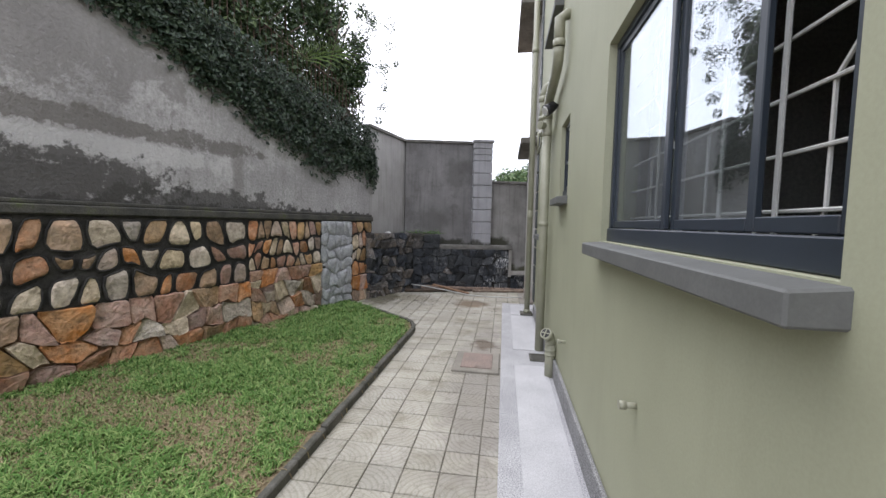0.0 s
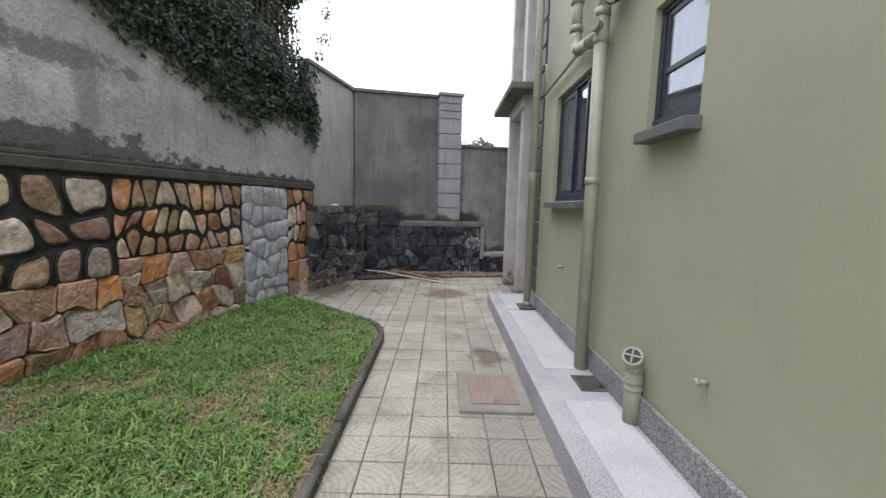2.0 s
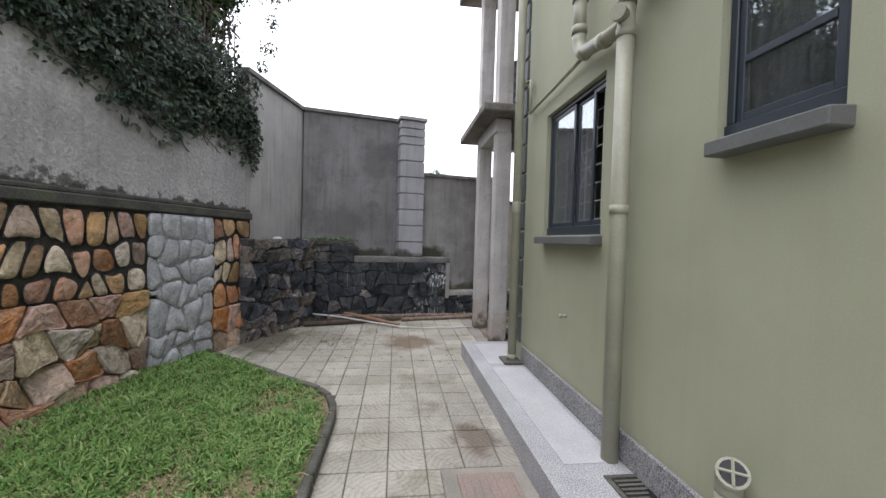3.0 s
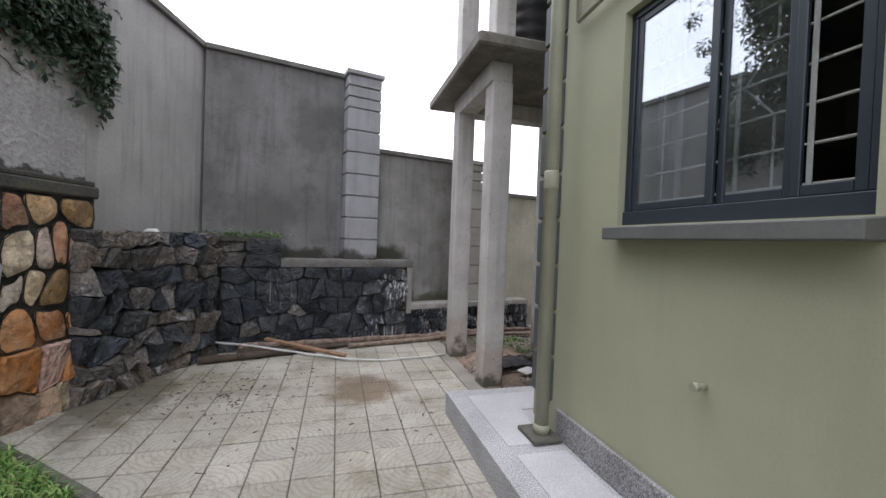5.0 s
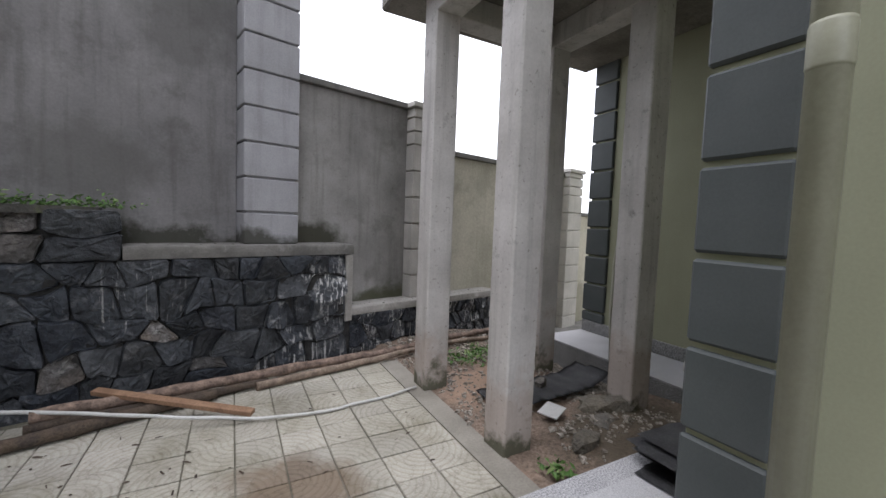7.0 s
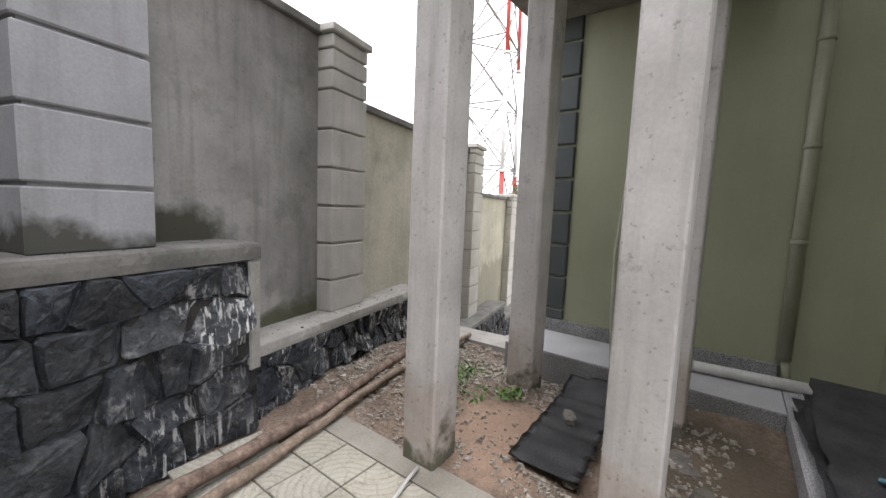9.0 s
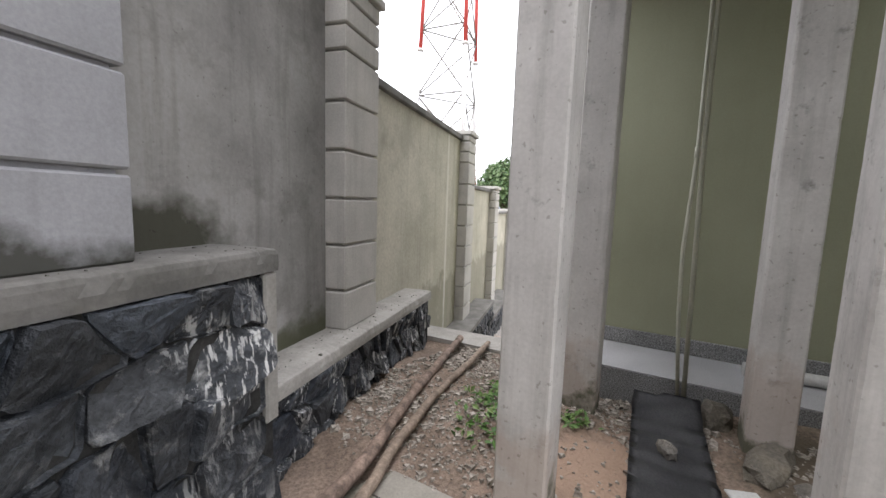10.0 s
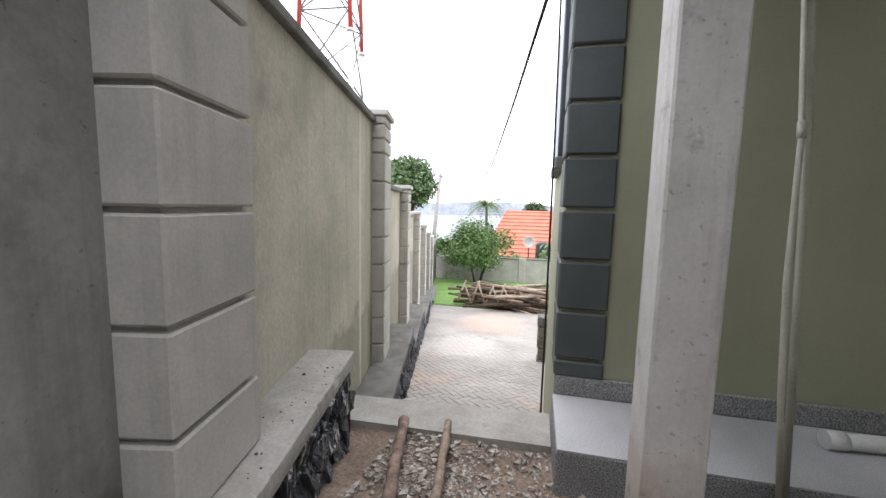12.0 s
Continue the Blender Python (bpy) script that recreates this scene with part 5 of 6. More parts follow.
pole("plastic_conduit", "thin bowed pale plastic conduit lying on the paving", [(-2.75, 10.80, 0.15), (-2.1, 10.52, 0.13), (-1.43, 10.27, 0.08), (-0.9, 10.12, 0.03), (-0.45, 10.07, 0.02), (0.0, 10.11, 0.02), (0.40, 10.20, 0.02)], 0.014, M_PVC, 0.0, False)


# ---- far yard ----
def slope(x):
    return -1.22 - 0.116 * (x - 5.4)


lawn = bmesh.new()
va = [lawn.verts.new((x, y, slope(x) + 0.03)) for x, y in ((14.6, 3.0), (29.5, 3.0), (29.5, 19.5), (14.6, 15.0))]
lawn.faces.new(va)
tagged(mesh_object("far_lawn", lawn, M_LAWNFAR), "mown green lawn at the foot of the yard", "lawn", kind="structure")
FAR = wall_frame(28.6, 22.0, -86)
tagged(mesh_object("wall_yard_end", boxed(0, 24, 0, 0.2, -5.2, -2.25, m=FAR), M_FARWALL), "weathered plaster wall across the foot of the yard", "wall", kind="structure")
for k in range(8):
    tagged(mesh_object("wall_yard_pier", boxed(1.0 + 3 * k, 1.5 + 3 * k, -0.08, -0.002, -5.2, -2.15, 0.02, m=FAR), M_FARWALL), "plaster pier of the wall across the yard", "pier", kind="structure")
tagged(mesh_object("wall_yard_cap", boxed(0, 24, -0.05, 0.25, -2.248, -2.16, 0.02, m=FAR), M_COPING), "cement cap on the wall across the yard", "wall cap", kind="structure")

hh = thing("neighbour_house", (52, 7.2, -9), "low white house with an orange tiled hip roof beyond the yard", "house")
bm = boxed(-7, 7, -13, 9, 0, 4.6)
part("wall", bm, M_FARWALL, hh)
bm = bmesh.new()
q = [bm.verts.new(c) for c in ((-8, -14.5, 4.4), (8, -14.5, 4.4), (8, 10, 4.4), (-8, 10, 4.4), (0, -7, 10.2), (0, 7.6, 10.2))]
for f in ((0, 1, 4), (1, 2, 5, 4), (2, 3, 5), (3, 0, 4, 5)):
    bm.faces.new([q[i] for i in f])
roof = part("roof", bm, M_ROOF, hh, "orange clay tile roof")
for k in range(14):
    u = (k + 0.5) / 14
    z = 4.4 + 5.8 * u
    y0, y1, x = -14.5 + 7.5 * u, 10 - 2.4 * u, -8 + 8 * u
    part("tile_course", boxed(x - 0.10, x + 0.10, y0, y1, z - 0.04, z + 0.085), M_ROOF, roof)
dish = thing("satellite_dish", (42.5, 11.6, -7.4), "grey satellite dish on a mast", "satellite dish")
part("mast", tubed([(0, 0, 0), (0, 0, 4.9)], 0.06, 8), M_BLACK, dish)
bm = bmesh.new()
bmesh.ops.create_uvsphere(bm, u_segments=20, v_segments=10, radius=0.8)
bmesh.ops.delete(bm, geom=[v for v in bm.verts if v.co.z > -0.45], context="VERTS")
bmesh.ops.solidify(bm, geom=bm.faces[:], thickness=0.03)
bm.transform(Matrix.Translation((0, 0, 5.3)) @ Matrix.Rotation(radians(-70), 4, "Y") @ Matrix.Translation((0, 0, 0.75)))
part("bowl", bm, M_FARWALL, dish, "", True)
wt = thing("water_tank", (42.5, 10.1, -7.0), "black plastic water tank on a stand beside the far house", "water tank")
part("barrel", tubed([(0, 0, 3.2), (0, 0, 3.4), (0, 0, 4.7), (0, 0, 4.9), (0, 0, 5.05)], [0.75, 0.8, 0.8, 0.6, 0.2], 20), M_BLACK, wt, "", True)
part("stand", boxed(-0.9, 0.9, -0.9, 0.9, 3.0, 3.2), M_BLACK, wt)
for a, b in ((-0.8, -0.8), (0.8, -0.8), (-0.8, 0.8), (0.8, 0.8)):
    part("leg", boxed(a - 0.06, a + 0.06, b - 0.06, b + 0.06, 0, 3.0), M_BLACK, wt)

# The valley's greens are paled and greyed to carry the haze in the colour.
M_LAND = mat("hazy_green_land", (0.20, 0.225, 0.21), (0.30, 0.33, 0.335), 0.05, 0.6, 1.0, 0.0, grain=0.2)
land = bmesh.new()
strip = [[land.verts.new((x, y, ground_height(x, 0) + 0.4)) for y in (-600, 0, 600)] for x in (58, 120, 330, 1450)]
for a, b in zip(strip, strip[1:]):
    for j in (0, 1):
        land.faces.new((a[j], b[j], b[j + 1], a[j + 1]))
tagged(mesh_object("backdrop_land", land, M_LAND), "hazy green valley land beyond the houses", "land", kind="structure")
rgw = np.random.default_rng(77)
cw = np.stack([rgw.uniform(31, 75, 70), rgw.uniform(6, 40, 70), np.zeros(70)], 1)
pw, nw = [], []
for cx, cy, _ in cw:
    base_ = ground_height(cx, cy)
    rr_ = rgw.uniform(1.0, 2.2)
    d_ = rgw.normal(size=(170, 3))
    d_ /= np.linalg.norm(d_, axis=1, keepdims=True)
    pw.append(np.array([cx, cy, base_ + rr_ * 0.9]) + d_ * rr_ * rgw.uniform(0.5, 1.0, (170, 1)))
    nw.append(d_ + np.array([0, 0, 0.4]))
pw, nw = np.concatenate(pw), np.concatenate(nw)
tagged(leaf_mesh("far_shrubs", pw, nw, rgw.uniform(0.15, 0.35, len(pw)), M_BRIGHTLEAF, rgw), "green shrubs and tree tops beyond the yard wall", "shrubs", kind="stuff")

hills = bmesh.new()
n = 60
lo, hi = [], []
for k in range(n + 1):
    a = radians(-50 + 110 * k / n)
    lo.append(hills.verts.new((1500 * math.cos(a), 1500 * math.sin(a), -60)))
    hi.append(hills.verts.new((1500 * math.cos(a), 1500 * math.sin(a), 14 + 26 * noise.noise((k * 0.11, 3, 0)) + 8 * noise.noise((k * 0.5, 1, 0)))))
for k in range(n):
    hills.faces.new((lo[k], hi[k], hi[k + 1], lo[k + 1]))
tagged(mesh_object("backdrop", hills, M_HILL), "hazy blue hills on the horizon", "hills", kind="structure")


# ---- trees ----
def tree(name, label, at, height, crown_r, material, seed, trunk_r=0.12, leaves=4000, size=0.09, lean=(0, 0), base_z=0.35, clumps=16, squash=0.8, stems=1):
    rg = np.random.default_rng(seed)
    r = random.Random(seed)
    t = thing(name, at, label, "tree")
    bm = bmesh.new()
    cz = height - crown_r * squash
    cents = []
    for k in range(clumps):
        a, e = r.uniform(0, 2 * math.pi), r.uniform(-0.5, 1.2)
        d = crown_r * r.uniform(0.35, 0.85)
        cents.append(Vector((lean[0] + d * math.cos(a) * math.cos(e), lean[1] + d * math.sin(a) * math.cos(e), cz + d * math.sin(e) * squash)))
    for s in range(stems):
        o = Vector((r.uniform(-0.12, 0.12), r.uniform(-0.12, 0.12), 0)) * (stems - 1)
        fork = Vector((lean[0] * 0.5, lean[1] * 0.5, height * base_z)) + o * 3
        tube(bm, [o, o + (fork - o) * 0.5 + Vector((r.uniform(-0.05, 0.05), r.uniform(-0.05, 0.05), 0)), fork], [trunk_r * 1.2, trunk_r, trunk_r * 0.8], 9)
        for c in cents[s::stems]:
            mid = fork.lerp(c, 0.5) + Vector((r.uniform(-0.1, 0.1), r.uniform(-0.1, 0.1), r.uniform(0, 0.15))) * crown_r
            tube(bm, [fork, mid, c], [trunk_r * 0.5, trunk_r * 0.28, trunk_r * 0.1], 6)
    part("trunk", bm, M_BARK, t, "", True)
    pc = np.array([tuple(c) for c in cents])
    idx = rg.integers(0, len(pc), leaves)
    off = rg.normal(size=(leaves, 3))
    off /= np.linalg.norm(off, axis=1, keepdims=True)
    pts = pc[idx] + off * (rg.uniform(0.15, 1.0, (leaves, 1)) ** 0.5) * crown_r * 0.42 * np.array([1, 1, 0.8])
    leaf_mesh("crown", pts, off + rg.normal(size=(leaves, 3)) * 0.6 + np.array([0, 0, 0.4]), rg.uniform(0.6, 1.3, leaves) * size, material, rg, t)
    return t


def palm(at, height, seed, fronds=16, length=2.2):
    rg = random.Random(seed)
    t = thing("palm_tree", at, "feathery green palm beyond the yard wall", "palm")
    part("trunk", tubed([(0, 0, 0), (0.1, 0, height * 0.5), (0, 0.1, height)], [0.2, 0.15, 0.13], 8), M_BARK, t, "", True)
    for k in range(fronds):
        a, up = 2 * math.pi * k / fronds + rg.uniform(-0.2, 0.2), rg.uniform(0.1, 1.1)
        bm = bmesh.new()
        d = Vector((math.cos(a), math.sin(a), 0))
        side = Vector((-d.y, d.x, 0))
        line = [Vector((0, 0.1, height)) + d * (length * u) + Vector((0, 0, length * (up * u - 0.95 * u * u))) for u in [i / 10 for i in range(11)]]
        tube(bm, line, [0.03 * (1 - 0.08 * i) for i in range(11)], 5)
        for i in range(1, 11):
            for s in (-1, 1):
                p = line[i]
                tip = p + side * s * length * 0.28 * math.sin(math.pi * min(1, i / 9)) + d * 0.25 + Vector((0, 0, -0.18))
                w = (line[i] - line[i - 1]) * 0.35
                bm.faces.new([bm.verts.new(v) for v in (p, p + w, tip)])
        part("frond", bm, M_BRIGHTLEAF, t)
    return t


tree("yard_tree", "round-crowned green bush tree with several thin stems on the lawn", (27.0, 14.75, -3.72), 4.4, 2.5, M_BRIGHTLEAF, 21, 0.07, 8000, 0.10, base_z=0.3, clumps=24, squash=0.8, stems=4)
tree("leafy_tree", "dense dark green tree behind the boundary wall", (23.8, 19.2, -3.3), 7.9, 2.5, M_MANGO, 22, 0.2, 13000, 0.13, base_z=0.35, clumps=34)
tree("leafy_tree", "green tree far behind the end wall", (0.9, 30.0, -2.0), 8.1, 2.3, M_MANGO, 23, 0.25, 7000, 0.15, clumps=24)
tree("leafy_tree", "green tree at the foot of the yard", (33.0, 19.0, -5.5), 4.6, 2.6, M_BRIGHTLEAF, 24, 0.2, 4000, 0.16, clumps=16)
tree("leafy_tree", "distant green tree beside the orange roof", (60.0, 10.5, -8.0), 10.5, 3.0, M_TREELEAF, 25, 0.25, 3000, 0.22, clumps=14)
palm((40, 15.8, -8), 9.7, 3, 34, 2.3)
palm((31, 18.0, -5.6), 3.2, 4, 16, 2.4)
palm((30, 16.8, -5.4), 2.0, 6, 14, 2.0)

up_ = thing("utility_pole", (33.2, 20.0, -6.0), "grey leaning utility pole with a small bracket", "utility pole")
part("shaft", tubed([(0, 0, 0), (0.1, -0.9, 10.4)], [0.20, 0.15], 10), M_COPING_PALE, up_, "", True)
part("crossarm", boxed(0.0, 0.14, -1.1, -0.72, 10.0, 10.12), M_BARK, up_)
piped("overhead_cable", "thin black service cable sagging to the house", "cable", (20, 12, 4), [
    ("wire", [(33.3, 19.15, 4.2), (27, 16.3, 3.0), (20, 13.75, 2.55), (11, 12.05, 2.78), (6, 11.2, 3.1), (3.42, 10.74, 3.42)], 0.018, 5)], M_BLACK)
piped("wall_cable", "thin black cable hanging down the house corner", "cable", (3.4, 10.7, 3), [
    ("wire", [(3.42, 10.74, 3.42), (3.38, 10.72, 3.2), (3.42, 10.71, 2.0), (3.36, 10.71, 0.6), (3.40, 10.71, -0.6)], 0.009, 5)], M_BLACK)
wf = thing("window_east", (4.1, 10.616, 2.0), "dark framed window on the far house wall", "window", kind="structure")
part("frame", boxed(-0.25, 0.9, 0.0, 0.05, -0.0, 1.4, 0.01), M_FRAME, wf)
part("sill", boxed(-0.32, 0.95, 0.0, 0.07, -0.11, -0.005, 0.008), M_SILL, wf)

# lattice mast
mast = thing("lattice_mast", (25.4, 24.4, -4.5), "tall red and white three-legged lattice mast", "mast")
feet = [Vector((-1.9, 2.56, 0)), Vector((-1.56, -1.87, 0)), Vector((3.36, -0.55, 0))]
HT, SHR = 45.0, 0.55
BANDS = [0.0, 8.8, 17.0, 25.5, 34.0, 45.0]


def leg_at(f_, h_):
    return f_ * (1 - SHR * h_ / HT) + Vector((0, 0, h_))


for f in feet:
    for k, (a, b) in enumerate(zip(BANDS, BANDS[1:])):
        part("leg", tubed([leg_at(f, a), leg_at(f, b)], 0.19 - 0.02 * k, 8), M_WHITE if k % 2 else M_RED, mast, "", True)
        part("flange", tubed([leg_at(f, b - 0.08), leg_at(f, b + 0.08)], 0.27 - 0.02 * k, 8), M_PVC, mast, "", True)
for k in range(1, 9):
    a, b = k * 4.6, (k + 1) * 4.6
    for i in range(3):
        p, q_ = feet[i], feet[(i + 1) % 3]
        part("brace", tubed([leg_at(p, a), leg_at(q_, b)], 0.06, 5), M_COPING, mast)
        part("brace", tubed([leg_at(q_, a), leg_at(p, b)], 0.06, 5), M_COPING, mast)
        part("strut", tubed([leg_at(p, b), leg_at(q_, b)], 0.06, 5), M_COPING, mast)
for x in (-0.5, 0.1, 0.7):
    part("cable_run", tubed([(x, x * 0.4, 0), (x * 0.6, x * 0.2, HT)], 0.03, 5), M_PVC, mast)

# timber pile on the lower yard
M_WOOD_OLD = mat("greyed_pole", (0.44, 0.36, 0.28), (0.26, 0.20, 0.15), 7, 60, 0.85, 0.5, 0.006, grain=0.3)
r9 = random.Random(31)
for k in range(72):
    lay = k // 15
    x = 14.9 + r9.uniform(-0.7, 0.7)
    ln = r9.uniform(2.0, 4.2)
    a = radians(90 + r9.gauss(0, 17))
    yc = 11.2 + r9.uniform(-0.8, 0.8) + 0.2
    z = slope(x) + 0.06 + 0.17 * lay + r9.uniform(0, 0.06)
    d = Vector((math.cos(a), math.sin(a), r9.uniform(-0.05, 0.05))) * ln / 2
    c = Vector((x, yc, z + 0.05))
    bm = tubed([c - d, c + Vector((0, 0, r9.uniform(-0.03, 0.03))), c + d], r9.uniform(0.035, 0.06), 7)
    tagged(mesh_object("timber", bm, r9.choice((M_WOOD_PALE, M_WOOD, M_WOOD_OLD, M_BARK)), smooth=True), "weathered scaffold pole in a pile on the lower yard", "timber", "timber pile")
for k in range(8):
    y = 9.6 + 0.55 * k + r9.uniform(-0.15, 0.15)
    x = 14.2 + r9.uniform(0, 0.6)
    z = slope(x)
    for s in (-1, 1):
        bm = tubed([(x, y + s * 0.25, z + 0.25), (x + 0.1, y - s * 0.03, z + 0.98 + r9.uniform(-0.15, 0.1))], 0.035, 6)
        tagged(mesh_object("timber", bm, M_WOOD_OLD, smooth=True), "short propped timber on the pile in the lower yard", "timber", "timber pile")

pier = thing("stone_pier", (7.95, 10.58, slope(7.95)), "rough brown stone stub pier at the edge of the paving", "pier")
for k in range(5):
    bm = boxed(-0.16 + r9.uniform(-0.02, 0.02), 0.16, -0.13 + r9.uniform(-0.02, 0.02), 0.12 + r9.uniform(-0.02, 0.02), -0.1 + 0.21 * k, 0.105 + 0.21 * k, 0.02)
    part("block", bm, r9.choice((M_ROCK, M_STONE_ROUGH)), pier)

# ---- fence, ivy and tree over the old wall ----
fence = thing("iron_fence", LEFT @ Matrix.Translation((-1.0, 0.12, 4.0)), "rusty iron railing on top of the old wall, overgrown", "fence")
FI = fence.matrix_world.inverted()


def old_top(s):
    return 3.62 + (1.8 - s) * (6.6 - 3.62) / 15.8


for k in range(52):
    s = -4.6 + k * 0.122
    bm = tubed([LEFT @ Vector((s, 0.12, old_top(s) - 0.05)), LEFT @ Vector((s, 0.12, old_top(s) + 1.15))], 0.008, 5)
    bm.transform(FI)
    part("bar", bm, M_RUST, fence)
for h in (0.12, 1.0):
    bm = tubed([LEFT @ Vector((-4.7, 0.12, old_top(-4.7) + h)), LEFT @ Vector((1.75, 0.12, old_top(1.75) + h))], 0.014, 6)
    bm.transform(FI)
    part("rail", bm, M_RUST, fence)

rg = np.random.default_rng(4)
LOW = [(-9.0, 6.1), (-4.2, 4.45), (-3.2, 4.05), (-2.5, 3.76), (-1.65, 3.42), (-0.8, 3.08), (-0.2, 2.86), (0.4, 2.80), (1.0, 2.98), (1.45, 2.9), (1.85, 2.6)]


def ivy_low(s):
    for (a, za), (b, zb) in zip(LOW, LOW[1:]):
        if s <= b:
            return za + (zb - za) * (s - a) / (b - a)
    return LOW[-1][1]


ivy = thing("ivy", LEFT @ Matrix.Translation((-0.5, 0, 3.5)), "dark creeping ivy hanging over the old plaster wall", "ivy")
II = ivy.matrix_world.inverted()
pts, nr, sz = [], [], []
LR = LEFT.to_3x3()
while len(pts) < 21000:
    s = rg.uniform(-5.5, 1.95)
    low = ivy_low(s) + 0.16 * noise.noise((s * 3.1, 0.2, 0.7)) + 0.08 * noise.noise((s * 9, 2.2, 0.7))
    z = rg.uniform(low - 0.12, old_top(s) + 0.45)
    edge = min(1.0, max(0.0, (z - low) / 0.3))
    dens = 0.5 + 0.5 * noise.noise((s * 2.3, z * 2.3, 4.0)) + 0.3 * noise.noise((s * 7, z * 7, 1.0))
    if rg.uniform() > (0.12 + 0.88 * edge) * min(1, max(0.12, dens + 0.25)):
        continue
    y = -rg.uniform(0.01, 0.05 + 0.16 * edge * max(0.1, dens))
    if z > old_top(s):
        y = rg.uniform(-0.15, 0.3)
    p = II @ (LEFT @ Vector((s, y, z)))
    pts.append(tuple(p))
    v = Vector((rg.normal() * 0.6, -1, 0.45 + rg.normal() * 0.5))
    nr.append(tuple(v))
    sz.append(rg.uniform(0.024, 0.055))
tagged(leaf_mesh("foliage", pts, nr, sz, M_IVY, rg, ivy), "small dark green ivy leaves")
rv = random.Random(8)
for k in range(46):
    s = rv.uniform(-3.6, 1.75)
    z = old_top(s) - 0.1
    line = []
    low = ivy_low(s) - rv.uniform(-0.25, 0.12)
    while z > low:
        line.append(II @ (LEFT @ Vector((s, -0.012 - rv.uniform(0, 0.012), z))))
        s += rv.uniform(-0.05, 0.09)
        s = min(s, 1.78)
        z -= 0.09
    if len(line) > 2:
        part("vine", tubed(line, 0.006, 4), M_BARK, ivy)
for k in range(7):
    s, z = -2.6 + 0.55 * k, ivy_low(-2.6 + 0.55 * k) + 0.1
    line = []
    for j in range(9):
        line.append(II @ (LEFT @ Vector((s, -0.01, z))))
        s += rv.uniform(0.03, 0.10)
        z -= rv.uniform(0.01, 0.055)
    line = [l_ for l_ in line]
    part("vine", tubed(line, 0.005, 4), M_BARK, ivy)

hedge = thing("overhanging_tree", LEFT @ Matrix.Translation((1.0, 0.55, 3.0)), "dark leafy tree and shrubs crowding behind the old wall", "tree")
HI = hedge.matrix_world.inverted()
bm = tubed([LEFT @ Vector((1.25, 0.45, 2.8)), LEFT @ Vector((1.3, 0.42, 4.3)), LEFT @ Vector((1.1, 0.5, 5.6)), LEFT @ Vector((0.7, 0.6, 7.0))], [0.17, 0.15, 0.12, 0.08], 9, wob=0.1, rng=rv)
for k in range(26):
    s0 = rv.uniform(-3.5, 1.4)
    a = LEFT @ Vector((s0, rv.uniform(0.4, 0.9), 4.0 + rv.uniform(0, 1.5)))
    b = LEFT @ Vector((s0 + rv.uniform(-0.7, 1.0), rv.uniform(-0.3, 1.2), 5.2 + rv.uniform(0, 2.2)))
    tube(bm, [a, a.lerp(b, 0.5) + Vector((0, 0, 0.15)), b], [0.03, 0.02, 0.008], 5)
bm.transform(HI)
part("trunk", bm, M_BARK, hedge, "", True)
cl_ = []
for k in range(235):
    s = rv.uniform(-5.5, 1.75)
    cl_.append((s, rv.uniform(0.35, 1.8), old_top(s) + rv.uniform(0.1, 3.4), rv.uniform(0.28, 0.55)))
for k in range(16):
    cl_.append((rv.uniform(1.4, 2.35), rv.uniform(-0.1, 0.8), rv.uniform(4.9, 7.0), rv.uniform(0.16, 0.32)))
for s, y, z, r_ in ((2.55, 0.1, 5.3, 0.14), (2.7, 0.2, 5.9, 0.16), (2.9, 0.2, 6.5, 0.2), (2.3, 0.0, 4.75, 0.14), (2.2, 0.05, 4.4, 0.1), (3.1, 0.1, 6.1, 0.1), (2.6, 0.0, 6.9, 0.25)):
    cl_.append((s, y, z, r_))
pts, nr, sz = [], [], []
for s, y, z, r_ in cl_:
    for j in range(int(1350 * r_ * r_ + 80)):
        d = Vector((rg.normal(), rg.normal(), rg.normal()))
        d.normalize()
        c = HI @ (LEFT @ (Vector((s, y, z)) + d * r_ * (rg.uniform(0.1, 1.0) ** 0.5) * 1.1))
        pts.append(tuple(c))
        nr.append((d.x + rg.normal() * 0.5, d.y + rg.normal() * 0.5, d.z + 0.5))
        sz.append(rg.uniform(0.03, 0.065) * (0.6 if s > 1.9 else 1.0))
leaf_mesh("crown", pts, nr, sz, M_TREELEAF, rg, hedge)
for k in range(5):
    s0, z0 = -0.4 + 0.25 * k, 4.9 + 0.12 * k
    for j in range(9):
        a = radians(-80 + 20 * j)
        base = LEFT @ Vector((s0, 0.05, z0))
        tip = LEFT @ Vector((s0 + 0.55 * math.sin(a), -0.25, z0 + 0.45 * math.cos(a) - 0.15))
        mid = base.lerp(tip, 0.5) + Vector((0, 0, 0.06))
        w = LR @ Vector((0.012 * math.cos(a), 0, -0.012 * math.sin(a)))
        bm = bmesh.new()
        q = [bm.verts.new(HI @ v) for v in (base, mid - w, mid + w, tip)]
        bm.faces.new((q[0], q[1], q[2]))
        bm.faces.new((q[1], q[3], q[2]))
        part("fan_leaf", bm, M_BRIGHTLEAF, hedge)


# ---- lawn grass ----
def inside(poly, x, y):
    c = False
    for i in range(len(poly)):
        (x0, y0), (x1, y1) = poly[i], poly[i - 1]
        if (y0 > y) != (y1 > y) and x < (x1 - x0) * (y - y0) / (y1 - y0) + x0:
            c = not c
    return c


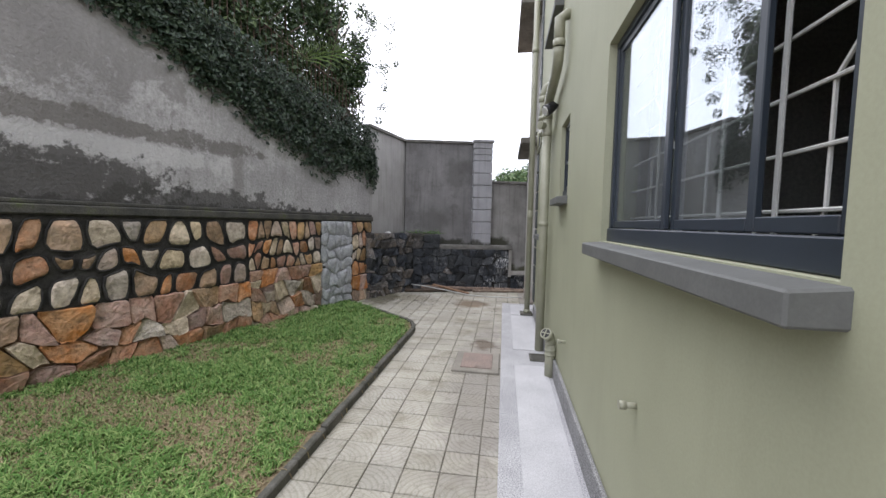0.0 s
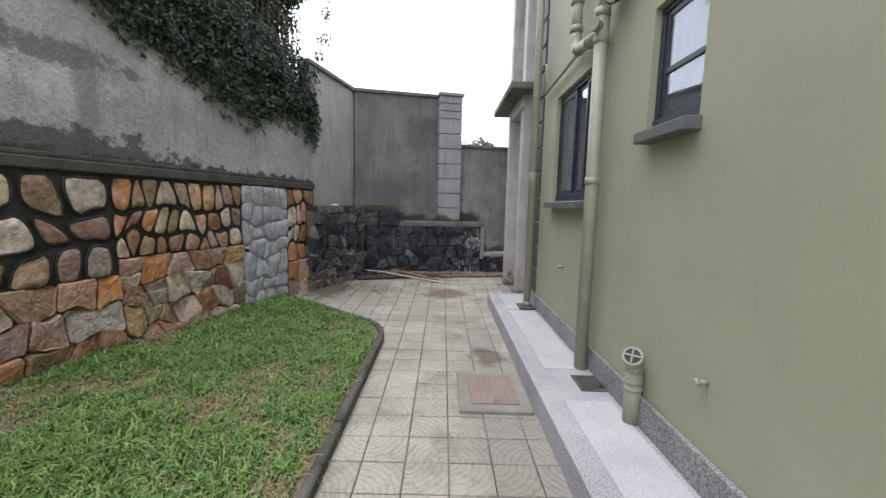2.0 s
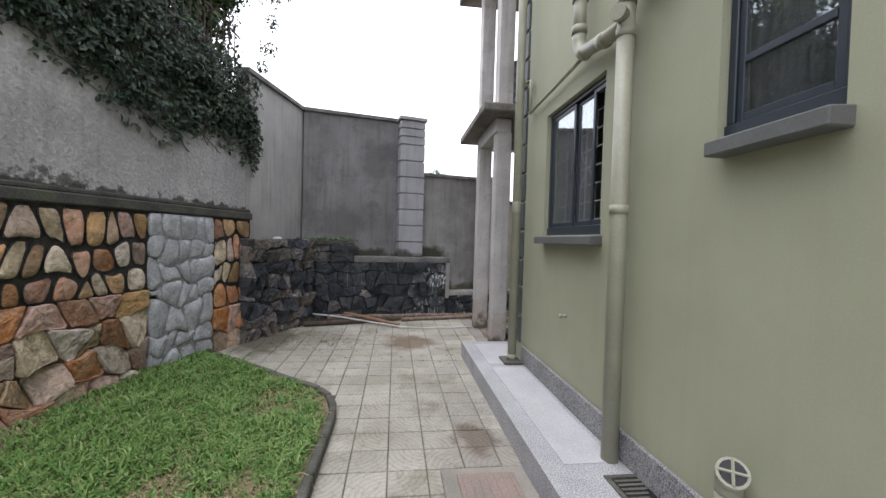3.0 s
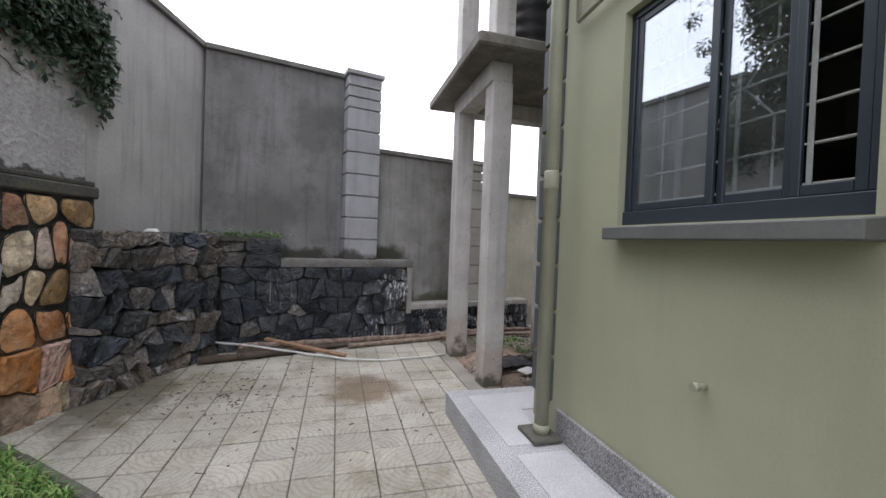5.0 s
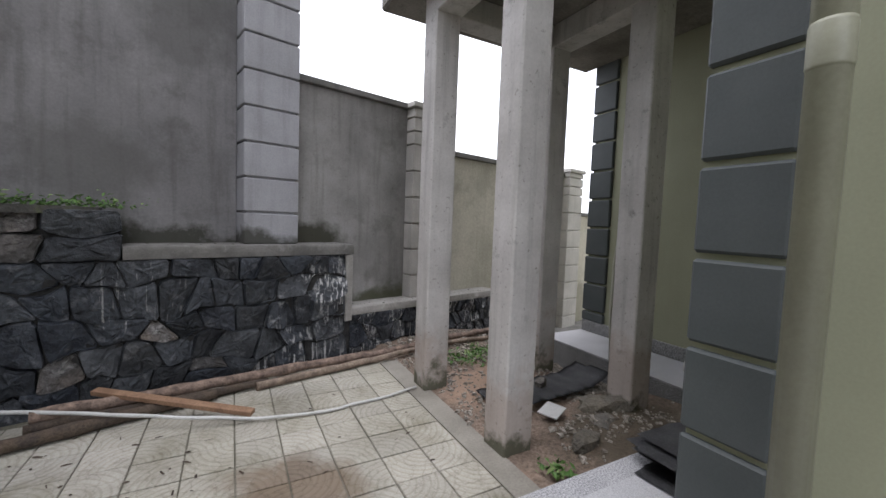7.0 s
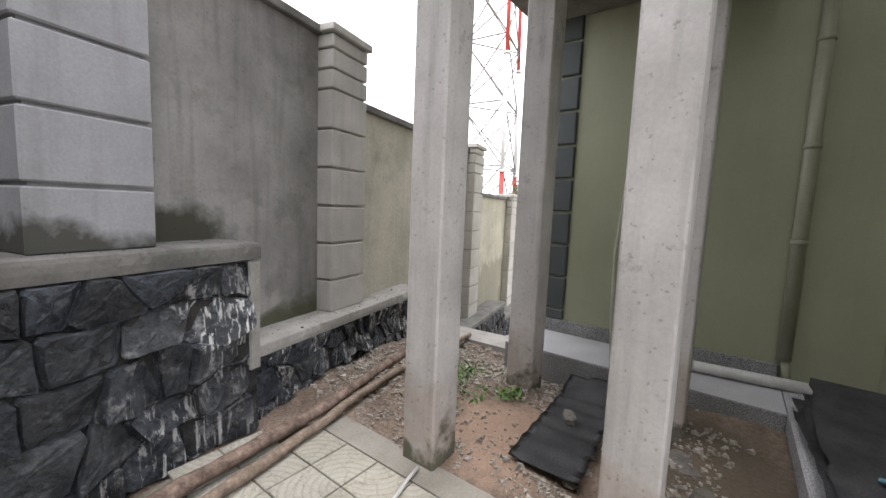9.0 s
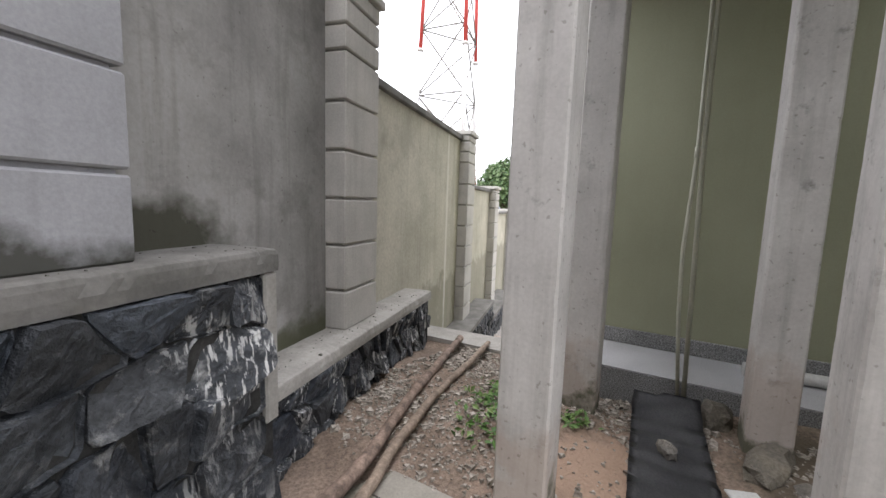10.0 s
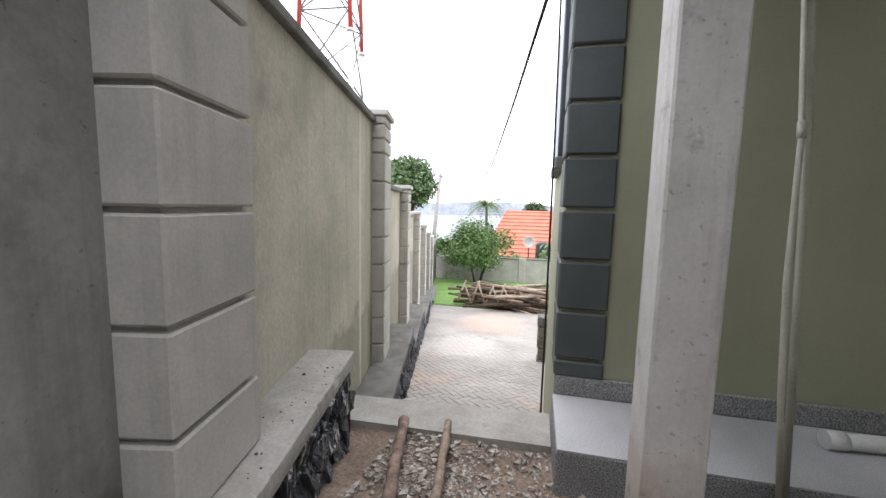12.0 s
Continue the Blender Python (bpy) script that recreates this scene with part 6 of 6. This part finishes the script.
def blades(name, count, dry, material, label, seed):
    rg_ = np.random.default_rng(seed)
    vs, fs = [], []
    k = 0
    while k < count:
        x, y = rg_.uniform(-5.4, -1.56), rg_.uniform(0.6, 8.75)
        if not inside(BED, x + (0.03 if x > -1.7 else 0), y):
            continue
        bare = 1.5 * noise.noise((x * 1.1, y * 1.1, 5.0)) + 0.95 * noise.noise((x * 3.4, y * 3.4, 9.0)) - 0.30 * (y - 4.6) / 3
        clump = noise.noise((x * 16, y * 16, 1.0)) + 0.5 * noise.noise((x * 33, y * 33, 4.0))
        if not dry and clump < -0.12 and rg_.uniform() < 0.75:
            continue
        if dry:
            if bare < 0.08 and rg_.uniform() > 0.12:
                continue
        elif bare > 0.28 and rg_.uniform() > 0.3:
            continue
        h = rg_.uniform(0.025, 0.07) * (0.6 if dry else 1.0) * (0.65 + 0.5 * max(0, 0.5 - bare)) * (1.0 if dry else 0.75 + 0.8 * max(0, clump))
        a, ln = rg_.uniform(0, 6.283), rg_.uniform(0.4, 1.9)
        w = rg_.uniform(0.003, 0.0075)
        dx, dy = math.cos(a), math.sin(a)
        z = 0.058 + 0.016 * noise.noise((x * 7, y * 7, 2.0))
        i = len(vs)
        vs += [(x - dy * w, y + dx * w, z), (x + dy * w, y - dx * w, z), (x + dx * h * ln * 0.45 + dy * w * 0.8, y + dy * h * ln * 0.45 - dx * w * 0.8, z + h * 0.75),
               (x + dx * h * ln * 0.45 - dy * w * 0.8, y + dy * h * ln * 0.45 + dx * w * 0.8, z + h * 0.75), (x + dx * h * ln * 1.1, y + dy * h * ln * 1.1, z + h * (1.05 if ln < 0.9 else 0.8))]
        fs += [(i, i + 1, i + 2, i + 3), (i + 3, i + 2, i + 4)]
        k += 1
    me = bpy.data.meshes.new(name)
    me.from_pydata(vs, [], fs)
    me.materials.append(material)
    return tagged(new(name, me), label, "grass", kind="stuff")


blades("lawn_grass", 105000, False, M_GRASS, "short bright green lawn grass", 1)
blades("dry_grass", 36000, True, M_DRY, "dry straw-coloured clippings among the grass", 2)

rg_ = np.random.default_rng(91)
vs, fs = [], []
for k in range(260):
    x, y = (rg_.normal(-2.25, 0.45), rg_.normal(9.3, 0.35)) if k % 3 else (rg_.uniform(-3.2, 0.2), rg_.uniform(7.6, 10.4))
    if y < 8.85 - (x + 3.4) * 0.85 + 0.25:
        continue
    a, ln, w = rg_.uniform(0, 6.28), rg_.uniform(0.006, 0.03), rg_.uniform(0.003, 0.009)
    c_, d_ = math.cos(a), math.sin(a)
    i = len(vs)
    vs += [(x + c_ * p - d_ * q, y + d_ * p + c_ * q, z) for p, q, z in ((-ln, -w, 0.004), (ln, -w * 0.5, 0.006), (ln * 0.8, w, 0.004), (-ln, w * 0.6, 0.005), (0, 0, 0.004 + w))]
    fs += [(i, i + 1, i + 4), (i + 1, i + 2, i + 4), (i + 2, i + 3, i + 4), (i + 3, i, i + 4)]
me = bpy.data.meshes.new("litter")
me.from_pydata(vs, [], fs)
me.materials.append(M_BARK)
tagged(new("litter", me), "dry leaf bits and crumbs of soil on the paving", "litter", kind="stuff")
bm = bmesh.new()
for k in range(16):
    y = 2.4 + 0.27 * k + rg_.uniform(-0.09, 0.09)
    e_ = rg_.uniform(-0.06, 0.06)
    tube(bm, [(-1.70, y, 0.075), (-1.62, y + e_ * 0.5, 0.10), (-1.575, y + e_, 0.088), (-1.548, y + e_ * 1.3, 0.05), (-1.540, y + e_ * 1.6, 0.012)], 0.004, 4)
tagged(mesh_object("grass_runners", bm, M_DRY), "pale dry grass runners hanging over the kerb", "grass", kind="stuff")

# kerb stones round the lawn
KL = [(-1.60, 0.0), (-1.575, 6.52), (-1.60, 6.72), (-1.67, 6.92), (-1.80, 7.10), (-2.02, 7.28), (-3.74, 8.72)]
kerb = thing("lawn_kerb", (-1.6, 5, 0), "mossy dark cement kerb round the lawn", "kerb", kind="structure")
rk = random.Random(3)
run = []
for (ax, ay), (bx, by) in zip(KL, KL[1:]):
    n = max(1, round(math.hypot(bx - ax, by - ay) / 0.45))
    run += [((ax + (bx - ax) * i / n, ay + (by - ay) * i / n), (ax + (bx - ax) * (i + 1) / n, ay + (by - ay) * (i + 1) / n)) for i in range(n)]
for (ax, ay), (bx, by) in run:
    ln = math.hypot(bx - ax, by - ay)
    bm = boxed(0.004, ln - 0.004, -0.035, 0.03, -0.06, 0.092 + rk.uniform(-0.010, 0.008), 0.012)
    bm.transform(Matrix.Translation((ax + 1.6, ay - 5, 0)) @ Matrix.Rotation(math.atan2(by - ay, bx - ax), 4, "Z"))
    part("kerb_stone", bm, M_KERB, kerb)


# ---- weeds and gravel ----
def weed(x, y, z, r_, n, seed):
    rg_ = np.random.default_rng(seed)
    p = rg_.normal(size=(n, 3)) * np.array([r_, r_, r_ * 0.18])
    p[:, 2] = np.abs(p[:, 2]) + 0.012
    t = thing("weed", (x, y, z), "small bright green weed growing in the soil", "weed", "weeds in the soil")
    leaf_mesh("foliage", p, rg_.normal(size=(n, 3)) * 0.5 + np.array([0, 0, 1]), rg_.uniform(0.016, 0.04, n), M_WEED, rg_, t)["kind"] = "stuff"
    return t


for k, (x, y, r_, n) in enumerate(((1.56, 10.22, 0.06, 60), (1.3, 10.62, 0.13, 110), (1.5, 10.80, 0.11, 80), (0.68, 8.70, 0.05, 60), (1.75, 10.75, 0.10, 60), (1.1, 10.7, 0.08, 40))):
    weed(x, y, 0.02, r_, n, 50 + k)
for k, (x0, y0, s, n) in enumerate(((-2.65, 0.40, 0.55, 320), (-2.3, 0.32, 0.3, 120))):
    rg_ = np.random.default_rng(70 + k)
    p = np.stack([rg_.normal(size=n) * s * 0.6, rg_.normal(size=n) * 0.05, np.abs(rg_.normal(size=n)) * 0.04], 1)
    t = thing("weed", END @ Matrix.Translation((x0 + 0.05, y0 - 0.18, 1.55)), "small weeds on top of the rubble base", "weed", "weeds on the stone base")
    leaf_mesh("foliage", p, rg_.normal(size=(n, 3)) * 0.5 + np.array([0, 0, 1]), rg_.uniform(0.012, 0.03, n), M_WEED, rg_, t)["kind"] = "stuff"

rg_ = np.random.default_rng(12)
vs, fs = [], []
tet = np.array([(1, 0, -0.4), (-0.5, 0.87, -0.4), (-0.5, -0.87, -0.4), (0.75, 0.3, 0.3), (-0.6, 0.5, 0.35), (-0.1, -0.75, 0.28)])
BIT = ((3, 4, 5), (0, 1, 4), (0, 4, 3), (1, 2, 5), (1, 5, 4), (2, 0, 3), (2, 3, 5))
for k in range(15000):
    x, y = rg_.uniform(0.5, 2.68), rg_.uniform(8.6, 11.75)
    if y < 10.66 and x > 2.28 or (y - 11.44) > 0.215 * x + 0.02:
        continue
    dens = noise.noise((x * 1.5, y * 1.5, 3.0)) + 0.35 * (x - 1.2) - 0.75 * (y < 9.4)
    if rg_.uniform() > 0.45 + dens or (1.55 > x > 0.8 and 9.4 < y < 10.3 and rg_.uniform() < 0.8):
        continue
    s = rg_.uniform(0.006, 0.02) * (2.0 if rg_.uniform() < 0.16 else 1)
    a = rg_.uniform(0, 6.28)
    R = np.array([[math.cos(a), -math.sin(a), 0], [math.sin(a), math.cos(a), 0], [0, 0, 1]])
    v = (tet * rg_.uniform(0.7, 1.3, (6, 3))) @ R.T * s + np.array([x, y, ground_height(x, y) + s * 0.42])
    i = len(vs)
    vs += v.tolist()
    fs += [(i + a_, i + b_, i + c_) for a_, b_, c_ in BIT]
me = bpy.data.meshes.new("gravel")
me.from_pydata(vs, [], fs)
me.materials.append(M_GRAVEL)
tagged(new("gravel", me), "loose stones and chippings on the soil", "gravel", kind="stuff")

vs, fs = [], []
for k in range(170):
    s_, hi_ = (rg_.uniform(-1.9, -0.03), 1) if k % 2 else (rg_.uniform(0.05, 2.45), 0)
    d_ = rg_.uniform(0.05, 0.3) if hi_ else rg_.uniform(0.07, 0.33)
    if hi_ and -1.14 < s_ < -0.6 and d_ > 0.08 or not hi_ and 0.93 < s_ < 1.47 and d_ > 0.18:
        continue
    q_ = END @ Vector((s_, d_, 1.25 if hi_ else 0.507))
    s = rg_.uniform(0.003, 0.007) * (2.2 if rg_.uniform() < 0.12 else 1)
    i = len(vs)
    vs += ((tet * rg_.uniform(0.7, 1.3, (6, 3))) * s + np.array([q_.x, q_.y, q_.z + s * 0.3])).tolist()
    fs += [(i + a_, i + b_, i + c_) for a_, b_, c_ in BIT]
me = bpy.data.meshes.new("coping_crumbs")
me.from_pydata(vs, [], fs)
me.materials.append(M_KERB)
tagged(new("coping_crumbs", me), "dark crumbs of earth and mortar on the coping", "gravel", kind="stuff")


# ---- fieldstones of the old wall ----
def facing(parent, frame_, polys, choose, rng, split=False):
    inv = parent.matrix_world.inverted()
    for poly in polys:
        cx, cz = sum(p[0] for p in poly) / len(poly), sum(p[1] for p in poly) / len(poly)
        m_, gap, proud, rnd_, rough = choose(cx, cz)
        bm = stone(poly, gap, proud, rng, rnd_, rough, 0.8, split)
        bm.transform(inv @ frame_)
        part("stone", bm, m_, parent)


rs = random.Random(42)
old_stones = thing("fieldstone_facing", LEFT @ Matrix.Translation((-1.5, -0.045, 0)), "brown fieldstone facing with thick black joints", "stone wall", kind="structure")
SHIFT = Matrix.Translation((0, -0.055, 0))


def pick_brown():
    k = rs.random()
    return M_STONE_RED if k < 0.3 else (M_STONE_PALE if k < 0.62 else M_STONE)


def lower(s, z):
    if rs.random() < 0.3:
        return M_STONE_RED, 0.004 + rs.uniform(-0.003, 0.008), 0.035, 0.0, 0.3
    return pick_brown(), 0.004 + rs.uniform(-0.003, 0.008), 0.035, 0.0, 0.3


ridge = bmesh.new()
OI = old_stones.matrix_world.inverted() @ LEFT @ SHIFT
beds = [(poly, 0.036) for poly in courses(-6.4, -1.75, 0.80, 1.85, 0.35, 0.27, rs, 0.24, 0.26, 0.0)]
beds += [(poly, 0.019) for poly in courses(-1.75, -0.02, 0.98, 1.85, 0.29, 0.17, rs, 0.3, 0.36, 0.0)]
beds += [(poly, 0.016) for poly in courses(1.0, 1.80, 0.60, 1.85, 0.32, 0.19, rs, 0.34, 0.34, 0.0)]
for poly in courses(0.0, 1.0, -0.05, 1.85, 0.27, 0.2, rs, 0.36, 0.34, 0.0):
    bm, ring = pebble(poly, 0.004, rs.uniform(0.022, 0.04), rs, 1)
    bm.transform(OI)
    part("stone", bm, M_STONE_GREY, old_stones, "", True)
for poly, gap in beds:
    bm, ring = pebble(poly, gap + rs.uniform(-0.006, 0.01), 0.018, rs)
    bm.transform(OI)
    part("stone", bm, pick_brown(), old_stones, "", True)
    c = [(sum(q[i] for q in ring) / len(ring)) for i in (0, 1)]
    wd = gap * rs.uniform(0.3, 0.46)
    loop = [(c[0] + (x - c[0]) * (1 + wd * 0.6 / max(0.03, math.hypot(x - c[0], z - c[1]))), -0.004 - rs.uniform(0, 0.006), c[1] + (z - c[1]) * (1 + wd * 0.6 / max(0.03, math.hypot(x - c[0], z - c[1])))) for x, z in ring[::2]]
    tube(ridge, loop + loop[:2], [wd * rs.uniform(0.7, 1.15) for _ in range(len(loop) + 2)], 6, cap=False)
ridge.transform(LEFT @ SHIFT)
tagged(mesh_object("mortar_ridges", ridge, M_MORTAR, smooth=True), "raised black mortar joints between the fieldstones", "mortar", kind="stuff")
facing(old_stones, LEFT @ SHIFT, courses(-6.4, -1.72, -0.05, 0.84, 0.30, 0.29, rs, 0.32, 0.36, 0.04) + courses(-1.72, -0.02, -0.05, 1.0, 0.27, 0.24, rs, 0.34, 0.36, 0.04), lower, rs, True)
facing(old_stones, LEFT @ SHIFT, courses(1.0, 1.80, -0.05, 0.60, 0.32, 0.28, rs, 0.26, 0.3, 0.3), lower, rs, True)

tagged(mesh_object("mortar_smear", boxed(0.12, 0.95, -0.066, -0.052, 0.0, 1.85, 0.004, m=LEFT), M_STONE_GREY), "blue-grey cement smeared between the stones", "wall", kind="structure")

# ---- dark stones of the new base ----
dark = thing("dark_stone_facing", END @ Matrix.Translation((-1.0, 0.03, 0)), "dark blue-grey rough stone base with pale lime runs", "stone wall", kind="structure")


def dark_pick(s, z):
    k = rs.random()
    if s > -1.0:
        return M_STONE_LIME if k < 0.8 else M_STONE_DARK, 0.002, 0.04, 0.0, 0.4
    return (M_STONE_DARK if k < 0.93 else M_STONE_ROUGH), 0.002, 0.045, 0.0, 0.35


facing(dark, END @ Matrix.Translation((0, 0.04, 0)), courses(-2.80, -0.09, -0.04, 1.13, 0.235, 0.25, rs, 0.32, 0.3, 0.04), dark_pick, rs, True)
facing(dark, END @ Matrix.Translation((0, 0.10, 0)), courses(0.0, 2.52, -0.12, 0.415, 0.18, 0.17, rs, 0.3, 0.3, 0.0), dark_pick, rs, True)
facing(dark, END @ Matrix.Translation((0, 0.04, 0)), courses(-2.85, -2.05, 1.13, 1.53, 0.2, 0.27, rs, 0.2, 0.2, 0.1), lambda s, z: (M_STONE_DARK if s > -2.5 else M_STONE_ROUGH, 0.003, 0.06, 0.0, 0.3), rs, True)
rub = thing("rubble_facing", RUBBLE @ Matrix.Translation((0.8, 0, 0)), "rough grey-brown rubble stones against the boundary wall", "stone wall", kind="structure")
facing(rub, RUBBLE, courses(-0.12, 1.58, -0.04, 1.58, 0.2, 0.2, rs, 0.36, 0.34, 0.0), lambda s, z: (M_STONE_ROUGH if rs.random() < 0.72 - 0.45 * (s > 1.1) else M_STONE_DARK, 0.006, 0.075, 0.0, 0.5), rs, True)
yard_st = thing("yard_stone_facing", END @ Matrix.Translation((6, 0, -1)), "dark stone footing along the lower yard", "stone wall", kind="structure")
for s0, s1, z in ((3.05, 6.4, -0.48), (6.4, 9.2, -0.85), (9.2, 12.1, -1.28)):
    facing(yard_st, END, cells(s0, s1, z - 0.9, z - 0.085, 0.24, rs, 1.1, 0.4), lambda s, z_: (M_STONE_DARK, 0.012, 0.04, 0.1, 0.2), rs)
tagged(mesh_object("rubble_top", prism(bmesh.new(), [(-3.28, 9.28), (-2.66, 10.68), (-2.0, 10.98), (-2.05, 11.3), (-2.95, 11.2), (-3.4, 9.4)], 1.49, 1.55), M_LEDGE), "earth on top of the rubble base", "soil", kind="structure")

# ---- paving tiles ----
pave = thing("pavement", (-1.0, 6.0, 0.0), "paving of worn embossed cement tiles", "pavement", kind="structure")
bed = prism(bmesh.new(), [(-1.60, -3.0), (-0.09, -3.0), (-0.09, 8.44), (0.50, 8.46), (0.52, 11.0), (-0.1, 11.3), (-2.72, 10.75), (-3.7, 8.78), (-1.85, 7.1)], -0.06, -0.012)
bed.transform(Matrix.Translation((1.0, -6.0, 0)))
part("joint_bed", bed, M_JOINT, pave)
strip = prism(bmesh.new(), [(0.32, 8.46), (0.50, 8.46), (0.52, 10.98), (0.32, 10.98)], -0.012, -0.001)
strip.transform(Matrix.Translation((1.0, -6.0, 0)))
part("screed_edge", strip, M_SCREED, pave)
T = 0.277
tile_me = bpy.data.meshes.new("tile")
bm = boxed(-T / 2 + 0.004, T / 2 - 0.004, -T / 2 + 0.004, T / 2 - 0.004, -0.012, 0.0, 0.004)
bm.to_mesh(tile_me)
bm.free()
tile_me.materials.append(M_TILE)
PAVED = [(-1.575, 0.5), (-0.07, 0.5), (-0.08, 8.46), (0.36, 8.46), (0.36, 11.0), (-0.1, 11.2), (-2.74, 10.62), (-3.45, 9.0), (-3.72, 8.76), (-1.9, 7.2), (-1.6, 6.8)]
rt = random.Random(17)
for i in range(-10, 6):
    for j in range(2, 41):
        x, y = -1.07 + T * (i + 0.5), T * j + 0.05
        if not inside(PAVED, x, y) and not (-0.3 < x < 0.05 and y < 8.4 and y > 0.5):
            continue
        ob = new("tile", tile_me)
        ob.parent = pave
        ob.matrix_parent_inverse = Matrix()
        ob.location = (x + 1.0, y - 6.0, rt.uniform(-0.0015, 0.0025))
        ob.rotation_euler = (rt.uniform(-0.006, 0.006), rt.uniform(-0.006, 0.006), rt.choice((0, 1, 2, 3)) * math.pi / 2 + rt.uniform(-0.006, 0.006))

# ---- herringbone pavers of the lower yard ----
yard = thing("yard_paving", (7.0, 11.5, slope(7.0)), "pale grey herringbone paving of the lower yard", "paving", kind="structure")
tilt = Matrix.Rotation(math.atan(0.116), 4, "Y")
base = bmesh.new()
f = [base.verts.new((x - 7.0, y - 11.5, slope(x) - slope(7.0) + 0.01)) for x, y in ((2.7, 10.2), (14.6, 8.5), (14.6, 15.0), (2.7, 12.4))]
base.faces.new(f)
part("sand_bed", base, M_SCREED, yard)
W = 0.105
pm = {}
for k, (lx, ly) in enumerate(((2 * W, W), (W, 2 * W))):
    me_ = bpy.data.meshes.new("paver")
    b_ = boxed(0.004, lx - 0.004, 0.004, ly - 0.004, -0.02, 0.0, 0.004)
    b_.to_mesh(me_)
    b_.free()
    me_.materials.append(M_YARDPAVER)
    pm[k] = me_
vs, fs, near = [], [], 0
c45, s45 = math.cos(radians(45)), math.sin(radians(45))
for i in range(-75, 75):
    for j in range(-75, 75):
        q = (i - j) % 4
        if q not in (0, 3):
            continue
        k = 0 if q == 0 else 1
        u, v = i * W, j * W
        x, y = u * c45 - v * s45, u * s45 + v * c45
        if not (-4.0 < x < 7.4 and -1.25 < y < 1.3 + 0.3 * (x + 3.5)):
            continue
        if near < 300 and -2.3 < x < 2.5:
            ob = new("paver", pm[k])
            ob.parent = yard
            ob.matrix_parent_inverse = Matrix()
            ob.matrix_basis = tilt @ Matrix.Translation((x, y, 0.03 + rt.uniform(0, 0.004))) @ Matrix.Rotation(radians(45), 4, "Z")
            near += 1
        else:
            lx, ly = ((2 * W, W), (W, 2 * W))[k]
            o = len(vs)
            for z in (0.012, 0.03):
                for a, b in ((0.004, 0.004), (lx - 0.004, 0.004), (lx - 0.004, ly - 0.004), (0.004, ly - 0.004)):
                    vs.append(tilt @ Vector((x + a * c45 - b * s45, y + a * s45 + b * c45, z)))
            fs += [(o + 4, o + 5, o + 6, o + 7)] + [(o + e, o + (e + 1) % 4, o + 4 + (e + 1) % 4, o + 4 + e) for e in range(4)]
me = bpy.data.meshes.new("paver_field")
me.from_pydata(vs, [], fs)
me.materials.append(M_YARDPAVER)
ob = new("paver_field", me)
ob.parent = yard
tagged(ob, "herringbone pavers of the lower yard", kind="stuff")
